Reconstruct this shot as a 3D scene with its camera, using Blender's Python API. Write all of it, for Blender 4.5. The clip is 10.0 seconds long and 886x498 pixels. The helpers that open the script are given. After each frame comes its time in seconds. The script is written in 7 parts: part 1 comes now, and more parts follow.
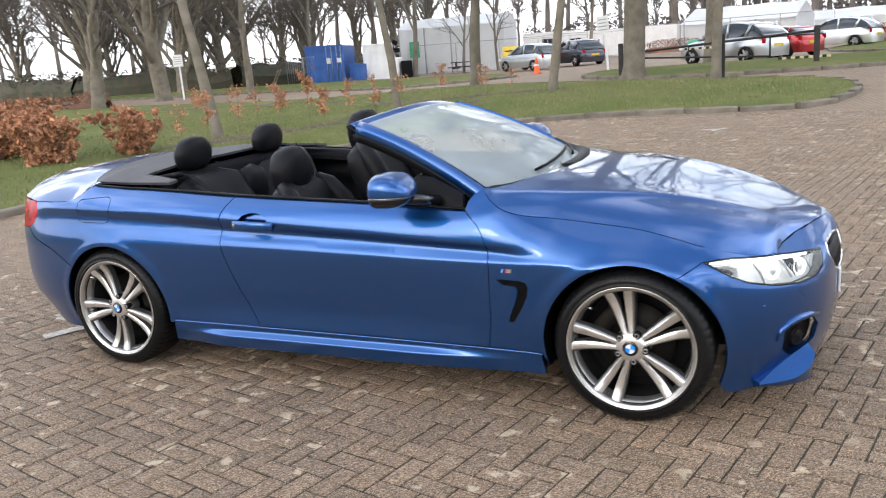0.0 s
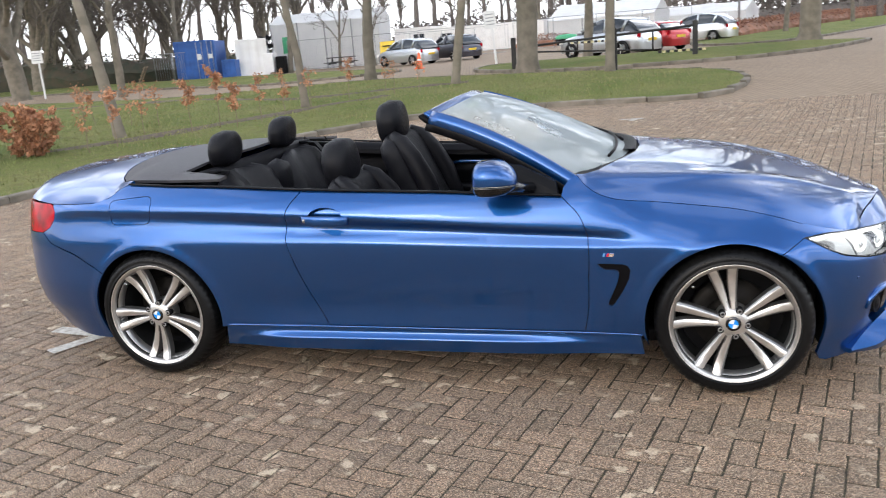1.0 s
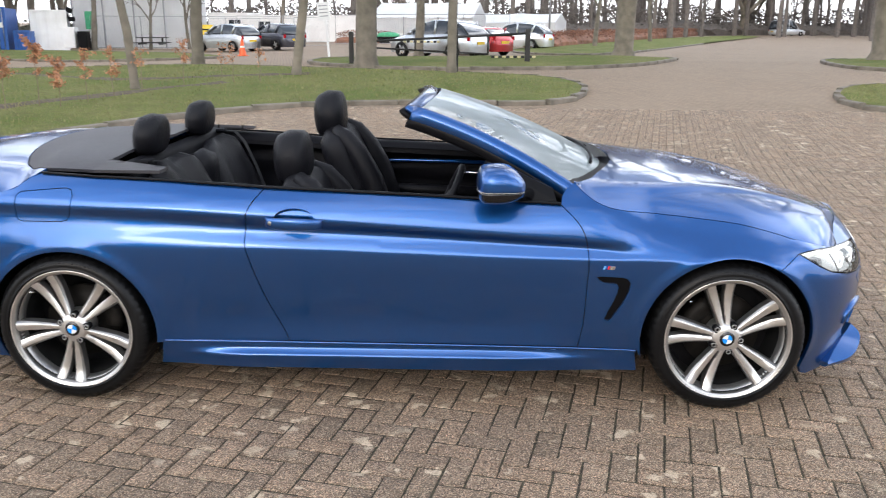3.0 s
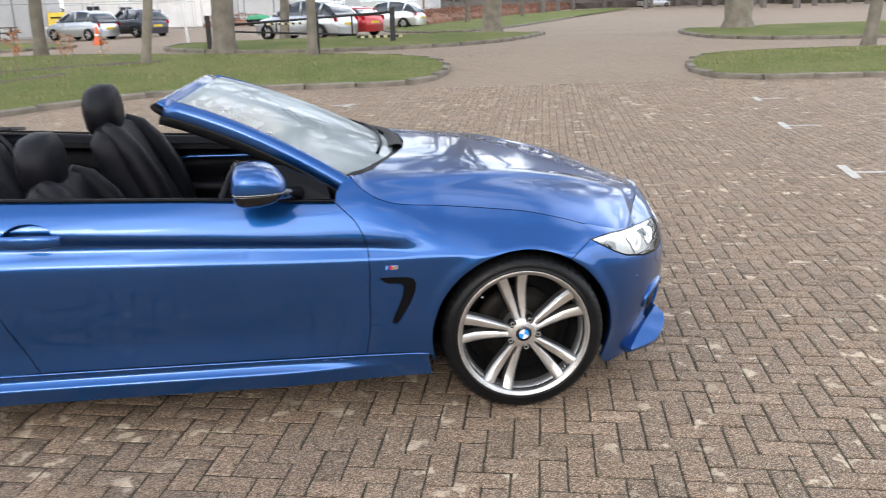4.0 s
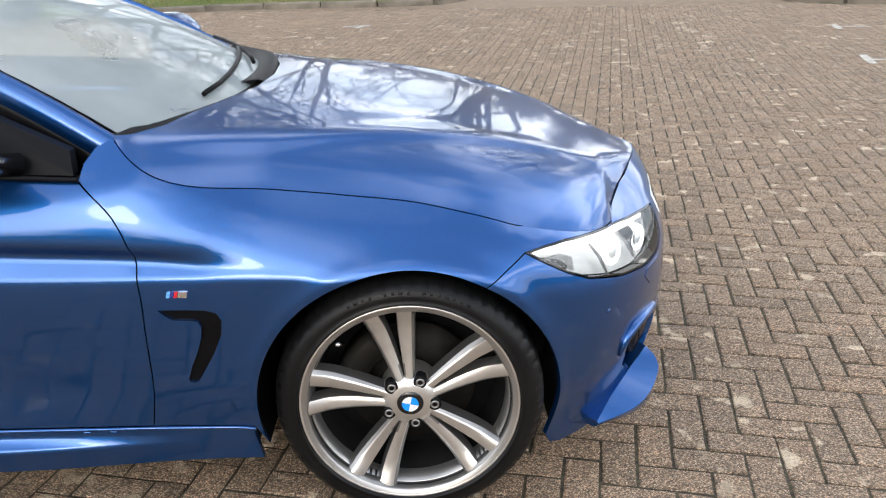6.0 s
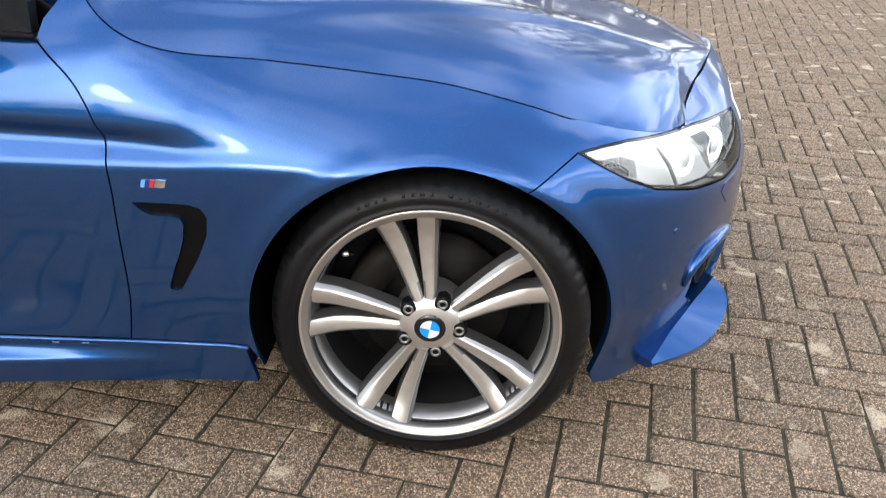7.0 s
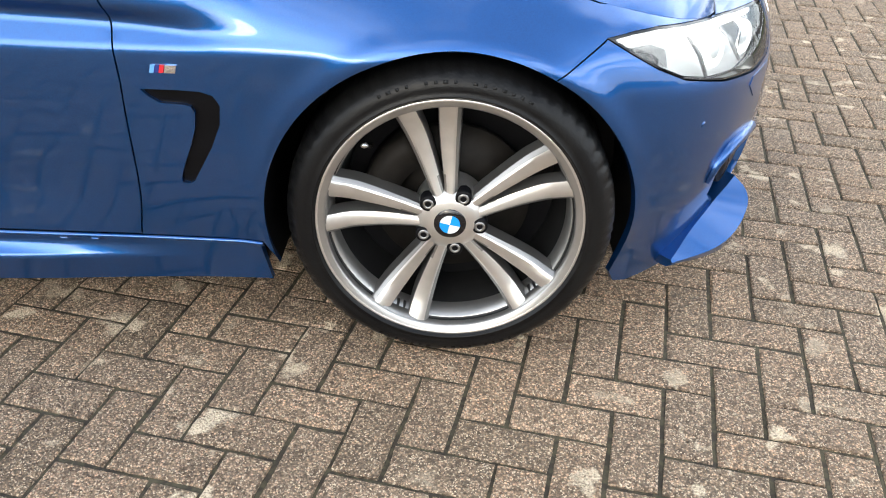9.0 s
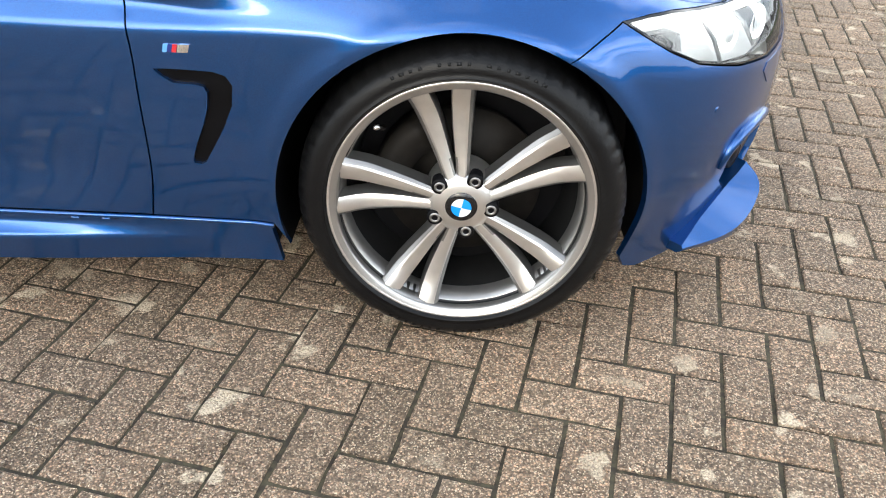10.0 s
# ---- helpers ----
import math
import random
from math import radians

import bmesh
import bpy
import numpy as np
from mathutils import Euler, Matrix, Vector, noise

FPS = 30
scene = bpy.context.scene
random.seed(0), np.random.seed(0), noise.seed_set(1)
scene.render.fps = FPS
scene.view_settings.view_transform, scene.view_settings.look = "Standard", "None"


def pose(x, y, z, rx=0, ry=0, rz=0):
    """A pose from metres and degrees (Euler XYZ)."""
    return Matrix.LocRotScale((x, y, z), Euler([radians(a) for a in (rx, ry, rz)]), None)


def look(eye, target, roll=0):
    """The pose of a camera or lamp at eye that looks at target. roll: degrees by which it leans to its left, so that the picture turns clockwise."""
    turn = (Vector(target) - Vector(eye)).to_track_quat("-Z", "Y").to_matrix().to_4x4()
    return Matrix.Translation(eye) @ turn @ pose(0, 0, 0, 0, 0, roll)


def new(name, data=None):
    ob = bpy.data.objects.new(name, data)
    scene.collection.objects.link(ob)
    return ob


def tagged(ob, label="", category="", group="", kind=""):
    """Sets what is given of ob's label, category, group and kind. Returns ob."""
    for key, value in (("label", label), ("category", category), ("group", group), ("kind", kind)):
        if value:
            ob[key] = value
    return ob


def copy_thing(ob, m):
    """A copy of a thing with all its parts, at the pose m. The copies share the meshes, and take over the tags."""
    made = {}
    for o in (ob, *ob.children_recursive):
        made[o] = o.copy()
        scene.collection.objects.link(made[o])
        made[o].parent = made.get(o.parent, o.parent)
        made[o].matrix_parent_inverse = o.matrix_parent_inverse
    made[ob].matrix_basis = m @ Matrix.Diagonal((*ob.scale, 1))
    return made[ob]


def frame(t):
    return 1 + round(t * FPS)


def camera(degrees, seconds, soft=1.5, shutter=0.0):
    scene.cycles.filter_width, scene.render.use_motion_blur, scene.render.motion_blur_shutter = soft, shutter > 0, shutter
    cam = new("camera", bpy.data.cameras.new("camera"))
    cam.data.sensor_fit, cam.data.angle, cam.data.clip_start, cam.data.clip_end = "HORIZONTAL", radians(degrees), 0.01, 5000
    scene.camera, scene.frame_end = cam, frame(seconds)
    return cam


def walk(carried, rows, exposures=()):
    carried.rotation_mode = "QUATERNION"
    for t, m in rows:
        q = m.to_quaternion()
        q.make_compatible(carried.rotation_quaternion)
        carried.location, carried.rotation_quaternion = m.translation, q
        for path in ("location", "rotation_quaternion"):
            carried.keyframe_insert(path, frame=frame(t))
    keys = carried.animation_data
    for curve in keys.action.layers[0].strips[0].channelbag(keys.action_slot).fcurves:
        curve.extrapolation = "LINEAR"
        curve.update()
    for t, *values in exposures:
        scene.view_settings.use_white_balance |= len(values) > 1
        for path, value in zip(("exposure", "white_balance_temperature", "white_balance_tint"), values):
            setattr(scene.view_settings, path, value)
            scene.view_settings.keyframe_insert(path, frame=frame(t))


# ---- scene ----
cam = camera(56.7, 10.0, soft=1.05, shutter=0.3)
PATH = [
    (0, (3.497, -4.05, 1.574), (2.667, -2.292, 1.105), -4.3),
    (0.5, (3.008, -4.265, 1.587), (2.308, -2.459, 1.09), -3.6),
    (1, (2.547, -4.367, 1.612), (2.016, -2.506, 1.11), -4.4),
    (1.5, (2.164, -4.242, 1.589), (1.713, -2.359, 1.086), -6.4),
    (2, (1.807, -4.252, 1.6), (1.468, -2.347, 1.091), -3.9),
    (2.2, (1.683, -4.236, 1.617), (1.411, -2.323, 1.103), -2.4),
    (3.3, (1.787, -4.103, 1.601), (1.782, -2.174, 1.072), -0.0),
    (3.5, (1.948, -4.043, 1.594), (1.99, -2.115, 1.067), -0.5),
    (4, (2.2, -3.872, 1.608), (2.386, -1.966, 1.032), -1.3),
    (4.5, (2.374, -3.547, 1.588), (2.67, -1.672, 0.958), -0.1),
    (5, (2.651, -3.265, 1.547), (2.925, -1.4, 0.879), 0.3),
    (5.2, (2.742, -3.121, 1.553), (2.951, -1.252, 0.872), 0.1),
    (6.3, (2.882, -2.433, 1.342), (2.879, -0.588, 0.57), -0.7),
    (6.5, (2.904, -2.355, 1.305), (2.867, -0.523, 0.504), -0.3),
    (7, (2.883, -2.295, 1.22), (2.823, -0.505, 0.33), 0.5),
    (7.5, (2.866, -2.294, 1.175), (2.813, -0.534, 0.227), 0.6),
    (8, (2.851, -2.297, 1.178), (2.805, -0.569, 0.172), 0.8),
    (8.5, (2.836, -2.286, 1.16), (2.803, -0.575, 0.124), 0.9),
    (9, (2.819, -2.281, 1.156), (2.793, -0.588, 0.093), 1.2),
    (9.5, (2.816, -2.284, 1.156), (2.793, -0.601, 0.077), 1.4),
    (10, (2.804, -2.286, 1.146), (2.771, -0.608, 0.059), 1.6),
]
walk(cam, [(t, look(eye, target, roll)) for t, eye, target, roll in PATH], exposures=[(0.0, 0.32, 6200, 11), (2.0, 0.31, 6200, 11), (3.5, 0.41, 6150, 11), (5.0, 0.36, 6150, 10), (6.5, 0.42, 6300, 10), (8.0, 0.66, 6250, 7), (10.0, 0.76, 6200, 7)])

# ---- sky, sun ----
SUN_UP, SUN_ROUND = radians(25), radians(197)
CLOUDS_AT = (-15.5, -4.4, 0.7)
world = bpy.data.worlds.new("sky")
scene.world = world
world.use_nodes = True
wn, wl = world.node_tree.nodes, world.node_tree.links
wn.clear()
w_out = wn.new("ShaderNodeOutputWorld")
w_bg = wn.new("ShaderNodeBackground")
w_sky = wn.new("ShaderNodeTexSky")
w_sky.sky_type = "NISHITA"
w_sky.sun_disc = False
w_sky.sun_elevation, w_sky.sun_rotation = SUN_UP, SUN_ROUND
w_sky.air_density, w_sky.dust_density, w_sky.ozone_density = 1.2, 2.0, 1.0
# a broken white cloud layer over the clear sky
w_co = wn.new("ShaderNodeTexCoord")
w_sep = wn.new("ShaderNodeSeparateXYZ")
w_up = wn.new("ShaderNodeMath"); w_up.operation = "MAXIMUM"; w_up.inputs[1].default_value = 0.0
w_add = wn.new("ShaderNodeMath"); w_add.operation = "ADD"; w_add.inputs[1].default_value = 0.22
w_div = wn.new("ShaderNodeVectorMath"); w_div.operation = "DIVIDE"
w_cmb = wn.new("ShaderNodeCombineXYZ")
w_noise = wn.new("ShaderNodeTexNoise")
w_noise.inputs["Scale"].default_value, w_noise.inputs["Detail"].default_value, w_noise.inputs["Roughness"].default_value = 2.3, 7.0, 0.52
w_ramp = wn.new("ShaderNodeMapRange")
w_ramp.inputs["From Min"].default_value, w_ramp.inputs["From Max"].default_value = 0.44, 0.64
w_ramp.inputs["To Min"].default_value, w_ramp.inputs["To Max"].default_value = 0.18, 1.0
w_cloud = wn.new("ShaderNodeMix"); w_cloud.data_type = "RGBA"
w_cloud.inputs["B"].default_value = (22.5, 22.5, 22.7, 1.0)
wl.new(w_co.outputs["Generated"], w_sep.inputs[0])
wl.new(w_sep.outputs["Z"], w_up.inputs[0]); wl.new(w_up.outputs[0], w_add.inputs[0])
for i in range(3):
    wl.new(w_add.outputs[0], w_cmb.inputs[i])
wl.new(w_co.outputs["Generated"], w_div.inputs[0]); wl.new(w_cmb.outputs[0], w_div.inputs[1])
w_move = wn.new("ShaderNodeVectorMath"); w_move.operation = "ADD"
w_move.inputs[1].default_value = CLOUDS_AT
wl.new(w_div.outputs[0], w_move.inputs[0]); wl.new(w_move.outputs[0], w_noise.inputs["Vector"])
wl.new(w_noise.outputs["Fac"], w_ramp.inputs["Value"])
w_thin = wn.new("ShaderNodeMapRange"); w_thin.interpolation_type = "SMOOTHSTEP"
w_thin.inputs["From Min"].default_value, w_thin.inputs["From Max"].default_value = 0.42, 0.85
w_thin.inputs["To Min"].default_value, w_thin.inputs["To Max"].default_value = 1.0, 0.50
w_amount = wn.new("ShaderNodeMath"); w_amount.operation = "MULTIPLY"
wl.new(w_sep.outputs["Z"], w_thin.inputs["Value"])
wl.new(w_ramp.outputs["Result"], w_amount.inputs[0]); wl.new(w_thin.outputs["Result"], w_amount.inputs[1])
wl.new(w_amount.outputs[0], w_cloud.inputs["Factor"])
wl.new(w_sky.outputs[0], w_cloud.inputs["A"])
# pale haze that thins out upwards
w_haze = wn.new("ShaderNodeMix"); w_haze.data_type = "RGBA"
w_haze.inputs["B"].default_value = (10.2, 10.2, 10.2, 1.0)
w_low = wn.new("ShaderNodeMapRange"); w_low.interpolation_type = "SMOOTHSTEP"
w_low.inputs["From Min"].default_value, w_low.inputs["From Max"].default_value = 0.04, 0.30
w_low.inputs["To Min"].default_value, w_low.inputs["To Max"].default_value = 1.0, 0.0
wl.new(w_sep.outputs["Z"], w_low.inputs["Value"]); wl.new(w_low.outputs["Result"], w_haze.inputs["Factor"])
wl.new(w_cloud.outputs["Result"], w_haze.inputs["A"])
wl.new(w_haze.outputs["Result"], w_bg.inputs["Color"])
w_bg.inputs["Strength"].default_value = 0.168
wl.new(w_bg.outputs[0], w_out.inputs["Surface"])

sun = new("sun", bpy.data.lights.new("sun", "SUN"))
sun.data.energy, sun.data.angle, sun.data.color = 0.14, radians(10), (1.0, 0.96, 0.90)
sun.rotation_euler = (radians(90) - SUN_UP, 0, radians(180) - SUN_ROUND)

# ---- helpers of this scene ----
TAU = 2 * math.pi


def smooth(t):
    t = np.clip(t, 0, 1)
    return t * t * (3 - 2 * t)


def part(name, bm, material, parent=None, label="", flat=False):
    """Links a bmesh as one mesh object under a thing or a part."""
    me = bpy.data.meshes.new(name)
    bm.normal_update()
    bm.to_mesh(me)
    bm.free()
    return mesh_part(name, me, material, parent, label, flat)


def mesh_part(name, me, material, parent=None, label="", flat=False):
    if material:
        me.materials.append(material)
    if not flat:
        me.polygons.foreach_set("use_smooth", [True] * len(me.polygons))
    ob = new(name, me)
    ob.parent = parent
    if label:
        ob["label"] = label
    return ob


def from_lists(name, verts, faces, material, parent=None, label="", flat=False):
    me = bpy.data.meshes.new(name)
    me.from_pydata([tuple(map(float, v)) for v in verts], [], [tuple(int(i) for i in f) for f in faces])
    me.update()
    return mesh_part(name, me, material, parent, label, flat)


def thing(name, label, category, m=None, group="", kind=""):
    ob = new(name)
    ob.empty_display_size = 0.1
    if m is not None:
        ob.matrix_basis = m
    return tagged(ob, label, category, group, kind)


def box(bm, cx, cy, cz, sx, sy, sz, bevel=0.0, rot=None):
    """A box with rounded edges into bm; rot: a matrix about its centre."""
    b2 = bmesh.new()
    bmesh.ops.create_cube(b2, size=1)
    bmesh.ops.scale(b2, vec=(sx, sy, sz), verts=b2.verts)
    if bevel:
        bmesh.ops.bevel(b2, geom=b2.edges[:], offset=bevel, segments=2, affect="EDGES", profile=0.5)
    m = Matrix.Translation((cx, cy, cz)) @ (rot.to_4x4() if rot is not None else Matrix())
    bmesh.ops.transform(b2, matrix=m, verts=b2.verts)
    join(bm, b2)


def join(bm, other):
    me = bpy.data.meshes.new("tmp")
    other.to_mesh(me)
    other.free()
    bm.from_mesh(me)
    bpy.data.meshes.remove(me)


def boxed(name, c, s, material, parent=None, label="", bevel=0.005, rot=None):
    bm = bmesh.new()
    box(bm, *c, *s, bevel, rot)
    return part(name, bm, material, parent, label, flat=True)


def tube(bm, points, radii, sides=8, cap=True):
    """A tapered tube through points into bm."""
    pts = [Vector(p) for p in points]
    rings, side = [], None
    for i, p in enumerate(pts):
        d = (pts[min(i + 1, len(pts) - 1)] - pts[max(i - 1, 0)]).normalized()
        if side is None:
            side = d.orthogonal().normalized()
        else:
            side = (side - d * side.dot(d)).normalized()
        up = d.cross(side)
        r = radii[i] if hasattr(radii, "__len__") else radii
        rings.append([bm.verts.new(p + (side * math.cos(a) + up * math.sin(a)) * r) for a in (TAU * k / sides for k in range(sides))])
    for a, b in zip(rings, rings[1:]):
        for k in range(sides):
            bm.faces.new((a[k], a[(k + 1) % sides], b[(k + 1) % sides], b[k]))
    if cap:
        bm.faces.new(rings[0][::-1])
        bm.faces.new(rings[-1])


def lathe(bm, profile, sides=48, axis="y", close=False):
    """Turns (radius, along) points about an axis through the origin."""
    rings = []
    for r, h in profile:
        ring = []
        for k in range(sides):
            a = TAU * k / sides
            c, s_ = r * math.cos(a), r * math.sin(a)
            ring.append(bm.verts.new((c, h, s_) if axis == "y" else (c, s_, h) if axis == "z" else (h, c, s_)))
        rings.append(ring)
    pairs = list(zip(rings, rings[1:])) + ([(rings[-1], rings[0])] if close else [])
    for a, b in pairs:
        for k in range(sides):
            bm.faces.new((a[k], a[(k + 1) % sides], b[(k + 1) % sides], b[k]))
    return rings


def spline(xs, ys):
    """A smooth monotone-cubic curve through the points, for arrays."""
    xs, ys = np.asarray(xs, float), np.asarray(ys, float)
    h = np.diff(xs)
    dl = np.diff(ys) / h
    m = np.zeros(len(xs))
    m[0], m[-1] = dl[0], dl[-1]
    for i in range(1, len(xs) - 1):
        if dl[i - 1] * dl[i] > 0:
            w1, w2 = 2 * h[i] + h[i - 1], h[i] + 2 * h[i - 1]
            m[i] = (w1 + w2) / (w1 / dl[i - 1] + w2 / dl[i])

    def at(x):
        x = np.clip(np.asarray(x, float), xs[0], xs[-1])
        i = np.clip(np.searchsorted(xs, x, side="right") - 1, 0, len(xs) - 2)
        t = (x - xs[i]) / h[i]
        return ((1 + 2 * t) * (1 - t) ** 2 * ys[i] + t * (1 - t) ** 2 * h[i] * m[i]
                + t * t * (3 - 2 * t) * ys[i + 1] + t * t * (t - 1) * h[i] * m[i + 1])
    return at


def natural(xs, ys):
    """A curve with continuous bend through the points, for arrays."""
    xs, ys = np.asarray(xs, float), np.asarray(ys, float)
    n, h = len(xs), np.diff(xs)
    a, b = np.zeros((n, n)), np.zeros(n)
    a[0, 0] = a[-1, -1] = 1
    for i in range(1, n - 1):
        a[i, i - 1], a[i, i], a[i, i + 1] = h[i - 1], 2 * (h[i - 1] + h[i]), h[i]
        b[i] = 6 * ((ys[i + 1] - ys[i]) / h[i] - (ys[i] - ys[i - 1]) / h[i - 1])
    m = np.linalg.solve(a, b)

    def at(x):
        x = np.clip(np.asarray(x, float), xs[0], xs[-1])
        i = np.clip(np.searchsorted(xs, x, side="right") - 1, 0, n - 2)
        u, v = xs[i + 1] - x, x - xs[i]
        return (m[i] * u ** 3 + m[i + 1] * v ** 3) / (6 * h[i]) + (ys[i] / h[i] - m[i] * h[i] / 6) * u + (ys[i + 1] / h[i] - m[i + 1] * h[i] / 6) * v
    return at


# ---- materials ----
def material(name, color, rough=0.5, metal=0.0, noise_scale=0.0, vary=0.0, color2=None, bump=0.0, bump_scale=80.0, rough_vary=0.0, coat=0.0, spec=0.5, per_object=0.0, per_island=0.0, coat_rough=0.03):
    m = bpy.data.materials.new(name)
    m.use_nodes = True
    nt = m.node_tree
    n, l = nt.nodes, nt.links
    b = n["Principled BSDF"]
    b.inputs["Base Color"].default_value = (*color, 1)
    b.inputs["Roughness"].default_value = rough
    b.inputs["Metallic"].default_value = metal
    b.inputs["Specular IOR Level"].default_value = spec
    b.inputs["Coat Weight"].default_value = coat
    b.inputs["Coat Roughness"].default_value = coat_rough
    tc = n.new("ShaderNodeTexCoord")
    last = None
    if noise_scale:
        t1 = n.new("ShaderNodeTexNoise")
        t1.inputs["Scale"].default_value, t1.inputs["Detail"].default_value = noise_scale, 5
        l.new(tc.outputs["Object"], t1.inputs["Vector"])
        mx = n.new("ShaderNodeMix"); mx.data_type = "RGBA"
        c2 = color2 or tuple(c * (1 - vary) for c in color)
        mx.inputs["A"].default_value, mx.inputs["B"].default_value = (*color, 1), (*c2, 1)
        mr = n.new("ShaderNodeMapRange")
        mr.inputs["From Min"].default_value, mr.inputs["From Max"].default_value = 0.35, 0.65
        l.new(t1.outputs["Fac"], mr.inputs["Value"])
        l.new(mr.outputs["Result"], mx.inputs["Factor"])
        last = mx.outputs["Result"]
        if rough_vary:
            rr = n.new("ShaderNodeMapRange")
            rr.inputs["To Min"].default_value, rr.inputs["To Max"].default_value = rough - rough_vary, rough + rough_vary
            l.new(t1.outputs["Fac"], rr.inputs["Value"])
            l.new(rr.outputs["Result"], b.inputs["Roughness"])
    for amount, src in ((per_object, "object"), (per_island, "island")):
        if amount:
            oi = n.new("ShaderNodeObjectInfo" if src == "object" else "ShaderNodeNewGeometry")
            hs = n.new("ShaderNodeHueSaturation")
            mr = n.new("ShaderNodeMapRange")
            mr.inputs["To Min"].default_value, mr.inputs["To Max"].default_value = 1 - amount, 1 + amount
            l.new(oi.outputs["Random" if src == "object" else "Random Per Island"], mr.inputs["Value"])
            l.new(mr.outputs["Result"], hs.inputs["Value"])
            if last is None:
                hs.inputs["Color"].default_value = (*color, 1)
            else:
                l.new(last, hs.inputs["Color"])
            last = hs.outputs["Color"]
    if last is not None:
        l.new(last, b.inputs["Base Color"])
    if bump:
        t2 = n.new("ShaderNodeTexNoise")
        t2.inputs["Scale"].default_value, t2.inputs["Detail"].default_value = bump_scale, 4
        l.new(tc.outputs["Object"], t2.inputs["Vector"])
        bp = n.new("ShaderNodeBump")
        bp.inputs["Strength"].default_value, bp.inputs["Distance"].default_value = bump, 0.01
        l.new(t2.outputs["Fac"], bp.inputs["Height"])
        l.new(bp.outputs["Normal"], b.inputs["Normal"])
    return m


def car_paint(name, deep, bright):
    """Metallic paint: a flake layer under clear lacquer."""
    m = bpy.data.materials.new(name)
    m.use_nodes = True
    n, l = m.node_tree.nodes, m.node_tree.links
    b = n["Principled BSDF"]
    tc = n.new("ShaderNodeTexCoord")
    fl = n.new("ShaderNodeTexVoronoi"); fl.inputs["Scale"].default_value = 1400
    dust_haze = n.new("ShaderNodeTexNoise"); dust_haze.inputs["Scale"].default_value, dust_haze.inputs["Detail"].default_value = 6, 6
    mx = n.new("ShaderNodeMix"); mx.data_type = "RGBA"
    mx.inputs["A"].default_value, mx.inputs["B"].default_value = (*deep, 1), (*bright, 1)
    l.new(tc.outputs["Object"], fl.inputs["Vector"]); l.new(tc.outputs["Object"], dust_haze.inputs["Vector"])
    l.new(fl.outputs["Color"], mx.inputs["Factor"])
    l.new(mx.outputs["Result"], b.inputs["Base Color"])
    cr = n.new("ShaderNodeMapRange")
    cr.inputs["To Min"].default_value, cr.inputs["To Max"].default_value = 0.034, 0.050
    l.new(dust_haze.outputs["Fac"], cr.inputs["Value"]); l.new(cr.outputs["Result"], b.inputs["Coat Roughness"])
    b.inputs["Metallic"].default_value, b.inputs["Roughness"].default_value = 0.90, 0.33
    peel = n.new("ShaderNodeTexNoise"); peel.inputs["Scale"].default_value, peel.inputs["Detail"].default_value = 220, 2
    bp = n.new("ShaderNodeBump"); bp.inputs["Strength"].default_value, bp.inputs["Distance"].default_value = 0.006, 0.002
    l.new(tc.outputs["Object"], peel.inputs["Vector"]); l.new(peel.outputs["Fac"], bp.inputs["Height"]); l.new(bp.outputs["Normal"], b.inputs["Coat Normal"])
    b.inputs["Coat Weight"].default_value, b.inputs["Coat IOR"].default_value = 1.0, 1.54
    return m


def clear_glass(name, tint=(0.9, 0.95, 0.94), rough=0.0, dust_haze=0.02, ior=1.55):
    """Thin pane: mirror-like gloss by Fresnel over a clear body."""
    m = bpy.data.materials.new(name)
    m.use_nodes = True
    n, l = m.node_tree.nodes, m.node_tree.links
    n.clear()
    out, tr, gl, mix, fr = n.new("ShaderNodeOutputMaterial"), n.new("ShaderNodeBsdfTransparent"), n.new("ShaderNodeBsdfGlossy"), n.new("ShaderNodeMixShader"), n.new("ShaderNodeFresnel")
    tr.inputs["Color"].default_value = (*tint, 1)
    gl.inputs["Roughness"].default_value = rough
    fr.inputs["IOR"].default_value = ior
    l.new(fr.outputs[0], mix.inputs[0]); l.new(tr.outputs[0], mix.inputs[1]); l.new(gl.outputs[0], mix.inputs[2])
    film, dif, tc, no = n.new("ShaderNodeMixShader"), n.new("ShaderNodeBsdfDiffuse"), n.new("ShaderNodeTexCoord"), n.new("ShaderNodeTexNoise")
    no.inputs["Scale"].default_value, no.inputs["Detail"].default_value = 2.5, 6
    mr = n.new("ShaderNodeMapRange")
    mr.inputs["To Min"].default_value, mr.inputs["To Max"].default_value = dust_haze * 0.5, dust_haze * 1.5
    # pale bluish film: thin dust, with milky sky reflection put into its colour
    dif.inputs["Color"].default_value = (0.58, 0.65, 0.66, 1)
    l.new(tc.outputs["Object"], no.inputs["Vector"]); l.new(no.outputs["Fac"], mr.inputs["Value"]); l.new(mr.outputs["Result"], film.inputs[0])
    l.new(mix.outputs[0], film.inputs[1]); l.new(dif.outputs[0], film.inputs[2])
    l.new(film.outputs[0], out.inputs["Surface"])
    return m


BLUE = car_paint("blue_metallic_paint", (0.004, 0.046, 0.190), (0.013, 0.106, 0.345))
# strong film here brightens the screen like reflected sky
GLASS = clear_glass("windscreen_glass", (0.80, 0.88, 0.86), 0.0, 0.36, 2.0)
CLEAR = clear_glass("lamp_lens", (0.97, 0.98, 0.98))
BLACK = material("black_plastic", (0.005, 0.005, 0.006), 0.45, noise_scale=20, vary=0.3, bump=0.05, bump_scale=400, spec=0.12)
GLOSS_BLACK = material("gloss_black", (0.004, 0.004, 0.005), 0.10, coat=0.3)
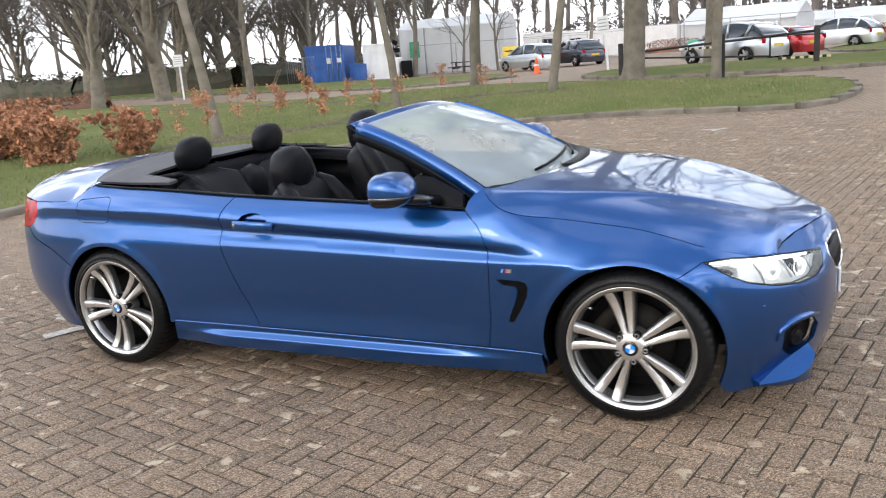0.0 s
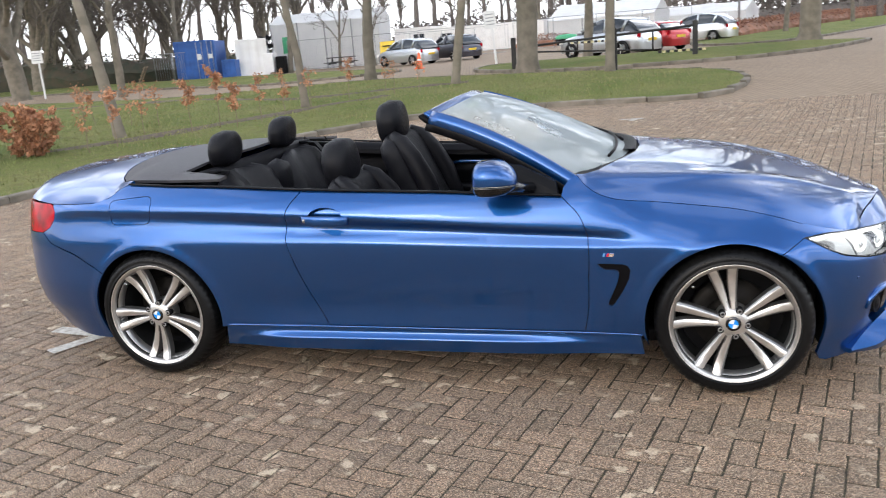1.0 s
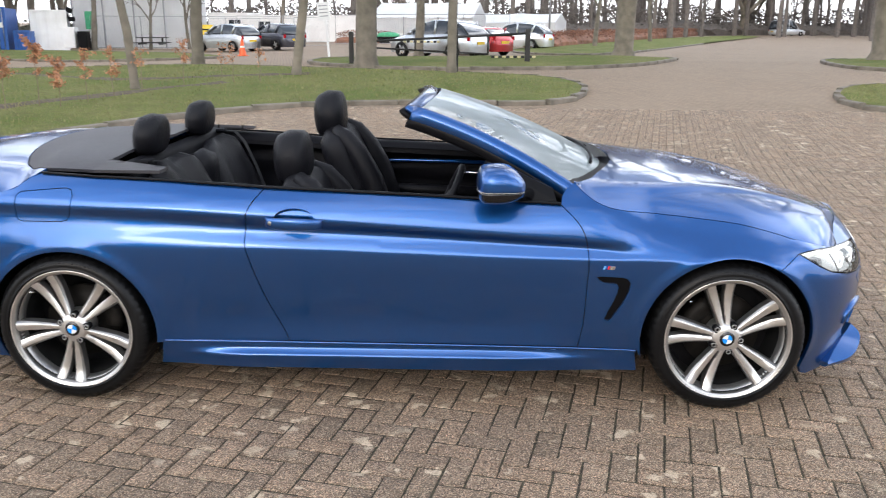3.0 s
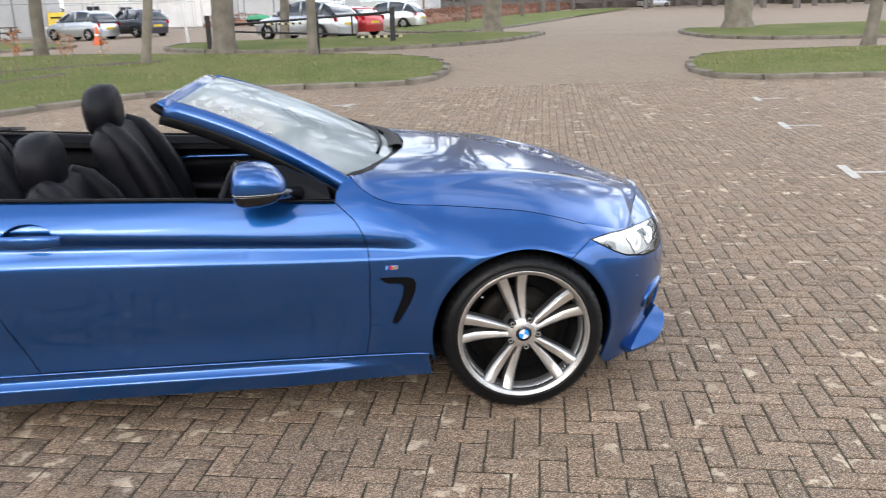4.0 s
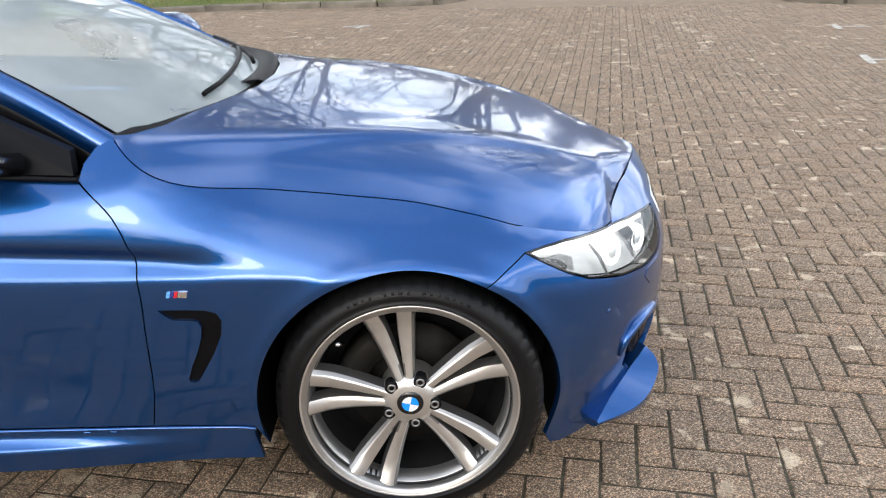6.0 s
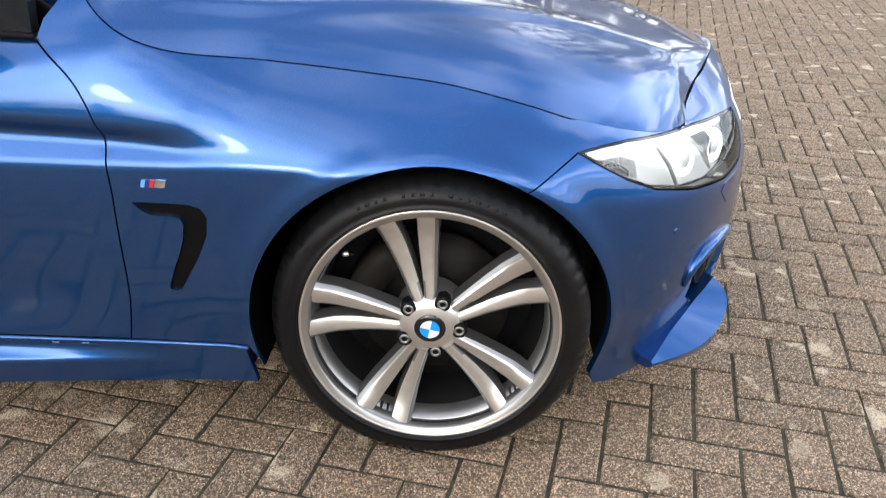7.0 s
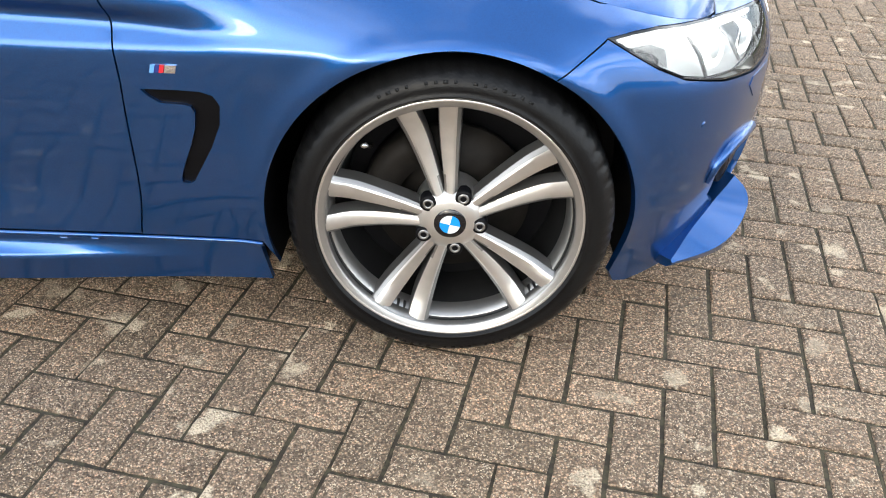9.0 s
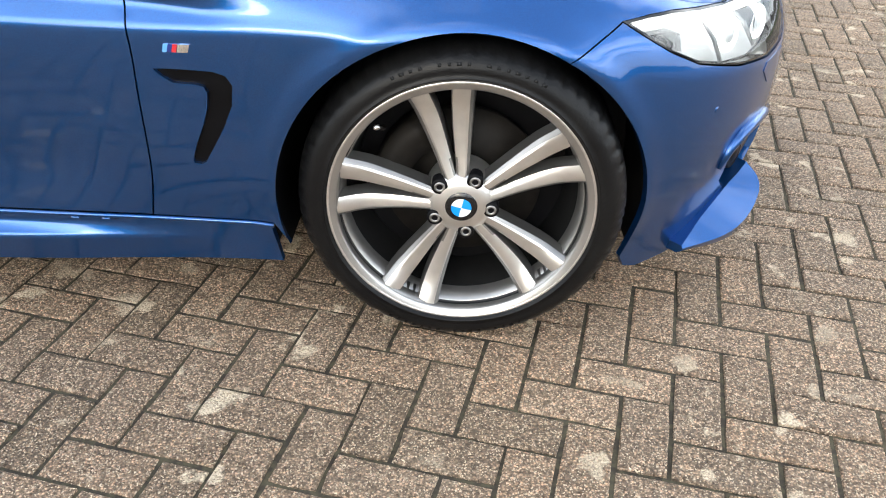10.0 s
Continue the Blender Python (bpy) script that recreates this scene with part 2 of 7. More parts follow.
RUBBER = material("tyre_rubber", (0.004, 0.004, 0.0045), 0.36, noise_scale=9, color2=(0.007, 0.007, 0.007), bump=0.10, bump_scale=150, rough_vary=0.12, spec=0.20)
ALLOY = material("grey_alloy", (0.48, 0.47, 0.455), 0.36, 0.55, noise_scale=14, vary=0.12, rough_vary=0.06)
ALLOY_FACE = material("turned_alloy", (0.74, 0.72, 0.69), 0.33, 0.92, noise_scale=25, vary=0.10, rough_vary=0.06)
CHROME = material("chrome", (0.85, 0.86, 0.88), 0.08, 1.0)
# near-black instead of alloy: shade deep in the wheel, put into the colour
BARREL = material("shaded_barrel", (0.016, 0.016, 0.016), 0.55, 0.4, noise_scale=18, vary=0.4)
ALLOY_SIDE = material("grey_painted_alloy", (0.30, 0.292, 0.28), 0.33, 0.85, noise_scale=14, vary=0.15)
# brakes darkened in colour for the shade behind the spokes
STEEL = material("shaded_steel", (0.016, 0.014, 0.012), 0.55, 0.25, noise_scale=30, vary=0.4, spec=0.15)
LEATHER = material("black_leather", (0.006, 0.006, 0.008), 0.42, noise_scale=7, color2=(0.009, 0.009, 0.011), bump=0.25, bump_scale=260, spec=0.14)
TRIM = material("dark_trim", (0.005, 0.005, 0.007), 0.6, noise_scale=12, vary=0.3, bump=0.1, bump_scale=300, spec=0.10)
CARPET = material("black_carpet", (0.012, 0.012, 0.012), 0.95, bump=0.5, bump_scale=500)
FABRIC = material("tonneau_cover", (0.050, 0.048, 0.054), 0.48, noise_scale=5, vary=0.25, bump=0.12, bump_scale=500, spec=0.3)
RED_LENS = material("red_lens", (0.46, 0.002, 0.014), 0.25, noise_scale=14, color2=(0.17, 0.001, 0.003), spec=0.12, coat=0.12)
WHITE_PLASTIC = material("white_plastic", (0.75, 0.75, 0.74), 0.35, noise_scale=6, vary=0.08)


# ---- the car: rear axle at x = 0, nose towards +x, the near flank at -y ----
from mathutils.geometry import delaunay_2d_cdt

car = thing("convertible_car", "metallic blue convertible with its roof down on block paving", "car")
HUB_Z, FRONT_X = 0.324, 2.81

# plan outline of the widest part, from the nose's middle to the tail's middle
OUT_X = [3.585, 3.60, 3.585, 3.545, 3.455, 3.32, 3.15, 2.95, 2.75, 2.5, 2.2, 1.5, 0.8, 0.3, 0.0, -0.25, -0.5, -0.74, -0.91, -1.00, -1.035, -1.045, -1.035]
OUT_Y = [-0.20, 0.0, 0.20, 0.40, 0.585, 0.735, 0.832, 0.885, 0.899, 0.894, 0.886, 0.886, 0.893, 0.907, 0.912, 0.902, 0.868, 0.790, 0.655, 0.45, 0.22, 0.0, -0.22]
OUT_S = np.concatenate([[0], np.cumsum(np.hypot(np.diff(OUT_X), np.diff(OUT_Y)))])
OUT_S = OUT_S - OUT_S[1]
out_x, out_y = natural(OUT_S, OUT_X), natural(OUT_S, OUT_Y)
S_TAIL = float(OUT_S[-2])
_s = np.linspace(0, S_TAIL, 3000)
_sx, _sy = out_x(_s), out_y(_s)


def s_at(x):
    """The outline's length at x, on the flank."""
    return float(np.interp(-x, -_sx, _s))


def s_nose(y):
    return float(np.interp(y, _sy[:900], _s[:900])) if y < 0.85 else s_at(3.1)


def s_tail(y):
    return float(np.interp(-y, -_sy[-900:], _s[-900:]))


# upright sections: bottom, sill, low, middle, swage, hollow, ridge, upper, top; height and offset from the outline
NOSE_SECTIONS = [
    (0.0, (.17, .25, .34, .46, .56, .63, .67, .71, .745), (-.06, -.03, -.01, 0, 0, -.012, -.025, -.045, -.075)),
    (s_nose(.585), (.17, .25, .34, .46, .55, .595, .63, .66, .69), (-.05, -.03, -.01, 0, -.004, -.018, -.04, -.075, -.12)),
    (s_at(3.15), (.18, .25, .34, .46, .58, .635, .67, .705, .745), (-.03, -.02, -.005, 0, -.005, -.016, -.03, -.055, -.10)),
    (s_at(2.95), (.20, .26, .34, .48, .632, .66, .692, .745, .80), (-.02, -.012, -.003, 0, 0, -.007, -.026, -.07, -.13)),
    (s_at(2.75), (.20, .27, .34, .50, .658, .680, .706, .76, .825), (-.02, -.01, 0, 0, 0, -.007, -.024, -.072, -.145)),
]
DOOR_SECTIONS = [
    (s_at(2.5), (.17, .28, .36, .50, .672, .697, .727, .79, .86), (-.04, -.030, -.018, -.008, 0, -.011, -.027, -.073, -.15)),
    (s_at(2.2), (.17, .28, .36, .50, .67, .722, .752, .86, .97), (-.04, -.026, -.020, -.009, 0, -.026, -.010, -.045, -.14)),
    (s_at(2.0), (.17, .28, .36, .50, .672, .73, .765, .84, .92), (-.04, -.024, -.024, -.012, 0, -.029, -.008, -.03, -.085)),
    (s_at(1.5), (.17, .28, .36, .50, .685, .755, .797, .86, .935), (-.04, -.024, -.026, -.014, 0, -.032, -.007, -.03, -.085)),
    (s_at(0.8), (.17, .28, .36, .50, .70, .785, .84, .89, .96), (-.04, -.024, -.026, -.013, 0, -.034, -.007, -.03, -.09)),
]
TAIL_SECTIONS = [
    (s_at(0.3), (.17, .28, .36, .50, .70, .82, .863, .92, .995), (-.05, -.028, -.020, -.009, 0, -.034, -.018, -.045, -.10)),
    (s_at(-0.1), (.18, .28, .36, .50, .70, .838, .870, .94, 1.02), (-.05, -.03, -.01, 0, -.004, -.036, -.027, -.058, -.12)),
    (s_at(-0.4), (.18, .28, .36, .50, .70, .845, .874, .91, .95), (-.05, -.03, -.012, 0, -.006, -.036, -.032, -.05, -.09)),
    (s_at(-0.74), (.19, .28, .36, .50, .70, .80, .85, .90, .94), (-.10, -.055, -.02, 0, -.008, -.024, -.036, -.05, -.075)),
    (S_TAIL, (.20, .29, .38, .50, .66, .78, .85, .91, .97), (-.14, -.07, -.02, 0, 0, -.03, -.03, -.03, -.05)),
]
STATIONS = NOSE_SECTIONS + DOOR_SECTIONS + TAIL_SECTIONS
ST_S = [a for a, _, _ in STATIONS]
ST_Z = [spline(ST_S, [b[k] for _, b, _ in STATIONS]) for k in range(9)]
ST_D = [spline(ST_S, [c[k] for _, _, c in STATIONS]) for k in range(9)]


def rows_curve(xs, ys, x):
    """Monotone cubic through each row's own knots."""
    h = np.diff(xs, axis=1)
    dl = np.diff(ys, axis=1) / h
    m = np.zeros_like(xs)
    m[:, 0], m[:, -1] = dl[:, 0], dl[:, -1]
    a, b = dl[:, :-1], dl[:, 1:]
    w1, w2 = 2 * h[:, 1:] + h[:, :-1], h[:, 1:] + 2 * h[:, :-1]
    ok = a * b > 1e-12
    m[:, 1:-1] = np.where(ok, (w1 + w2) / (w1 / np.where(ok, a, 1) + w2 / np.where(ok, b, 1)), 0)
    i = np.clip((x[:, None] >= xs).sum(1) - 1, 0, xs.shape[1] - 2)
    r = np.arange(len(x))
    t = (x - xs[r, i]) / h[r, i]
    inside = ((1 + 2 * t) * (1 - t) ** 2 * ys[r, i] + t * (1 - t) ** 2 * h[r, i] * m[r, i] + t * t * (3 - 2 * t) * ys[r, i + 1] + t * t * (t - 1) * h[r, i] * m[r, i + 1])
    low, high = ys[:, 0] + m[:, 0] * (x - xs[:, 0]), ys[:, -1] + m[:, -1] * (x - xs[:, -1])
    return np.where(t < 0, low, np.where(t > 1, high, inside))


def flank(p, push=0.0):
    """The body's side surface: (length along the outline, height) to a place on the near side."""
    p = np.asarray(p, float)
    s, z = p[:, 0], p[:, 1]
    a = np.abs(s)
    zz, dd = np.stack([f(a) for f in ST_Z], 1), np.stack([f(a) for f in ST_D], 1)
    # pressed folds have a small radius
    d = sum(w * rows_curve(zz, dd, z + o) for o, w in ((-.009, 1), (-.0045, 2), (0, 3), (.0045, 2), (.009, 1))) / 9 + push
    x = out_x(a)
    # the side skirt's blade
    d = d + 0.030 * smooth((0.254 - z) / 0.034) * smooth((x - 0.42) / 0.35) * smooth((2.38 - x) / 0.60)
    # a soft lip round both wheel openings
    for wx, wr in ((FRONT_X - 0.005, 0.362), (0.008, 0.36)):
        rr = np.hypot(x - wx, z - HUB_Z)
        d = d + 0.007 * np.exp(-((rr - wr - 0.012) / 0.028) ** 2) * smooth((z - 0.18) / 0.1)
    e = 1e-3
    tx, ty = out_x(a + e) - out_x(a - e), out_y(a + e) - out_y(a - e)
    ln = np.hypot(tx, ty)
    nx, ny = -ty / ln, tx / ln
    # outward: away from the car's middle
    sign = np.where(nx * (x - 1.3) + ny * out_y(a) * 3 < 0, -1.0, 1.0)
    return np.stack([x + sign * nx * d, -(out_y(a) + sign * ny * d), z], 1)


def inside(pts, poly):
    pts, poly = np.asarray(pts), np.asarray(poly)
    x, y = pts[:, 0], pts[:, 1]
    hit = np.zeros(len(pts), bool)
    for (x1, y1), (x2, y2) in zip(poly, np.roll(poly, -1, 0)):
        if y1 != y2:
            hit ^= ((y1 > y) != (y2 > y)) & (x < (x2 - x1) * (y - y1) / (y2 - y1) + x1)
    return hit


def edge_distance(pts, poly):
    best = np.full(len(pts), 1e9)
    for a, b in zip(poly, np.roll(poly, -1, 0)):
        ab = b - a
        t = np.clip(((pts - a) @ ab) / max(ab @ ab, 1e-12), 0, 1)
        best = np.minimum(best, np.linalg.norm(pts - a - t[:, None] * ab, axis=1))
    return best


def dense(poly, step):
    out = []
    poly = np.asarray(poly, float)
    for a, b in zip(poly, np.roll(poly, -1, 0)):
        n = max(1, int(np.ceil(np.linalg.norm(b - a) / step)))
        out += [a + (b - a) * k / n for k in range(n)]
    return np.array(out)


def inset(poly, by):
    poly = np.asarray(poly, float)
    area = 0.5 * np.sum(poly[:, 0] * np.roll(poly[:, 1], -1) - np.roll(poly[:, 0], -1) * poly[:, 1])
    if area < 0:
        poly = poly[::-1]
    d1 = poly - np.roll(poly, 1, 0)
    d2 = np.roll(poly, -1, 0) - poly
    n1 = np.stack([-d1[:, 1], d1[:, 0]], 1) / np.maximum(np.linalg.norm(d1, axis=1), 1e-9)[:, None]
    n2 = np.stack([-d2[:, 1], d2[:, 0]], 1) / np.maximum(np.linalg.norm(d2, axis=1), 1e-9)[:, None]
    n = n1 + n2
    n /= np.maximum(np.linalg.norm(n, axis=1), 0.6)[:, None]
    return poly + n * by


def panel(name, poly, mat, parent, surf=flank, holes=(), step=0.03, gap=0.002, depth=0.014, edge=0.014, mirror=False, label="", lines=(), thick=True, push=0.0):
    """A sheet-metal panel: the polygon, in the surface's own two lengths, laid on the surface, with folded edges."""
    outer = inset(dense(poly, edge), gap)
    loops = [outer] + [inset(dense(h, edge), -gap) for h in holes]
    pts, edges = [], []
    for lp in loops:
        k = len(pts)
        pts += list(lp)
        edges += [(k + i, k + (i + 1) % len(lp)) for i in range(len(lp))]
    lo, hi = outer.min(0), outer.max(0)
    gx, gy = np.meshgrid(np.arange(lo[0] + step / 2, hi[0], step), np.arange(lo[1] + step / 2, hi[1], step * 0.7))
    cand = np.stack([gx.ravel(), gy.ravel()], 1)
    if len(lines):
        for l_ in lines:
            zl = np.interp(cand[:, 0], np.sort(l_[:, 0]), l_[np.argsort(l_[:, 0]), 1])
            cand = cand[np.abs(cand[:, 1] - zl) > .009]
        cand = np.concatenate([cand] + [np.asarray(l_) for l_ in lines])
    keep = inside(cand, outer) & (edge_distance(cand, outer) > edge * 0.55)
    for h in loops[1:]:
        keep &= ~inside(cand, h) & (edge_distance(cand, h) > edge * 0.55)
    pts += list(cand[keep])
    res = delaunay_2d_cdt([Vector((float(a), float(b))) for a, b in pts], edges, [], 0, 1e-6)
    v2 = np.array([(v.x, v.y) for v in res[0]])
    tri = np.array([f for f in res[2] if len(f) == 3])
    cen = v2[tri].mean(1)
    ok = inside(cen, outer)
    for h in loops[1:]:
        ok &= ~inside(cen, h)
    tri = tri[ok]
    kw = {"push": push} if push else {}
    e = 1.5e-3
    p0 = surf(v2, **kw)
    du = surf(v2 + (e, 0), **kw) - surf(v2 - (e, 0), **kw)
    dv = surf(v2 + (0, e), **kw) - surf(v2 - (0, e), **kw)
    nn = np.cross(du, dv)
    nn /= np.maximum(np.linalg.norm(nn, axis=1), 1e-12)[:, None]
    # outward: away from the middle line of the car
    mid = np.stack([np.clip(p0[:, 0], -0.2, 2.9), np.zeros(len(p0)), np.full(len(p0), 0.45)], 1)
    if np.sum((p0 - mid) * nn) < 0:
        nn = -nn
    # wind the triangles to agree
    fn = np.cross(p0[tri[:, 1]] - p0[tri[:, 0]], p0[tri[:, 2]] - p0[tri[:, 0]])
    wrong = np.sum(fn * nn[tri[:, 0]], 1) < 0
    tri[wrong] = tri[wrong][:, ::-1]
    faces = [tuple(t) for t in tri.tolist()]
    verts = p0
    if thick:
        seen = {}
        for t in faces:
            for a, b in ((t[0], t[1]), (t[1], t[2]), (t[2], t[0])):
                seen[(a, b)] = 1
        rim = [(a, b) for a, b in seen if (b, a) not in seen]
        ring = sorted({a for a, _ in rim} | {b for _, b in rim})
        at = {v: len(p0) + i for i, v in enumerate(ring)}
        verts = np.concatenate([p0, p0[ring] - nn[ring] * depth])
        quads = [(b, a, at[a], at[b]) for a, b in rim]
    else:
        quads = []
    allf = faces + quads
    ln = [nn[i] for t in faces for i in t]
    for q in quads:
        f = np.cross(verts[q[1]] - verts[q[0]], verts[q[2]] - verts[q[0]])
        f = f / max(np.linalg.norm(f), 1e-12)
        ln += [f, f, f, f]
    made = []
    for side in ((1, -1) if mirror == "both" else (-1,) if mirror else (1,)):
        v = verts * (1, side, 1)
        fs = allf if side == 1 else [t[::-1] for t in allf]
        nl = ln if side == 1 else None
        if side == -1:
            nl, k = [], 0
            for t in allf:
                nl += [ln[k + j] * (1, -1, 1) for j in reversed(range(len(t)))]
                k += len(t)
        me = bpy.data.meshes.new(name)
        me.from_pydata(v.tolist(), [], fs)
        me.update()
        ob = mesh_part(name, me, mat, parent, label)
        me.normals_split_custom_set([tuple(n_) for n_ in nl])
        made.append(ob)
    return made[0]


def P(*xz):
    return [(s_at(x), z) for x, z in xz]


def arc(cx, cz, r, a0, a1, n=28, ry=None):
    return [(s_at(cx + r * math.cos(radians(a))), cz + (ry or r) * math.sin(radians(a))) for a in np.linspace(a0, a1, n)]


def crease(k, x0, x1):
    s = np.linspace(s_at(x0), s_at(x1), int(abs(x0 - x1) / 0.016))
    return np.stack([s, ST_Z[k](s)], 1)


CREASES = [crease(k, 3.05, -0.7) + np.array([0, o_]) for k in (4, 5, 6) for o_ in (-.017, -.013, -.0095, -.0065, -.0042, -.002, 0, .002, .0042, .0065, .0095, .013, .017)]

def bend(points, n=6):
    """A smooth line through the points."""
    p = np.asarray(points, float)
    q = np.vstack([2 * p[0] - p[1], p, 2 * p[-1] - p[-2]])
    out = []
    for i in range(1, len(q) - 2):
        for t in np.arange(n) / n:
            a, b, c, d = q[i - 1], q[i], q[i + 1], q[i + 2]
            out.append(.5 * ((2 * b) + (c - a) * t + (2 * a - 5 * b + 4 * c - d) * t * t + (3 * b - a - 3 * c + d) * t ** 3))
    return [tuple(v) for v in out] + [tuple(p[-1])]


# shared seams, (x, height)
BELT = [(2.09, .893), (1.59, .918), (1.2, .933), (.855, .947)]
BELT_REAR = [(.855, .947), (.45, .972), (.15, .985), (-.09, .998)]
DOOR_FRONT = bend([(2.182, .279), (2.20, .39), (2.206, .54), (2.21, .64), (2.20, .74), (2.165, .82), (2.09, .893)])
DOOR_REAR = bend([(.855, .947), (.795, .87), (.778, .78), (.782, .69), (.845, .50), (.925, .33), (.944, .2855)])
BONNET_SEAM = bend([(2.15, .972), (2.195, .930), (2.26, .892), (2.35, .866), (2.5, .846), (2.66, .829), (2.85, .807), (3.0, .775), (3.1, .745)])
BOOT_SEAM = [(-.09, .998), (-.135, .985), (-.20, .94), (-.30, .915), (-.45, .908), (-.60, .905)]
bonnet_s = [s_at(x) for x, _ in BONNET_SEAM]
HEAD_IN = s_nose(0.635)      # where the bonnet's front seam leaves the lamp

# lamps on the flank surface
HEADLAMP = P((3.10, .693), (3.14, .668), (3.20, .632), (3.26, .603)) + [(s_nose(.70), .577), (s_nose(.60), .564), (s_nose(.50), .571), (s_nose(.44), .594), (s_nose(.40), .628), (s_nose(.37), .655)] + [(s_nose(.46), .662), (s_nose(.56), .668), (s_nose(.66), .677), (s_nose(.74), .688)] + P((3.22, .698), (3.16, .698))
TAILLAMP = [(s_at(-.628), .906), (s_at(-.598), .893), (s_at(-.580), .866), (s_at(-.588), .828), (s_at(-.622), .785), (s_at(-.685), .753), (s_tail(.70), .745), (s_tail(.45), .765), (s_tail(.42), .80), (s_tail(.45), .885), (s_tail(.70), .905)]

A_FRONT = arc(FRONT_X - .005, .325, .362, 197, 59, 40)          # rear foot up and over to the bumper seam
A_BUMP = [arc(FRONT_X - .005, .325, .362 + .026 * ((59 - a_) / 79) ** 1.6, a_, a_, 1)[0] for a_ in np.linspace(59, -22, 26)]
A_REAR = arc(.008, .322, .36, 140, -8, 40)
A_RBUMP = arc(.008, .322, .36, 204, 140, 22)

door_poly = P(*BELT) + P(*DOOR_REAR[1:]) + P((1.56, .283)) + P(*DOOR_FRONT[:-1])
fuel = P((-.19, .88), (-.186, .915), (-.165, .928), (.01, .943), (.035, .943), (.052, .935), (.058, .915), (.052, .87), (.040, .832), (.027, .813), (.005, .806), (-.165, .806), (-.184, .812), (-.19, .83))
quarter_poly = P(*BELT_REAR) + P(*BOOT_SEAM[1:]) + TAILLAMP[1:6] + P((-.62, .702), (-.45, .652)) + A_REAR + P((.944, .2855)) + P(*DOOR_REAR[::-1][1:-1])
vent = P((2.245, .601), (2.305, .601), (2.352, .599), (2.374, .592), (2.384, .574), (2.378, .535), (2.356, .487), (2.330, .443), (2.311, .412), (2.302, .407), (2.290, .409), (2.289, .416), (2.302, .451), (2.320, .490), (2.333, .526), (2.338, .558), (2.332, .571), (2.318, .575), (2.276, .577), (2.258, .588))
wing_poly = P(*DOOR_FRONT) + P((2.096, .925), (2.118, .955)) + P(*BONNET_SEAM) + [(s_nose(.74), .715)] + HEADLAMP[-4:] + [HEADLAMP[0]] + A_FRONT[::-1] + P((2.43, .274))
LIP = [(s_at(3.182), .148)] + P((3.215, .138)) + [(s_nose(.72), .146), (s_nose(.60), .158), (s_nose(.40), .17), (s_nose(.2), .17), (0, .17)]
INTAKE = [(s_nose(.665), .385), (s_nose(.60), .405), (s_nose(.52), .40), (s_nose(.48), .36), (s_nose(.49), .30), (s_nose(.56), .262), (s_nose(.63), .262), (s_nose(.668), .30)]
LOWER = [(0, .41), (s_nose(.42), .40), (s_nose(.47), .32), (s_nose(.44), .225), (0, .22)]
GRILLE = [(s_nose(.045), .665), (s_nose(.16), .672), (s_nose(.30), .655), (s_nose(.335), .62), (s_nose(.30), .555), (s_nose(.20), .525), (s_nose(.09), .53), (s_nose(.05), .56)]
BONNET_FRONT = [(s_nose(.635), .678), (s_nose(.55), .700), (s_nose(.40), .722), (s_nose(.20), .735), (0, .738)]
bumper_poly = A_BUMP + LIP + [(0, .738)] + BONNET_FRONT[::-1][1:] + [HEADLAMP[12]] + HEADLAMP[1:12][::-1] + [HEADLAMP[0]]
rear_bumper_poly = A_RBUMP + P((-.45, .649), (-.62, .699)) + TAILLAMP[5:8] + [(S_TAIL, .765), (S_TAIL, .20), (s_tail(.5), .20), (s_tail(.7), .195)] + P((-.5, .18), (-.33, .18))
VENT_BLACK = material("satin_black_trim", (0.004, 0.004, 0.005), 0.32, noise_scale=15, vary=0.3, spec=0.12)
sill_poly = P((.392, .283), (.945, .279), (1.56, .276), (2.18, .272), (2.425, .268), (2.44, .172), (2.0, .165), (1.3, .165), (.6, .165), (.37, .168))

BOWL = [(s_at(.985 + .082 * math.cos(a)), .830 + .040 * math.sin(a)) for a in np.linspace(0, TAU, 28)[:-1]]
for other in (False, True):
    panel("front_wing", wing_poly, BLUE, car, holes=[vent], mirror=other, lines=CREASES, gap=0.0014)
    panel("door", door_poly, BLUE, car, holes=[BOWL], mirror=other, lines=CREASES)
    panel("handle_recess", BOWL, BLUE, car, mirror=other, push=-0.030, gap=-0.003, thick=False)
    panel("rear_quarter", quarter_poly, BLUE, car, holes=[fuel], mirror=other, lines=CREASES)
    panel("fuel_flap" if not other else "quarter_cover", fuel, BLUE, car, mirror=other, lines=CREASES, gap=0.0012)
    panel("front_bumper", bumper_poly, BLUE, car, holes=[INTAKE, GRILLE], mirror=other, step=0.013, gap=0.0015)
    panel("washer_cover", [(s_nose(.615), .538), (s_nose(.585), .503), (s_nose(.545), .498), (s_nose(.46), .537), (s_nose(.50), .560), (s_nose(.60), .555)], BLUE, car, mirror=other, push=.0018, depth=.003, step=.012, edge=.008)
    panel("rear_bumper", rear_bumper_poly, BLUE, car, mirror=other)
    panel("side_skirt", sill_poly, BLUE, car, mirror=other, step=0.02)
    panel("tail_lamp", TAILLAMP, RED_LENS, car, mirror=other, label="red tail lamp", gap=0.001)
    # black plastic blade in the wing's outlet
    panel("wing_vent", vent, VENT_BLACK, car, mirror=other, label="black outlet behind the front wheel", gap=-0.0015, push=-0.008, thick=False, edge=0.010)
    panel("bumper_intake", INTAKE, BLACK, car, mirror=other, push=-0.034, gap=-0.006, thick=False)
    panel("grille_backing", GRILLE, BLACK, car, mirror=other, push=-0.035, gap=-0.01, thick=False)

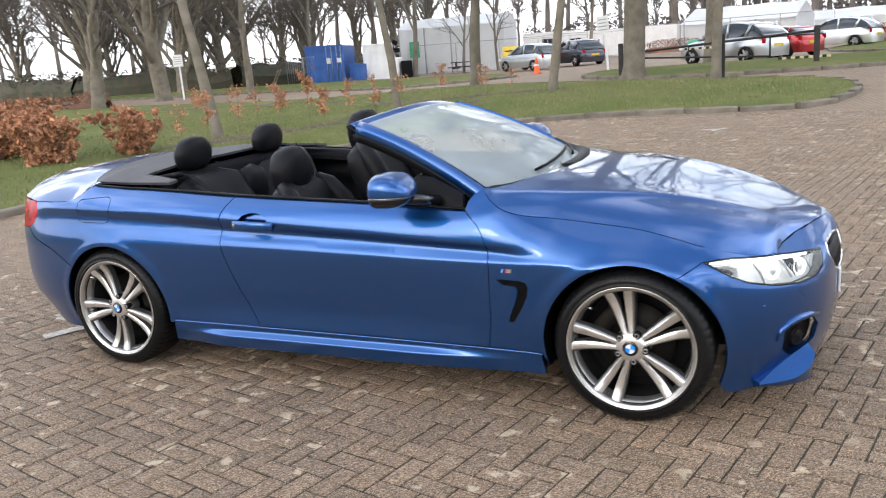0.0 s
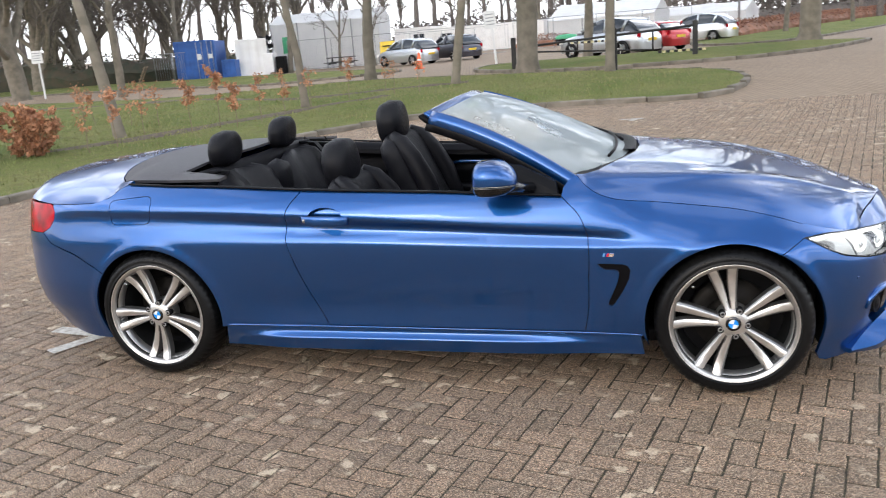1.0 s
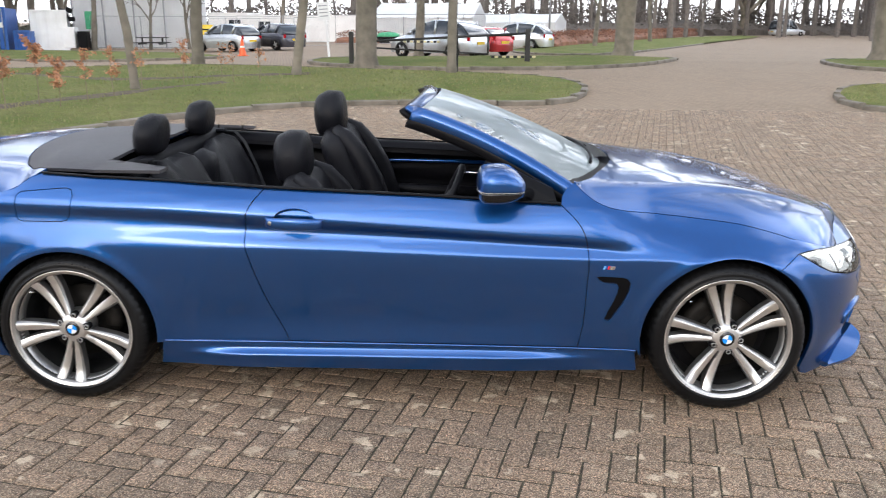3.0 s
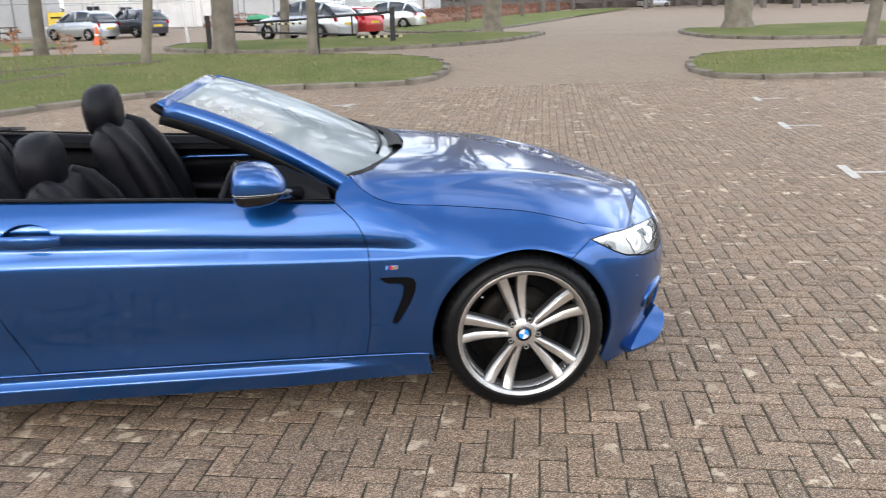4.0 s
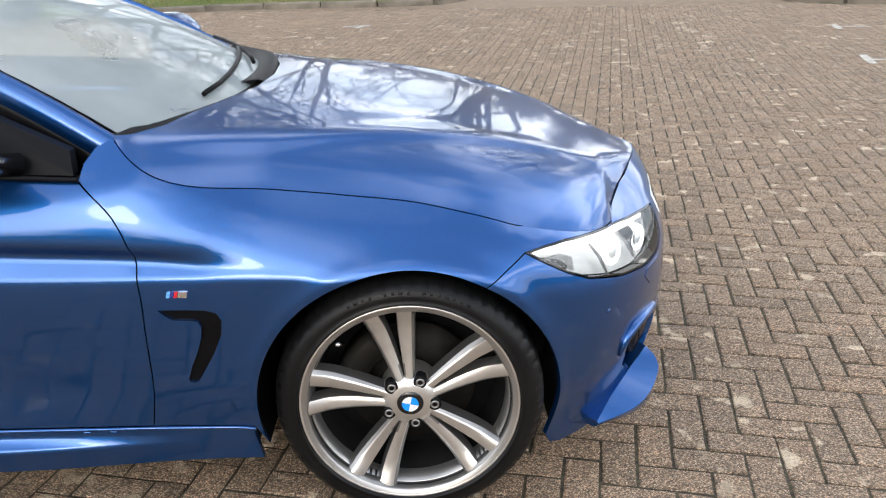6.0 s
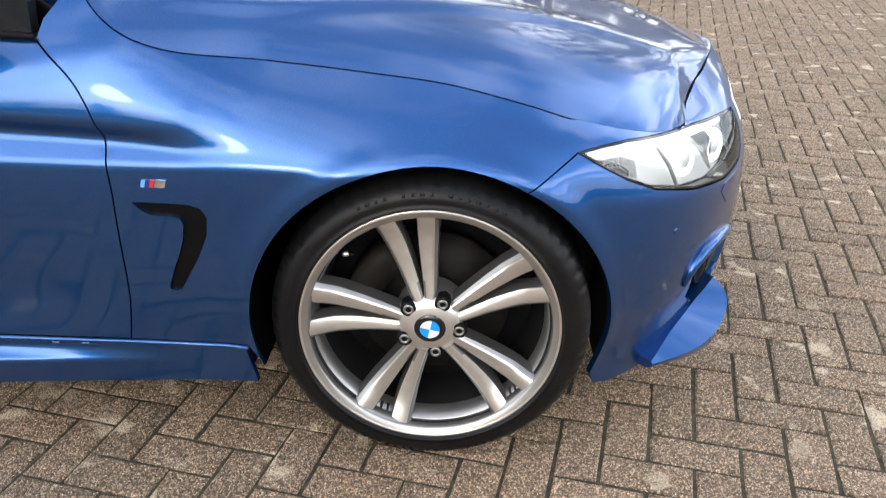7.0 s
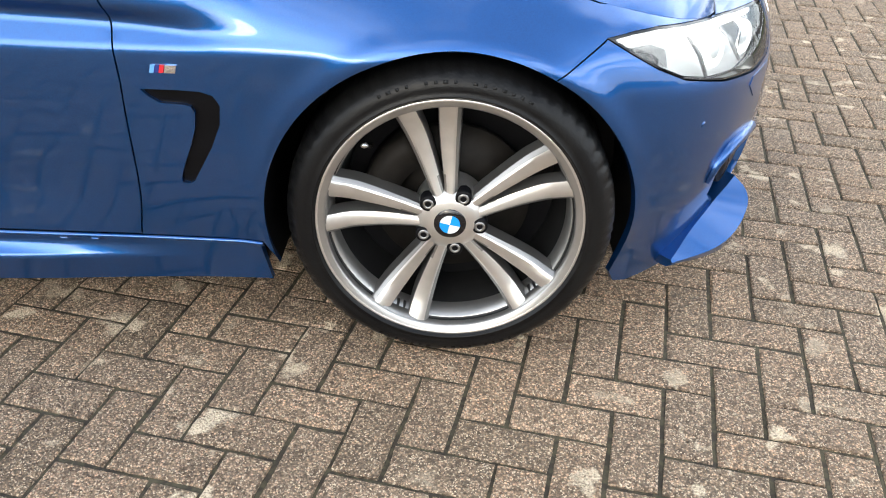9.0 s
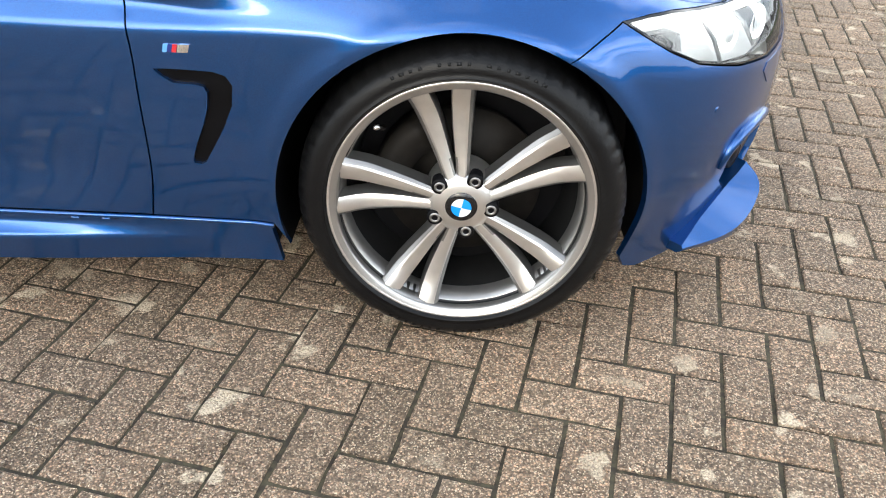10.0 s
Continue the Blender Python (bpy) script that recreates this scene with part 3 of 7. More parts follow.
# rolled top edge of the side skirts
for o in (-1, 1):
    pts = flank(np.array(P(*[(x, float(np.interp(x, [.40, .945, 1.56, 2.18, 2.43], [.2820, .2795, .2768, .2728, .2685]))) for x in np.linspace(.40, 2.43, 90)])), push=.0005)
    bm = bmesh.new()
    tube(bm, [(q[0], q[1] * -o, q[2]) for q in pts], .0052, 12)
    part("skirt_edge", bm, BLUE, car)

# bonnet: from seam to seam, crowned
_bs = np.concatenate([[0.0], np.array([s_nose(.20), s_nose(.40), s_nose(.55), s_nose(.635)]), bonnet_s[::-1]])
_bz = [.738, .735, .722, .700, .678] + [z for _, z in BONNET_SEAM][::-1]
fine_s = np.linspace(_bs[0], _bs[-1], 400)
seam3 = flank(np.stack([fine_s, spline(_bs, _bz)(fine_s)], 1))
seam_order = np.argsort(seam3[:, 0])
seam_x, seam_y, seam_z = seam3[seam_order, 0], -seam3[seam_order, 1], seam3[seam_order, 2]
mid_z = natural([2.05, 2.34, 2.70, 3.05, 3.30, 3.46, 3.56], [1.012, 0.990, 0.950, 0.882, 0.812, 0.757, 0.715])


def bonnet_top(p):
    p = np.asarray(p, float)
    x, y = p[:, 0], p[:, 1]
    ye, ze = np.interp(x, seam_x, seam_y), np.interp(x, seam_x, seam_z)
    u = np.abs(y) / np.maximum(ye, 0.02)
    zc = np.maximum(mid_z(x), ze)
    z = zc - (zc - ze) * (0.14 * u ** 2 + 0.86 * u ** 5.5)
    # two raised lines that run from the screen towards the grille
    off = np.abs(y) - (0.625 - 0.31 * (x - 2.5))
    z = z + 0.0095 * np.exp(-(off / np.where(off < 0, 0.075, 0.030)) ** 2) * smooth((3.46 - x) / 0.4) * smooth((x - 2.12) / .25)
    return np.stack([x, y, z], 1)


half = [(a[0], a[1]) for a in seam3[::6]]
scuttle = [(2.15, -.735), (2.24, -.62), (2.33, -.40), (2.385, -.2), (2.40, 0)]
half = [h for h in half if h[0] > 2.16]
bonnet_poly = half + scuttle[:-1] + [(2.40, 0)] + [(x, -y) for x, y in scuttle[:-1][::-1]] + [(x, -y) for x, y in half[::-1]][:-1]
panel("bonnet", bonnet_poly, BLUE, car, surf=bonnet_top, step=0.014, edge=0.02, gap=0.001)


# boot lid and tonneau cover behind the seats
deck_s = [s_at(x) for x, _ in BOOT_SEAM] + [s_at(-.74), s_tail(.70), s_tail(.45), s_tail(.2), S_TAIL]
deck_z = [z for _, z in BOOT_SEAM] + [.912, .915, .93, .945, .95]
fs = np.linspace(deck_s[0], deck_s[-1], 300)
deck3 = flank(np.stack([fs, spline(deck_s, deck_z)(fs)], 1))
do = np.argsort(deck3[:, 0])
dk_x, dk_y, dk_z = deck3[do, 0], -deck3[do, 1], deck3[do, 2]
deck_mid = natural([-1.02, -.95, -.8, -.6, -.3, 0.0, .3], [.955, .995, 1.025, 1.048, 1.062, 1.066, 1.06])


def deck_top(p):
    p = np.asarray(p, float)
    x, y = p[:, 0], p[:, 1]
    ye, ze = np.interp(x, dk_x, dk_y), np.interp(x, dk_x, dk_z)
    u = np.abs(y) / np.maximum(ye, 0.02)
    zc = np.maximum(deck_mid(x), ze)
    z = zc - (zc - ze) * (0.45 * u ** 2 + 0.55 * u ** 6)
    return np.stack([x, y, z], 1)


hem = [(-.09, -.765), (-.165, -.735), (-.225, -.665), (-.268, -.57), (-.30, -.46), (-.325, -.32), (-.34, -.16), (-.345, 0)]
edge_half = [(a[0], a[1]) for a in deck3[::6]]
lid = [h for h in edge_half if h[0] < -.105]
lid_poly = [(x, -y) for x, y in hem[:-1]][::-1]
lid_poly = hem[:-1] + [(-.345, 0)] + lid_poly + [(x, -y) for x, y in lid] + lid[::-1][1:]
panel("boot_lid", lid_poly, BLUE, car, surf=deck_top, step=0.035, edge=0.02)
cover = [(.12, -.78), (-.09, -.765)] + hem[1:-1] + [(-.345, 0)] + [(x, -y) for x, y in hem[1:-1]][::-1] + [(-.09, .765), (.12, .78), (.16, .6), (.20, 0), (.16, -.6)]
panel("tonneau_panel", cover, FABRIC, car, surf=deck_top, step=0.04, edge=0.02, label="dark grey folding-roof cover behind the seats", gap=0.004)

QUARTER_TRIM = material("grey_quarter_trim", (0.075, 0.072, 0.076), 0.5, noise_scale=8, vary=0.25, bump=0.1, bump_scale=300, spec=0.25)
for o in (-1, 1):
    panel("quarter_trim", [(x, y * o) for x, y in ((.115, .775), (.40, .775), (.42, .735), (.30, .70), (.135, .655))], QUARTER_TRIM, car, surf=deck_top, step=.04, edge=.02, gap=0)

# dark inner shell behind the seams
for other in (False, True):
    arches = [[(s_at(FRONT_X + .42 * math.cos(a)), .30 + .42 * math.sin(a)) for a in np.linspace(-.3, math.pi + .3, 30)],
              [(s_at(.42 * math.cos(a)), .30 + .42 * math.sin(a)) for a in np.linspace(-.3, math.pi + .3, 30)]]
    mid_poly = P((3.30, .20), (3.30, .58), (3.05, .70)) + P((2.6, .80), (2.2, .85), (1.6, .88), (.8, .92), (.0, .96), (-.3, .88), (-.7, .88)) + [(s_tail(.45), .90), (S_TAIL, .90), (S_TAIL, .24)] + P((-.6, .22), (-.5, .22), (1.3, .2))
    panel("inner_shell", mid_poly, BLACK, car, holes=arches, mirror=other, push=-0.045, step=0.06, edge=0.04, thick=False)
    for wx in (0.0, FRONT_X):
        bm = bmesh.new()
        sgn = 1 if other else -1
        prev = None
        for a in np.linspace(radians(-18), radians(198), 30):
            r = 0.372
            ys = -float(flank(np.array([(s_at(wx + r * math.cos(a)), max(.2, .325 + r * math.sin(a)))]), push=-.02)[0][1])
            ring = [bm.verts.new((wx + r * math.cos(a), sgn * yy, .325 + r * math.sin(a))) for yy in (ys, .60, .42)] + [bm.verts.new((wx, sgn * .42, .325))]
            if prev:
                for k in range(3):
                    bm.faces.new((prev[k], prev[k + 1], ring[k + 1], ring[k]))
            prev = ring
        part("wheel_arch_liner", bm, BLACK, car)
bm = bmesh.new()
box(bm, 1.2, 0, .20, 3.7, 1.35, .07, .02)
part("floor_pan", bm, BLACK, car)
for o in (-1, 1):
    bm = bmesh.new()
    box(bm, 1.41, o * .775, .235, 2.02, .05, .12, .01)
    part("sill_beam", bm, BLACK, car)
bm = bmesh.new()
box(bm, 3.25, 0, .45, .35, 1.1, .40, .03)
part("radiator_block", bm, BLACK, car)

# ---- windscreen ----
base_c = [natural([-.70, -.4, 0, .4, .70], v) for v in ([2.128, 2.275, 2.335, 2.275, 2.128], [.957, .968, .975, .968, .957])]
head_c = [natural([-.585, -.3, 0, .3, .585], v) for v in ([1.465, 1.515, 1.535, 1.515, 1.465], [1.258, 1.288, 1.300, 1.288, 1.258])]


def screen(p):
    """Across (-1 to 1) and up (0 to 1) to a place on the windscreen."""
    p = np.asarray(p, float)
    a, b = p[:, 0], p[:, 1]
    yb, yh = .70 * a, .585 * a
    x = base_c[0](yb) * (1 - b) + head_c[0](yh) * b
    z = base_c[1](yb) * (1 - b) + head_c[1](yh) * b + 0.030 * 4 * b * (1 - b)
    return np.stack([x, yb * (1 - b) + yh * b, z], 1)


def screen_in(p):
    q = screen(p)
    q[:, 2] -= 0.004
    q[:, 0] -= 0.002
    return q


sq = lambda a0, b0, a1, b1: [(a0, b0), (a1, b0), (a1, b1), (a0, b1)]
glass = panel("windscreen", sq(-.955, -.035, .955, .97), GLASS, car, surf=screen, step=0.08, edge=0.05, gap=0, thick=False, label="clear windscreen")
glass.visible_shadow = False
panel("screen_border", sq(-.955, -.035, .955, .97), BLACK, car, surf=screen_in, holes=[sq(-.925, .045, .925, .935)], step=0.06, edge=0.03, gap=0, depth=0.004)
for o in (-1, 1):
    # blue outer pillar and its black inner seal
    line = [screen([(o * 1.0, b)])[0] for b in np.linspace(-.13, 1.0, 17)]
    for name, mt, sec, off in (("windscreen_pillar", BLUE, (.029, .016), (-.008, o * .004, -.018)), ("pillar_seal", BLACK, (.026, .018), (-.028, o * -.004, -.050))):
        bm = bmesh.new()
        rings = []
        for p in line:
            c = Vector(p) + Vector(off)
            fat = 1.0
            along = Vector((-.92, 0, .40)).normalized()
            side_v = Vector((0, o, 0.25)).normalized()
            up = along.cross(side_v).normalized() * (1 if along.cross(side_v).z > 0 else -1)
            rings.append([bm.verts.new(c + up * sec[0] * fat * math.cos(a) * (1 + .25 * math.cos(2 * a)) + side_v * sec[1] * math.sin(a) * (1 - .15 * math.cos(2 * a))) for a in (TAU * k / 14 for k in range(14))])
        for r0, r1 in zip(rings, rings[1:]):
            for k in range(14):
                bm.faces.new((r0[k], r0[(k + 1) % 14], r1[(k + 1) % 14], r1[k]))
        bm.faces.new(rings[0]); bm.faces.new(rings[-1][::-1])
        bmesh.ops.recalc_face_normals(bm, faces=bm.faces)
        part(name, bm, mt, car)
for name, mt, sec, off in (("windscreen_header", BLUE, .022, (-.012, 0, -.010)), ("header_seal", BLACK, .026, (-.034, 0, -.026))):
    bm = bmesh.new()
    rings = []
    for a_ in np.linspace(-1.03, 1.03, 22):
        c = Vector(screen([(a_, 1.0)])[0]) + Vector(off)
        rings.append([bm.verts.new(c + Vector((-.9 * sec * 1.2 * math.cos(t) - .3 * sec * math.sin(t), 0, -.42 * -sec * 1.2 * math.cos(t) + .7 * sec * math.sin(t)))) for t in (TAU * k / 14 for k in range(14))])
    for r0, r1 in zip(rings, rings[1:]):
        for k in range(14):
            bm.faces.new((r0[k], r0[(k + 1) % 14], r1[(k + 1) % 14], r1[k]))
    bm.faces.new(rings[0]); bm.faces.new(rings[-1][::-1])
    bmesh.ops.recalc_face_normals(bm, faces=bm.faces)
    part(name, bm, mt, car)


# black scuttle under the screen, and the wipers
def scuttle_top(p):
    q = bonnet_top(p)
    q[:, 2] -= 0.022
    return q


sc_poly = [(2.19, -.68), (2.08, -.70), (2.20, -.40), (2.26, 0), (2.20, .40), (2.08, .70), (2.19, .68), (2.27, .60), (2.36, .38), (2.43, 0), (2.36, -.38), (2.27, -.60)]
panel("scuttle_panel", sc_poly, BLACK, car, surf=scuttle_top, step=0.05, edge=0.03)
for y0, y1, b0, b1 in ((-.35, .30, .03, .10), (.15, .62, .03, .13)):
    bm = bmesh.new()
    pts = [screen([(y / .68, b0 + (b1 - b0) * t)])[0] + np.array([.004, 0, .012]) for t, y in ((q, y0 + (y1 - y0) * q) for q in np.linspace(0, 1, 7))]
    tube(bm, [tuple(q) for q in pts], .007, 8)
    part("wiper", bm, BLACK, car)
# raised black cowl lip behind the bonnet
bm = bmesh.new()
cowl = [(2.372 - .10 * (y / .6) ** 2 - .10 * (abs(y) / .66) ** 6, y) for y in np.linspace(-.12, .66, 16)]
rows = []
for (x, y), w in zip(cowl, np.linspace(.3, 1, 16)):
    z = float(bonnet_top([(x + .02, y)])[0][2])
    rows.append([bm.verts.new((x + dx * 1.0, y, z + dz * w)) for dx, dz in ((.020, -.02), (.016, .004), (.000, .010), (-.030, .004), (-.075, -.03))])
for r0, r1 in zip(rows, rows[1:]):
    for k in range(4):
        bm.faces.new((r0[k], r0[k + 1], r1[k + 1], r1[k]))
bmesh.ops.recalc_face_normals(bm, faces=bm.faces)
part("cowl_lip", bm, BLACK, car)

# belt strips along the top of the doors
for o in (-1, 1):
    pts = flank(np.array(P(*[(x, z + .004) for x, z in BELT[:1] + BELT[1:-1] + BELT_REAR])))
    bm = bmesh.new()
    tube(bm, [(p[0], p[1] * -o + o * .010, p[2] + .000) for p in pts], .0055, 8)
    part("belt_strip", bm, BLACK, car)


# ---- wheels ----
def wheel(front, phase):
    """A wheel with its middle at the origin, its face towards -y."""
    w = new("wheel")
    wid = .225 if front else .250
    h = wid / 2
    bm = bmesh.new()
    R, ri = .330, .2615
    prof = [(ri - .004, -h + .012), (ri + .004, -h + .004), (ri + .010, -h - .0005), (ri + .0105, -h - .0025), (ri + .013, -h - .0025), (ri + .0135, -h - .001), (ri + .024, -h - .003), (ri + .036, -h - .001), (ri + .047, -h + .006), (R - .010, -h + .018), (R - .003, -h + .030), (R, -h + .05), (R, h - .05), (R - .004, h - .03), (R - .02, h - .01), (ri + .03, h), (ri, h - .01)]
    rings = lathe(bm, prof, 288)
    # narrow sipes cut over the shoulder
    for ring_, (r_, h_) in zip(rings, prof):
        cut = .0048 if R - .012 < r_ < R + .001 and h_ < -h + .04 else .0015 if r_ == R else 0
        for k, v in enumerate(ring_):
            if cut and k % 5 == 0:
                v.co.x *= 1 - cut / r_
                v.co.z *= 1 - cut / r_
    # raised lettering band, too worn to read: plain bars
    for a0 in (62, 242):
        for k in range(17):
            if k in (7, 12):
                continue
            a = radians(a0 + k * 3.4)
            rot = Matrix.Rotation(-a, 3, "Y")
            box(bm, *(rot @ Vector((ri + .0375, -h - .0005, 0))), .010, .0008, .006 if k % 3 else .009, .0, rot)
    part("tyre", bm, RUBBER, w, "black low-profile tyre")
    bm = bmesh.new()
    lathe(bm, [(ri + .004, -h + .016), (ri + .0068, -h + .010), (ri + .0068, -h + .004), (ri + .0035, -h + .0018), (ri + .0005, -h + .0040)], 96)
    part("rim_lip", bm, ALLOY_FACE, w, "bright rim lip")
    bm = bmesh.new()
    lathe(bm, [(ri + .0005, -h + .0040), (ri - .0100, -h + .0078), (ri - .0125, -h + .0105), (ri - .0132, -h + .026)], 96)
    part("rim", bm, ALLOY_RIM, w, "grey alloy rim")
    # the step's dark line is coloured in
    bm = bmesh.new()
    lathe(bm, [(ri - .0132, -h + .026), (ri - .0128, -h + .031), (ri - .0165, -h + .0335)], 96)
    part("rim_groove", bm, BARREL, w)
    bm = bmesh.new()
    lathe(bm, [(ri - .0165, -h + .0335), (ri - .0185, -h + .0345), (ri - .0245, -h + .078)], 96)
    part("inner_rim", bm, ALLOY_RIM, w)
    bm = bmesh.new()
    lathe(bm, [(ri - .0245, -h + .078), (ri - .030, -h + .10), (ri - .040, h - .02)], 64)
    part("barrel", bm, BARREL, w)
    # black disc added to fill the wheel's inside with shade
    bm = bmesh.new()
    lathe(bm, [(0, h - .05), (ri - .04, h - .05)], 48)
    part("shade_disc", bm, BLACK, w)
    fy = -h + .016
    bm = bmesh.new()
    lathe(bm, [(.030, fy - .001), (.046, fy + .001), (.056, fy + .005), (.065, fy + .013), (.072, fy + .030), (.073, fy + .09)], 48)
    part("hub_disc", bm, ALLOY_FACE, w)
    for k in range(5):
        mid = phase + k * 72
        for o in (-1, 1):
            # each arm: slim at the hub, wider at the rim, a flat turned face between sloping painted flanks
            bm = bmesh.new()
            rings = []
            for i, t in enumerate(np.linspace(0, 1, 15)):
                r = .036 + (.2600 - .036) * t
                ang = radians(mid + o * (8.2 + 2.0 * t + 4.5 * (1 - t) ** 3))
                wd = .0128 + .0095 * float(smooth(t / .9)) + .006 * max(0, t - .92) / .08
                dep = fy + .006 + .013 * math.sin(t * math.pi * .95) - .011 * float(smooth((t - .70) / .30))
                er, ea = Vector((math.cos(ang), 0, math.sin(ang))), Vector((-math.sin(ang), 0, math.cos(ang))) * o
                deep = .35 + .65 * t
                prof2 = [(-1.04, .042), (-1.0, .010), (-.90, .0035), (-.62, .0008), (-.10, -.0012), (.38, -.0012), (.60, .0012 * deep), (.96, .0115 * deep), (1.10, .042)]
                rings.append([bm.verts.new(er * r + ea * u * wd + Vector((0, dep + v, 0))) for u, v in prof2])
            n = len(rings[0])
            for r0, r1 in zip(rings, rings[1:]):
                for j in range(n):
                    bm.faces.new((r0[j], r0[(j + 1) % n], r1[(j + 1) % n], r1[j]))
            bm.faces.new(rings[0]); bm.faces.new(rings[-1])
            bmesh.ops.recalc_face_normals(bm, faces=bm.faces)
            for e in bm.edges:
                if len(e.link_faces) == 2 and e.calc_face_angle() > .42:
                    e.smooth = False
            sp = part("spoke", bm, ALLOY_FACE, w)
            sp.data.materials.append(ALLOY_SIDE)
            for f in sp.data.polygons:
                f.material_index = 0 if f.normal.y < -.84 else 1
        # the web that closes the slot of a pair at the rim
        bm = bmesh.new()
        rows = []
        for a in np.linspace(mid - 9, mid + 9, 7):
            ca, sa = math.cos(radians(a)), math.sin(radians(a))
            rows.append([bm.verts.new((r_ * ca, fy + d_, r_ * sa)) for r_, d_ in ((.2600, -.006), (.2490, -.003), (.2450, .004), (.2400, .040), (.2600, .040))])
        for r0, r1 in zip(rows, rows[1:]):
            for j in range(5):
                bm.faces.new((r0[j], r0[(j + 1) % 5], r1[(j + 1) % 5], r1[j]))
        bmesh.ops.recalc_face_normals(bm, faces=bm.faces)
        part("spoke_web", bm, ALLOY_SIDE, w)
        # a bolt between the pairs
        a = radians(mid + 36)
        bm = bmesh.new()
        lathe(bm, [(.0, .002), (.0055, .002), (.0065, -.010), (.0105, -.010), (.012, -.006), (.0125, .03)], 16)
        bmesh.ops.translate(bm, verts=bm.verts, vec=(.060 * math.cos(a), fy + .0105, .060 * math.sin(a)))
        part("wheel_bolt", bm, ALLOY_SIDE, w)
        # black disc round the bolt: a pocket's shade put into the colour
        bm = bmesh.new()
        lathe(bm, [(.0165, .030), (.0163, .0030), (.0150, .0022), (0, .0022)], 20)
        bmesh.ops.translate(bm, verts=bm.verts, vec=(.060 * math.cos(a), fy + .0, .060 * math.sin(a)))
        part("bolt_shade", bm, BLACK, w)
    bm = bmesh.new()
    lathe(bm, [(0, fy - .005), (.020, fy - .0045), (.031, fy - .002), (.034, fy + .001), (.034, fy + .01)], 40)
    cap = part("hub_cap", bm, GLOSS_BLACK, w, "black hub cap with blue and white quarters")
    for k in range(4):
        bm = bmesh.new()
        fan = [bm.verts.new((0, fy - .0062, 0))]
        for j in range(7):
            a = radians(45 + 32 + k * 90 + j * 15)
            fan.append(bm.verts.new((.0205 * math.cos(a), fy - .0056, .0205 * math.sin(a))))
        for j in range(1, 7):
            bm.faces.new((fan[0], fan[j], fan[j + 1]))
        part("cap_quarter", bm, CAP_BLUE if k % 2 else WHITE_PLASTIC, cap)
    bm = bmesh.new()
    tube(bm, [(-.155, fy + .03, .152), (-.163, fy + .012, .160), (-.168, fy - .002, .165)], [.006, .006, .0045], 8)
    part("valve", bm, CHROME, w)
    return w


ALLOY_RIM = material("rim_alloy", (0.46, 0.45, 0.435), 0.33, 0.90, noise_scale=14, vary=0.15, rough_vary=0.05)
CAP_BLUE = material("cap_blue", (0.01, 0.25, 0.75), 0.25, coat=0.5)
for name, x, y, front, phase in (("front", FRONT_X, .885 - .1125, True, 101), ("rear", 0, .902 - .125, False, 117)):
    w = wheel(front, phase)
    w.parent = car
    w.location = (x, -y, HUB_Z + .006)
    w2 = copy_thing(w, pose(x, y, HUB_Z + .006, 0, 0, 180))
    w2.parent = car
    for o in (-1, 1):
        # brake disc and caliper stand behind the spokes
        bm = bmesh.new()
        lathe(bm, [(.06, 0), (.165, 0), (.165, .02), (.06, .02)], 48)
        bmesh.ops.translate(bm, verts=bm.verts, vec=(x, o * (y - .01), HUB_Z + .006))
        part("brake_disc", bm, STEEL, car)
        bm = bmesh.new()
        a0 = 150 if front else 30
        rings = []
        for k in range(9):
            a = radians(a0 + (k - 4) * 8)
            ca, sa = math.cos(a), math.sin(a)
            rings.append([bm.verts.new((x + rr_ * ca, o * yy_, HUB_Z + rr_ * sa)) for rr_, yy_ in ((.115, y - .045), (.115, y + .03), (.155, y + .038), (.185, y + .03), (.185, y - .045))])
        for r0, r1 in zip(rings, rings[1:]):
            for k in range(5):
                bm.faces.new((r0[k], r0[(k + 1) % 5], r1[(k + 1) % 5], r1[k]))
        bm.faces.new(rings[0]); bm.faces.new(rings[-1])
        bmesh.ops.recalc_face_normals(bm, faces=bm.faces)
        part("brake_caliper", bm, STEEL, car)

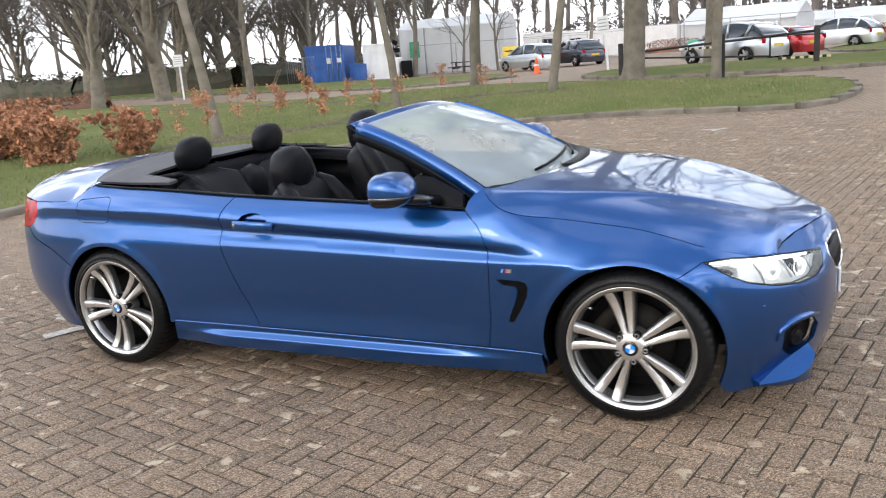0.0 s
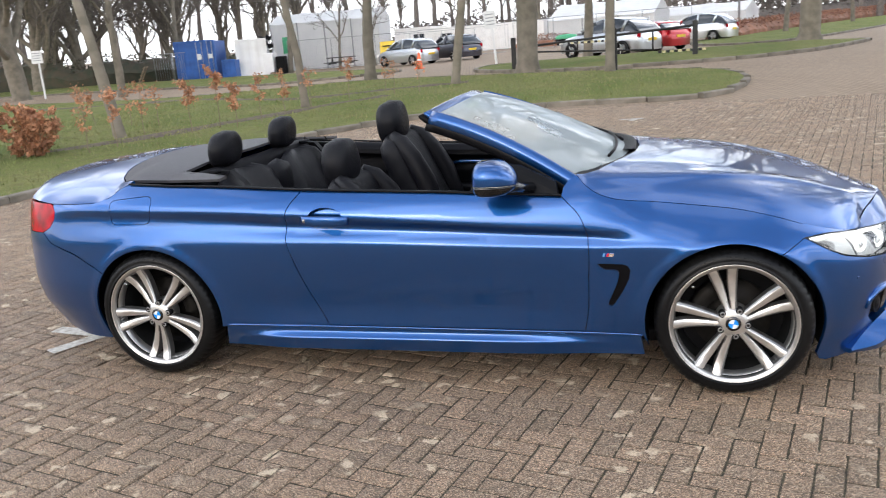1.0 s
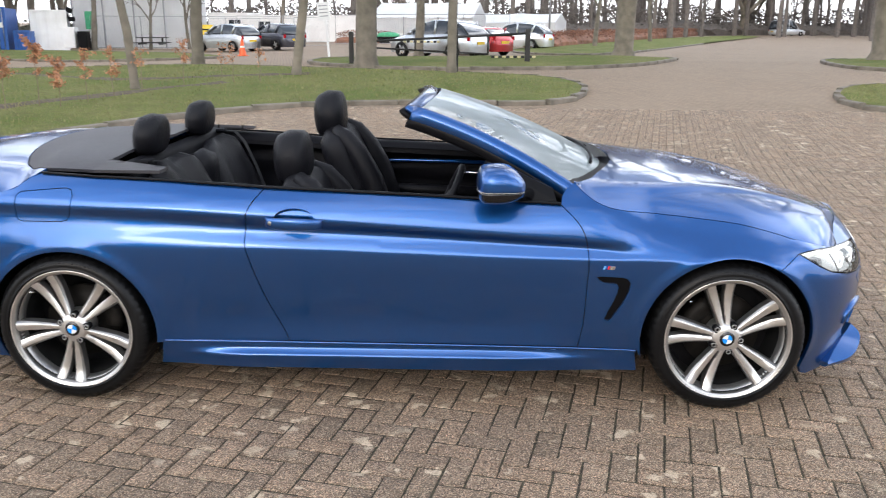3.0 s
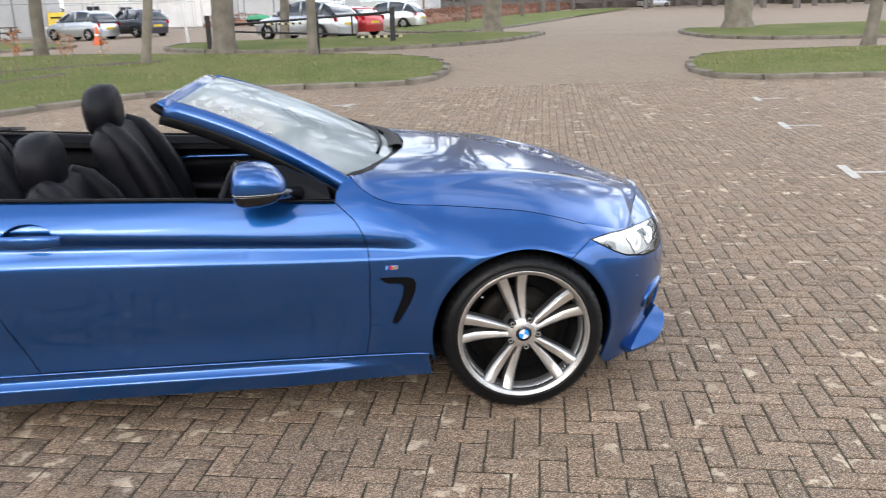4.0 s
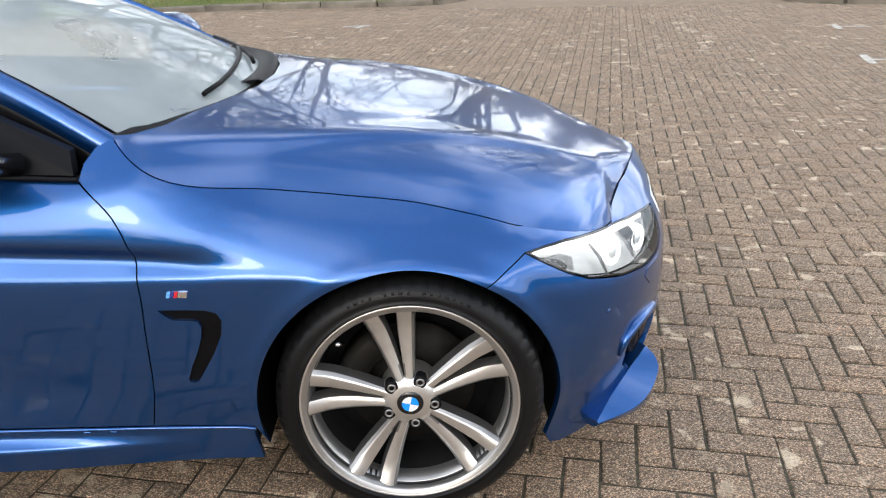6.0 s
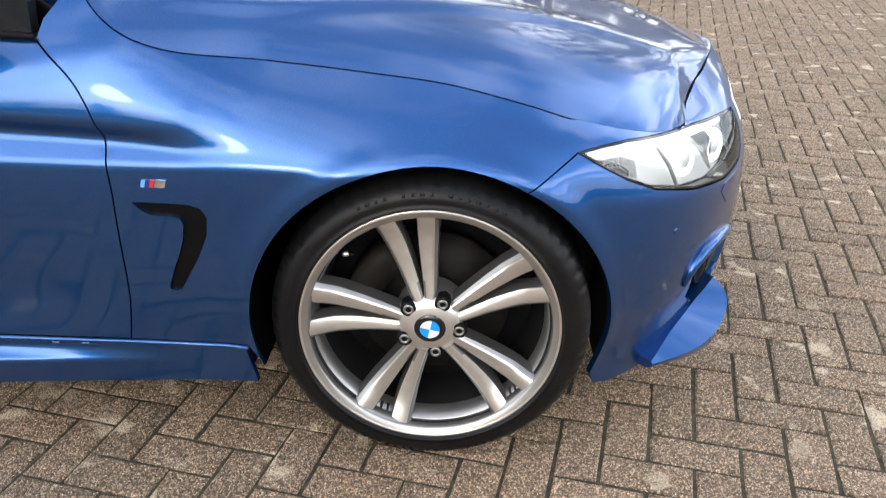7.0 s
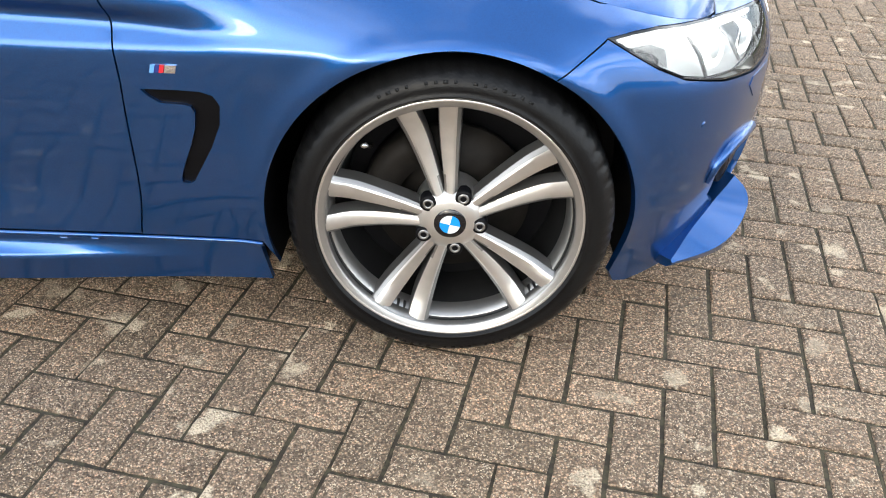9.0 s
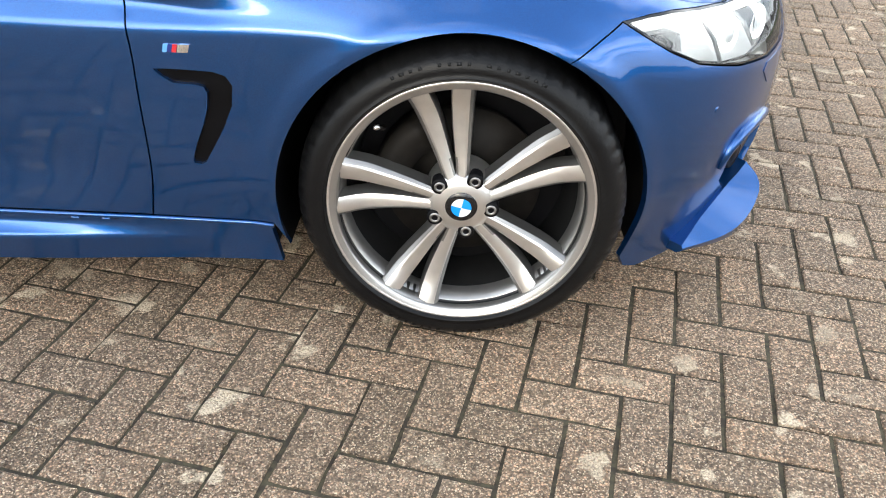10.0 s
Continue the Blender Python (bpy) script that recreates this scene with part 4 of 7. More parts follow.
# ---- headlamps: clear lens over bright housing ----
LAMP_IN = material("lamp_reflector", (0.80, 0.80, 0.77), 0.30, 0.25, noise_scale=30, vary=0.12)
GRID = material("lamp_grid", (0.16, 0.16, 0.16), 0.3, 0.6, noise_scale=260, color2=(0.55, 0.55, 0.54), bump=0.6, bump_scale=320)
# emission stands in for daylight glare in the lamp; strip and bezels wear it
LAMP_GLOW = material("lamp_glare", (0.95, 0.95, 0.93), 0.3)
LAMP_GLOW.node_tree.nodes["Principled BSDF"].inputs["Emission Color"].default_value = (1, 0.97, 0.9, 1)
LAMP_GLOW.node_tree.nodes["Principled BSDF"].inputs["Emission Strength"].default_value = 1.5
for other in (False, True):
    o = 1 if other else -1
    hl = panel("headlamp", HEADLAMP, LAMP_IN, car, mirror=other, push=-0.045, gap=-0.004, thick=False, label="clear headlamp with bright reflector and rings")
    ln_ = panel("lens", HEADLAMP, CLEAR, hl, mirror=other, push=0.001, gap=0.0035, thick=False)
    ln_.visible_shadow = False
    panel("lamp_rim", HEADLAMP, GLOSS_BLACK, hl, mirror=other, push=-0.004, gap=0.001, depth=0.04, holes=[inset(dense(HEADLAMP, .02), .006)])
    # glowing strip added as glare along the lamp's upper edge, two projectors, dividers
    brow = [(3.13, .683), (3.17, .681), (3.22, .683)]
    bp_ = flank(np.array(P(*brow) + [(s_nose(.735), .672), (s_nose(.66), .663), (s_nose(.56), .655), (s_nose(.47), .650)]), push=-.018)
    bm = bmesh.new()
    tube(bm, [(q[0], q[1] * -o, q[2]) for q in bp_], [.004, .007, .009, .010, .010, .009, .007], 8)
    part("glare_strip", bm, LAMP_GLOW, hl)
    for yy, zz in ((.68, .622), (.545, .612)):
        c = flank(np.array([(s_nose(yy), zz)]), push=-0.034)[0]
        nrm = Vector((.72, o * .62, .12)).normalized()
        rot = Vector((0, -1, 0)).rotation_difference(nrm).to_matrix().to_4x4()
        for nm, mt, prof in (("projector", LAMP_IN, [(0, -.012), (.016, -.008), (.023, .002), (.026, .02)]), ("bezel", LAMP_GLOW, [(.030, -.002), (.033, -.008), (.036, -.004), (.038, .012)])):
            bm = bmesh.new()
            lathe(bm, prof, 28)
            bmesh.ops.transform(bm, matrix=Matrix.Translation((c[0], c[1] if not other else -c[1], c[2])) @ rot, verts=bm.verts)
            part(nm, bm, mt, hl)
    for yy in (.735, .625, .50):
        bm = bmesh.new()
        q0 = flank(np.array([(s_nose(yy + .012), .664), (s_nose(yy), .63), (s_nose(yy - .008), .588)]), push=-.020)
        tube(bm, [(q[0], q[1] * -o, q[2]) for q in q0], [.003, .005, .004], 6)
        part("lamp_divider", bm, ALLOY_SIDE, hl)
    q0 = flank(np.array(P((3.15, .662), (3.19, .645), (3.215, .632))), push=-.030)
    bm = bmesh.new()
    tube(bm, [(q[0], q[1] * -o, q[2]) for q in q0], [.006, .014, .010], 6)
    part("side_reflector", bm, GLOSS_BLACK, hl)
    panel("reflector_grid", P((3.158, .667), (3.20, .668), (3.235, .655), (3.235, .622), (3.20, .636), (3.165, .655)), GRID, hl, mirror=other, push=-.022, gap=0, step=.012, edge=.01, thick=False)

# the splitter's blade under the bumper corner
for o in (-1, 1):
    outer_e = bend([(3.303, -.744, .172), (3.388, -.705, .180), (3.438, -.671, .190), (3.476, -.630, .209), (3.498, -.594, .243), (3.496, -.566, .268), (3.475, -.546, .289)], 3)
    inner_e = bend([(3.300, -.742, .178), (3.325, -.710, .197), (3.35, -.679, .218), (3.385, -.640, .241), (3.419, -.602, .263), (3.447, -.573, .278), (3.472, -.543, .293)], 3)
    bm = bmesh.new()
    rows = []
    for a_, b_ in zip(outer_e, inner_e):
        rows.append([bm.verts.new((q[0], q[1] * -o, q[2])) for q in (a_, b_, (b_[0] - .05, b_[1] + .05, b_[2] + .004), (b_[0] - .06, b_[1] + .06, .158), (a_[0] - .010, a_[1] + .010, .156), (a_[0] - .002, a_[1] + .002, a_[2] - .008))])
    for r0, r1 in zip(rows, rows[1:]):
        for k in range(6):
            bm.faces.new((r0[k], r0[(k + 1) % 6], r1[(k + 1) % 6], r1[k]))
    bm.faces.new(rows[0]); bm.faces.new(rows[-1])
    bmesh.ops.recalc_face_normals(bm, faces=bm.faces)
    for e in bm.edges:
        if len(e.link_faces) == 2 and e.calc_face_angle() > .5:
            e.smooth = False
    part("splitter_blade", bm, BLUE, car)
    # rolled brow over the intake
    bm = bmesh.new()
    q0 = flank(np.array([(s_nose(y_), z_) for y_, z_ in ((.695, .345), (.682, .388), (.655, .412), (.61, .422), (.55, .420), (.49, .410))]), push=.002)
    tube(bm, [(q[0], q[1] * -o, q[2]) for q in q0], [.006, .012, .015, .015, .013, .006], 10)
    part("intake_brow", bm, BLUE, car)
    # round fog lamp in the intake
    bm = bmesh.new()
    lathe(bm, [(0, -.010), (.024, -.008), (.034, -.002), (.037, -.006), (.041, -.004), (.042, .02)], 28)
    c = flank(np.array([(s_nose(.575), .325)]), push=-.026)[0]
    rot = Vector((0, -1, 0)).rotation_difference(Vector((.80, o * .58, 0)).normalized()).to_matrix().to_4x4()
    bmesh.ops.transform(bm, matrix=Matrix.Translation((c[0], c[1] * -o, c[2])) @ rot, verts=bm.verts)
    part("fog_lamp", bm, BLACK, car)

# kidney grille bars and frame
for o in (-1, 1):
    cen = []
    for y in np.linspace(.07, .315, 9):
        bm = bmesh.new()
        top, bot = np.interp(y, [.05, .16, .33], [.66, .668, .63]), np.interp(y, [.05, .09, .2, .33], [.56, .535, .53, .60])
        pts = flank(np.array([(s_nose(y), z) for z in np.linspace(bot, top, 5)]), push=-0.008)
        tube(bm, [(p[0], p[1] * -o, p[2]) for p in pts], .0045, 6)
        part("grille_bar", bm, GLOSS_BLACK, car)
    pts = flank(dense(GRILLE, .02), push=-0.006)
    bm = bmesh.new()
    lp = [(p[0], p[1] * -o, p[2]) for p in pts]
    tube(bm, lp + lp[:1], .007, 8, cap=False)
    part("grille_frame", bm, CHROME, car)
bm = bmesh.new()
box(bm, 3.588, 0, .475, .010, .46, .105, .003)
pl = part("number_plate", bm, WHITE_PLASTIC, car, "white front number plate", flat=True)
for k in range(7):
    boxed("plate_bar", (3.5940, -.19 + k * .062 + (.01 if k > 3 else 0), .475), (.003, .042, .072), GLOSS_BLACK, pl, bevel=0)
bm = bmesh.new()
pts = flank(np.array(LOWER), push=-0.03)
fc = [bm.verts.new(p) for p in pts] + [bm.verts.new((p[0], -p[1], p[2])) for p in pts[1:-1][::-1]]
bm.faces.new(fc)
part("lower_intake", bm, BLACK, car)


# ---- door mirrors, handles, badges ----
def blob(bm, c, half, power=2.6, seg=20, rings=14, cut=None, rot=None):
    """A rounded-box solid; cut: keep heights between two fractions."""
    lo, hi = cut or (-1, 1)
    rows = []
    for i in range(rings + 1):
        v = lo + (hi - lo) * i / rings
        w = max(1e-4, (1 - abs(v) ** power)) ** (1 / power)
        row = []
        for k in range(seg):
            a = TAU * k / seg
            ca, sa = math.cos(a), math.sin(a)
            m = (abs(ca) ** power + abs(sa) ** power) ** (-1 / power)
            q = Vector((half[0] * w * m * ca, half[1] * w * m * sa, half[2] * v))
            row.append(bm.verts.new(Vector(c) + (rot @ q if rot is not None else q)))
        rows.append(row)
    for r0, r1 in zip(rows, rows[1:]):
        for k in range(seg):
            bm.faces.new((r0[k], r0[(k + 1) % seg], r1[(k + 1) % seg], r1[k]))
    bm.faces.new(rows[0][::-1])
    bm.faces.new(rows[-1])


def tapered(bm, base):
    """Draws the mirror shell in towards its leading end."""
    for v in bm.verts:
        t = max(0.0, (v.co.x - base.x) / .106)
        if v.co.x < base.x:
            v.co.x = base.x - .082 * (min(1, (base.x - v.co.x) / .106)) ** .62
        v.co.z = base.z - .022 + (v.co.z - base.z + .022) * (1 - .42 * t * t)


for o in (-1, 1):
    base = Vector((1.822, o * .975, 1.008))
    tilt = Matrix.Rotation(radians(-o * 10), 3, "Z")
    bm = bmesh.new()
    blob(bm, base, (.106, .118, .078), 2.7, 28, 14, (-.22, 1.0), tilt)
    tapered(bm, base)
    mirror_ob = part("door_mirror", bm, BLUE, car, "blue door mirror with a black lower shell")
    bm = bmesh.new()
    blob(bm, base - Vector((0, 0, .002)), (.102, .113, .072), 3.4, 28, 8, (-.95, -.28), tilt)
    tapered(bm, base)
    part("lower_shell", bm, GLOSS_BLACK, mirror_ob)
    bm = bmesh.new()
    blob(bm, base - Vector((0, 0, .0178)), (.105, .119, .0050), 2.7, 28, 3, (-1, 1), tilt)
    tapered(bm, base)
    part("indicator_strip", bm, WHITE_PLASTIC, mirror_ob, "pale indicator strip")
    bm = bmesh.new()
    tube(bm, [(1.84, o * .95, .962), (1.90, o * .88, .950), (1.96, o * .80, .930)], [.026, .022, .026], 10)
    part("mirror_arm", bm, GLOSS_BLACK, mirror_ob)
    bm = bmesh.new()
    blob(bm, base + tilt @ Vector((-.070, 0, .002)), (.004, .080, .040), 3, 20, 8, None, tilt)
    part("mirror_glass", bm, CHROME, mirror_ob)
    # black corner piece at the foot of the pillar
    bm = bmesh.new()
    v = [bm.verts.new(q) for q in ((1.76, o * .805, .915), (2.075, o * .800, .900), (2.06, o * .765, .948), (1.90, o * .742, 1.02), (1.83, o * .745, 1.03))]
    f = bm.faces.new(v)
    ex = bmesh.ops.extrude_face_region(bm, geom=[f])
    bmesh.ops.translate(bm, verts=[e for e in ex["geom"] if isinstance(e, bmesh.types.BMVert)], vec=(0, -o * .03, 0))
    bmesh.ops.recalc_face_normals(bm, faces=bm.faces)
    part("pillar_corner", bm, BLACK, car, flat=True)
    # door handle
    rings = []
    bm = bmesh.new()
    for t in np.linspace(0, 1, 17):
        x = .866 + .238 * t
        off = .006 + .030 * math.sin(math.pi * min(1, max(0, t * 1.02))) ** .45
        p = flank(np.array([(s_at(x), .8165 - .006 * t)]), push=off)[0]
        hh = .0250 * (.60 + .45 * math.sin(math.pi * (0.08 + .84 * t)) ** .5)
        rings.append([bm.verts.new((p[0], (p[1] + .009 * math.cos(a)) * -o, p[2] + hh * math.sin(a))) for a in (TAU * k / 12 for k in range(12))])
    for r0, r1 in zip(rings, rings[1:]):
        for k in range(12):
            bm.faces.new((r0[k], r0[(k + 1) % 12], r1[(k + 1) % 12], r1[k]))
    bm.faces.new(rings[0]); bm.faces.new(rings[-1])
    bmesh.ops.recalc_face_normals(bm, faces=bm.faces)
    handle = part("door_handle", bm, BLUE, car)
    bm = bmesh.new()
    lathe(bm, [(0, -.004), (.009, -.004), (.0105, 0), (.0105, .02)], 20)
    p = flank(np.array([(s_at(.892), .817)]), push=.030)[0]
    bmesh.ops.scale(bm, verts=bm.verts, vec=(1, -o, 1))
    bmesh.ops.translate(bm, verts=bm.verts, vec=(p[0], p[1] * -o, p[2]))
    part("lock_cylinder", bm, ALLOY_SIDE, handle)
    # small coloured badge above the wing outlet, in plain shapes
    cols = [((0.12, 0.35, 0.70), 2.268, .008), ((0.015, 0.03, 0.18), 2.2765, .008), ((0.55, 0.02, 0.03), 2.285, .008), (None, 2.2945, .020)]
    badge = new("wing_badge")
    badge.parent = car
    for k, (c, x, wd) in enumerate(cols):
        q = flank(np.array([(s_at(x), .6355), (s_at(x + wd), .6355), (s_at(x + wd + .004), .6500), (s_at(x + .004), .6500)]), push=.0035)
        q2 = flank(np.array([(s_at(x), .6355), (s_at(x + wd), .6355), (s_at(x + wd + .004), .6500), (s_at(x + .004), .6500)]), push=-.001)
        bm = bmesh.new()
        a = [bm.verts.new((v[0], v[1] * -o, v[2])) for v in q]
        b = [bm.verts.new((v[0], v[1] * -o, v[2])) for v in q2]
        bm.faces.new(a)
        for j in range(4):
            bm.faces.new((a[j], a[(j + 1) % 4], b[(j + 1) % 4], b[j]))
        bmesh.ops.recalc_face_normals(bm, faces=bm.faces)
        part("badge_bar", bm, CHROME if c is None else material("badge_colour", c, .2, coat=.5), badge, flat=True)
    # a parking sensor in the bumper
    bm = bmesh.new()
    p = flank(np.array([(s_nose(.74), .50)]), push=-.0015)[0]
    lathe(bm, [(0, -.0015), (.007, -.0015), (.008, .004)], 16)
    bmesh.ops.rotate(bm, cent=(0, 0, 0), matrix=Matrix.Rotation(radians(40), 3, "Z"), verts=bm.verts)
    bmesh.ops.scale(bm, verts=bm.verts, vec=(1, -o, 1))
    bmesh.ops.translate(bm, verts=bm.verts, vec=(p[0], p[1] * -o, p[2]))
    part("parking_sensor", bm, BLUE, car)


# ---- cabin ----
BELT = material("black_webbing", (0.012, 0.012, 0.014), 0.6, noise_scale=90, vary=0.3, bump=0.2, bump_scale=500)
def seat_back(lower, upper, w0, w1, th):
    """A padded backrest lofted from its foot to its shoulders, with side bolsters."""
    bm = bmesh.new()
    rows = []
    lower, upper = Vector(lower), Vector(upper)
    ax = (upper - lower).normalized()
    fwd = Vector((ax.z, 0, -ax.x))
    for t in np.linspace(0, 1, 13):
        e = 1 - max(0, (t - .86) / .14) ** 2 * .55
        w = (w0 + (w1 - w0) * t ** 1.6) * (1 - .10 * math.sin(math.pi * t) * 0) * (e if t > .86 else 1)
        d = th * (1 - .25 * t) * (e if t > .86 else 1)
        c = lower.lerp(upper, t)
        row = []
        for k in range(28):
            a = TAU * k / 28
            u, v = math.cos(a), math.sin(a)
            m = (abs(u) ** 3 + abs(v) ** 3) ** (-1 / 3)
            u, v = u * m, v * m
            scoop = -.035 * max(0, v) * max(0, 1 - (u / .62) ** 2)
            row.append(bm.verts.new(c + Vector((0, 1, 0)) * u * w + fwd * (v * d + scoop)))
        rows.append(row)
    for r0, r1 in zip(rows, rows[1:]):
        for k in range(28):
            bm.faces.new((r0[k], r0[(k + 1) % 28], r1[(k + 1) % 28], r1[k]))
    bm.faces.new(rows[0][::-1]); bm.faces.new(rows[-1])
    return bm


def head_rest(c, half, lean):
    bm = bmesh.new()
    rot = Matrix.Rotation(radians(lean), 3, "Y")
    blob(bm, c, half, 3.0, 26, 16, None, rot)
    for v in bm.verts:
        t = (v.co.z - c[2]) / half[2]
        v.co.y = c[1] + (v.co.y - c[1]) * (1 - .34 * max(0, t) ** 1.5) * (1 - .10 * max(0, -t))
        # a central ridge on the back and a flatter face
        v.co.x -= .022 * max(0, 1 - abs(v.co.y - c[1]) / (half[1] * .8)) * (1 if v.co.x < c[0] - .01 else 0) * (1 - max(0, t) * .6)
        v.co.x += .018 * t
    return bm


for y, dz, dx in ((-.37, -.125, -.055), (.37, 0.0, 0.0)):
    st = new("front_seat")
    st.parent = car
    st["label"] = "black leather front seat"
    part("backrest", seat_back((1.20 + dx, y, .46 + dz), (.955 + dx, y, 1.075 + dz), .268, .255, .125), LEATHER, st)
    for o in (-1, 1):
        bm = bmesh.new()
        lo_, up_ = Vector((1.20 + dx, y, .46 + dz)), Vector((.955 + dx, y, 1.075 + dz))
        ax_ = (up_ - lo_).normalized()
        fw_ = Vector((ax_.z, 0, -ax_.x))
        tube(bm, [tuple(lo_.lerp(up_, t) + Vector((0, o * .155, 0)) + fw_ * (.125 * (1 - .25 * t) - .020)) for t in (.1, .3, .5, .7, .85)], .005, 6)
        part("piping", bm, BELT, st)
    for o in (-1, 1):
        bm = bmesh.new()
        tube(bm, [tuple(lo_.lerp(up_, t) + Vector((0, o * w_, 0)) + fw_ * f_) for t, w_, f_ in ((.05, .215, .07), (.25, .225, .105), (.5, .225, .115), (.72, .215, .10), (.88, .195, .07), (.97, .165, .03))], [.045, .060, .062, .056, .048, .030], 14)
        part("bolster", bm, LEATHER, st)
    part("headrest", head_rest((.945 + dx, y, 1.135 + dz), (.078, .138, .128), -12), LEATHER, st)
    for o in (-1, 1):
        bm = bmesh.new()
        tube(bm, [(.975 + dx, y + o * .06, 1.0 + dz), (.945 + dx, y + o * .06, 1.10 + dz)], .007, 8)
        part("headrest_post", bm, CHROME, st)
    bm = bmesh.new()
    blob(bm, (1.42 + dx, y, .43 + dz), (.27, .255, .085), 3.2, 28, 10)
    part("seat_cushion", bm, LEATHER, st)
    bm = bmesh.new()
    blob(bm, (.965 + dx, y - math.copysign(.215, -y), .985 + dz), (.045, .022, .030), 2.4, 14, 8)
    part("belt_guide", bm, WHITE_PLASTIC if y < 0 else BLACK, st)
rear = new("rear_seat")
rear.parent = car
rear["label"] = "black leather rear bench with two headrests"
for y in (-.355, .355):
    part("rear_backrest", seat_back((.50, y, .52), (.285, y, 1.0), .30, .27, .07), LEATHER, rear)
    part("rear_headrest", head_rest((.215, y, 1.105), (.062, .130, .098), -6), LEATHER, rear)
    bm = bmesh.new()
    blob(bm, (.70, y, .46), (.26, .28, .08), 3, 26, 8)
    part("rear_cushion", bm, LEATHER, rear)
def strap(bm, points, wide, across):
    """A flat webbing strap through the points."""
    rows = []
    across = Vector(across).normalized()
    for p in points:
        p = Vector(p)
        rows.append([bm.verts.new(p + across * wide * u) for u in (-.5, .5)])
    for r0, r1 in zip(rows, rows[1:]):
        bm.faces.new((r0[0], r0[1], r1[1], r1[0]))
    bmesh.ops.solidify(bm, geom=bm.faces[:], thickness=.003)


for o in (-1, 1):
    bm = bmesh.new()
    strap(bm, [(.255, o * .56, 1.015), (.345, o * .545, 1.012), (.405, o * .53, .95), (.48, o * .50, .80), (.56, o * .44, .62), (.62, o * .36, .56)], .046, (.05, 1, 0))
    part("seat_belt", bm, BELT, rear)
    bm = bmesh.new()
    box(bm, .262, o * .56, 1.012, .05, .075, .022, .008)
    part("belt_outlet", bm, TRIM, rear)
bm = bmesh.new()
blob(bm, (.33, 0, .86), (.07, .10, .13), 3, 20, 8)
part("ski_hatch", bm, LEATHER, rear)
bm = bmesh.new()
box(bm, .20, 0, .80, .10, 1.36, .44, .04)
part("rear_bulkhead", bm, TRIM, car)
bm = bmesh.new()
box(bm, 1.3, 0, .27, 2.2, 1.40, .05, .02)
part("cabin_floor", bm, CARPET, car)
bm = bmesh.new()
box(bm, 1.45, 0, .42, 1.5, .22, .30, .06)
part("centre_tunnel", bm, TRIM, car)

# dashboard, lofted across the car, with a hood over the dials
bm = bmesh.new()
rows = []
for y in np.linspace(-.70, .70, 29):
    hood = .045 * math.exp(-((y + .37) / .17) ** 2)
    prof = [(1.86, .50), (1.80, .70), (1.78 - hood * .5, .80), (1.83 - hood, .875 + hood), (1.90, .905 + hood), (2.05, .915 + hood * .2), (2.30, .905), (2.34, .60)]
    rows.append([bm.verts.new((x, y, z)) for x, z in prof])
for r0, r1 in zip(rows, rows[1:]):
    for k in range(7):
        bm.faces.new((r0[k], r0[k + 1], r1[k + 1], r1[k]))
bmesh.ops.recalc_face_normals(bm, faces=bm.faces)
part("dashboard", bm, TRIM, car)
wheel_m = Matrix.Translation((1.60, -.37, .80)) @ Matrix.Rotation(radians(-66), 4, "Y")
bm = bmesh.new()
ringp = [(.182 + .016 * math.cos(a), .016 * math.sin(a)) for a in np.linspace(0, TAU, 11)[:-1]]
lathe(bm, ringp, 40, "z", close=True)
bmesh.ops.transform(bm, matrix=wheel_m, verts=bm.verts)
sw = part("steering_wheel", bm, LEATHER, car)
bm = bmesh.new()
blob(bm, (0, 0, -.01), (.07, .075, .03), 2.6, 20, 8)
for a in (0, 180, 270):
    box(bm, .10 * math.cos(radians(a + 90)), .10 * math.sin(radians(a + 90)), -.005, .17 if a == 270 else .03, .03 if a == 270 else .17, .014, .004) if a != 270 else box(bm, -.11, 0, -.005, .16, .035, .014, .004)
bmesh.ops.transform(bm, matrix=wheel_m, verts=bm.verts)
part("wheel_hub", bm, TRIM, sw)

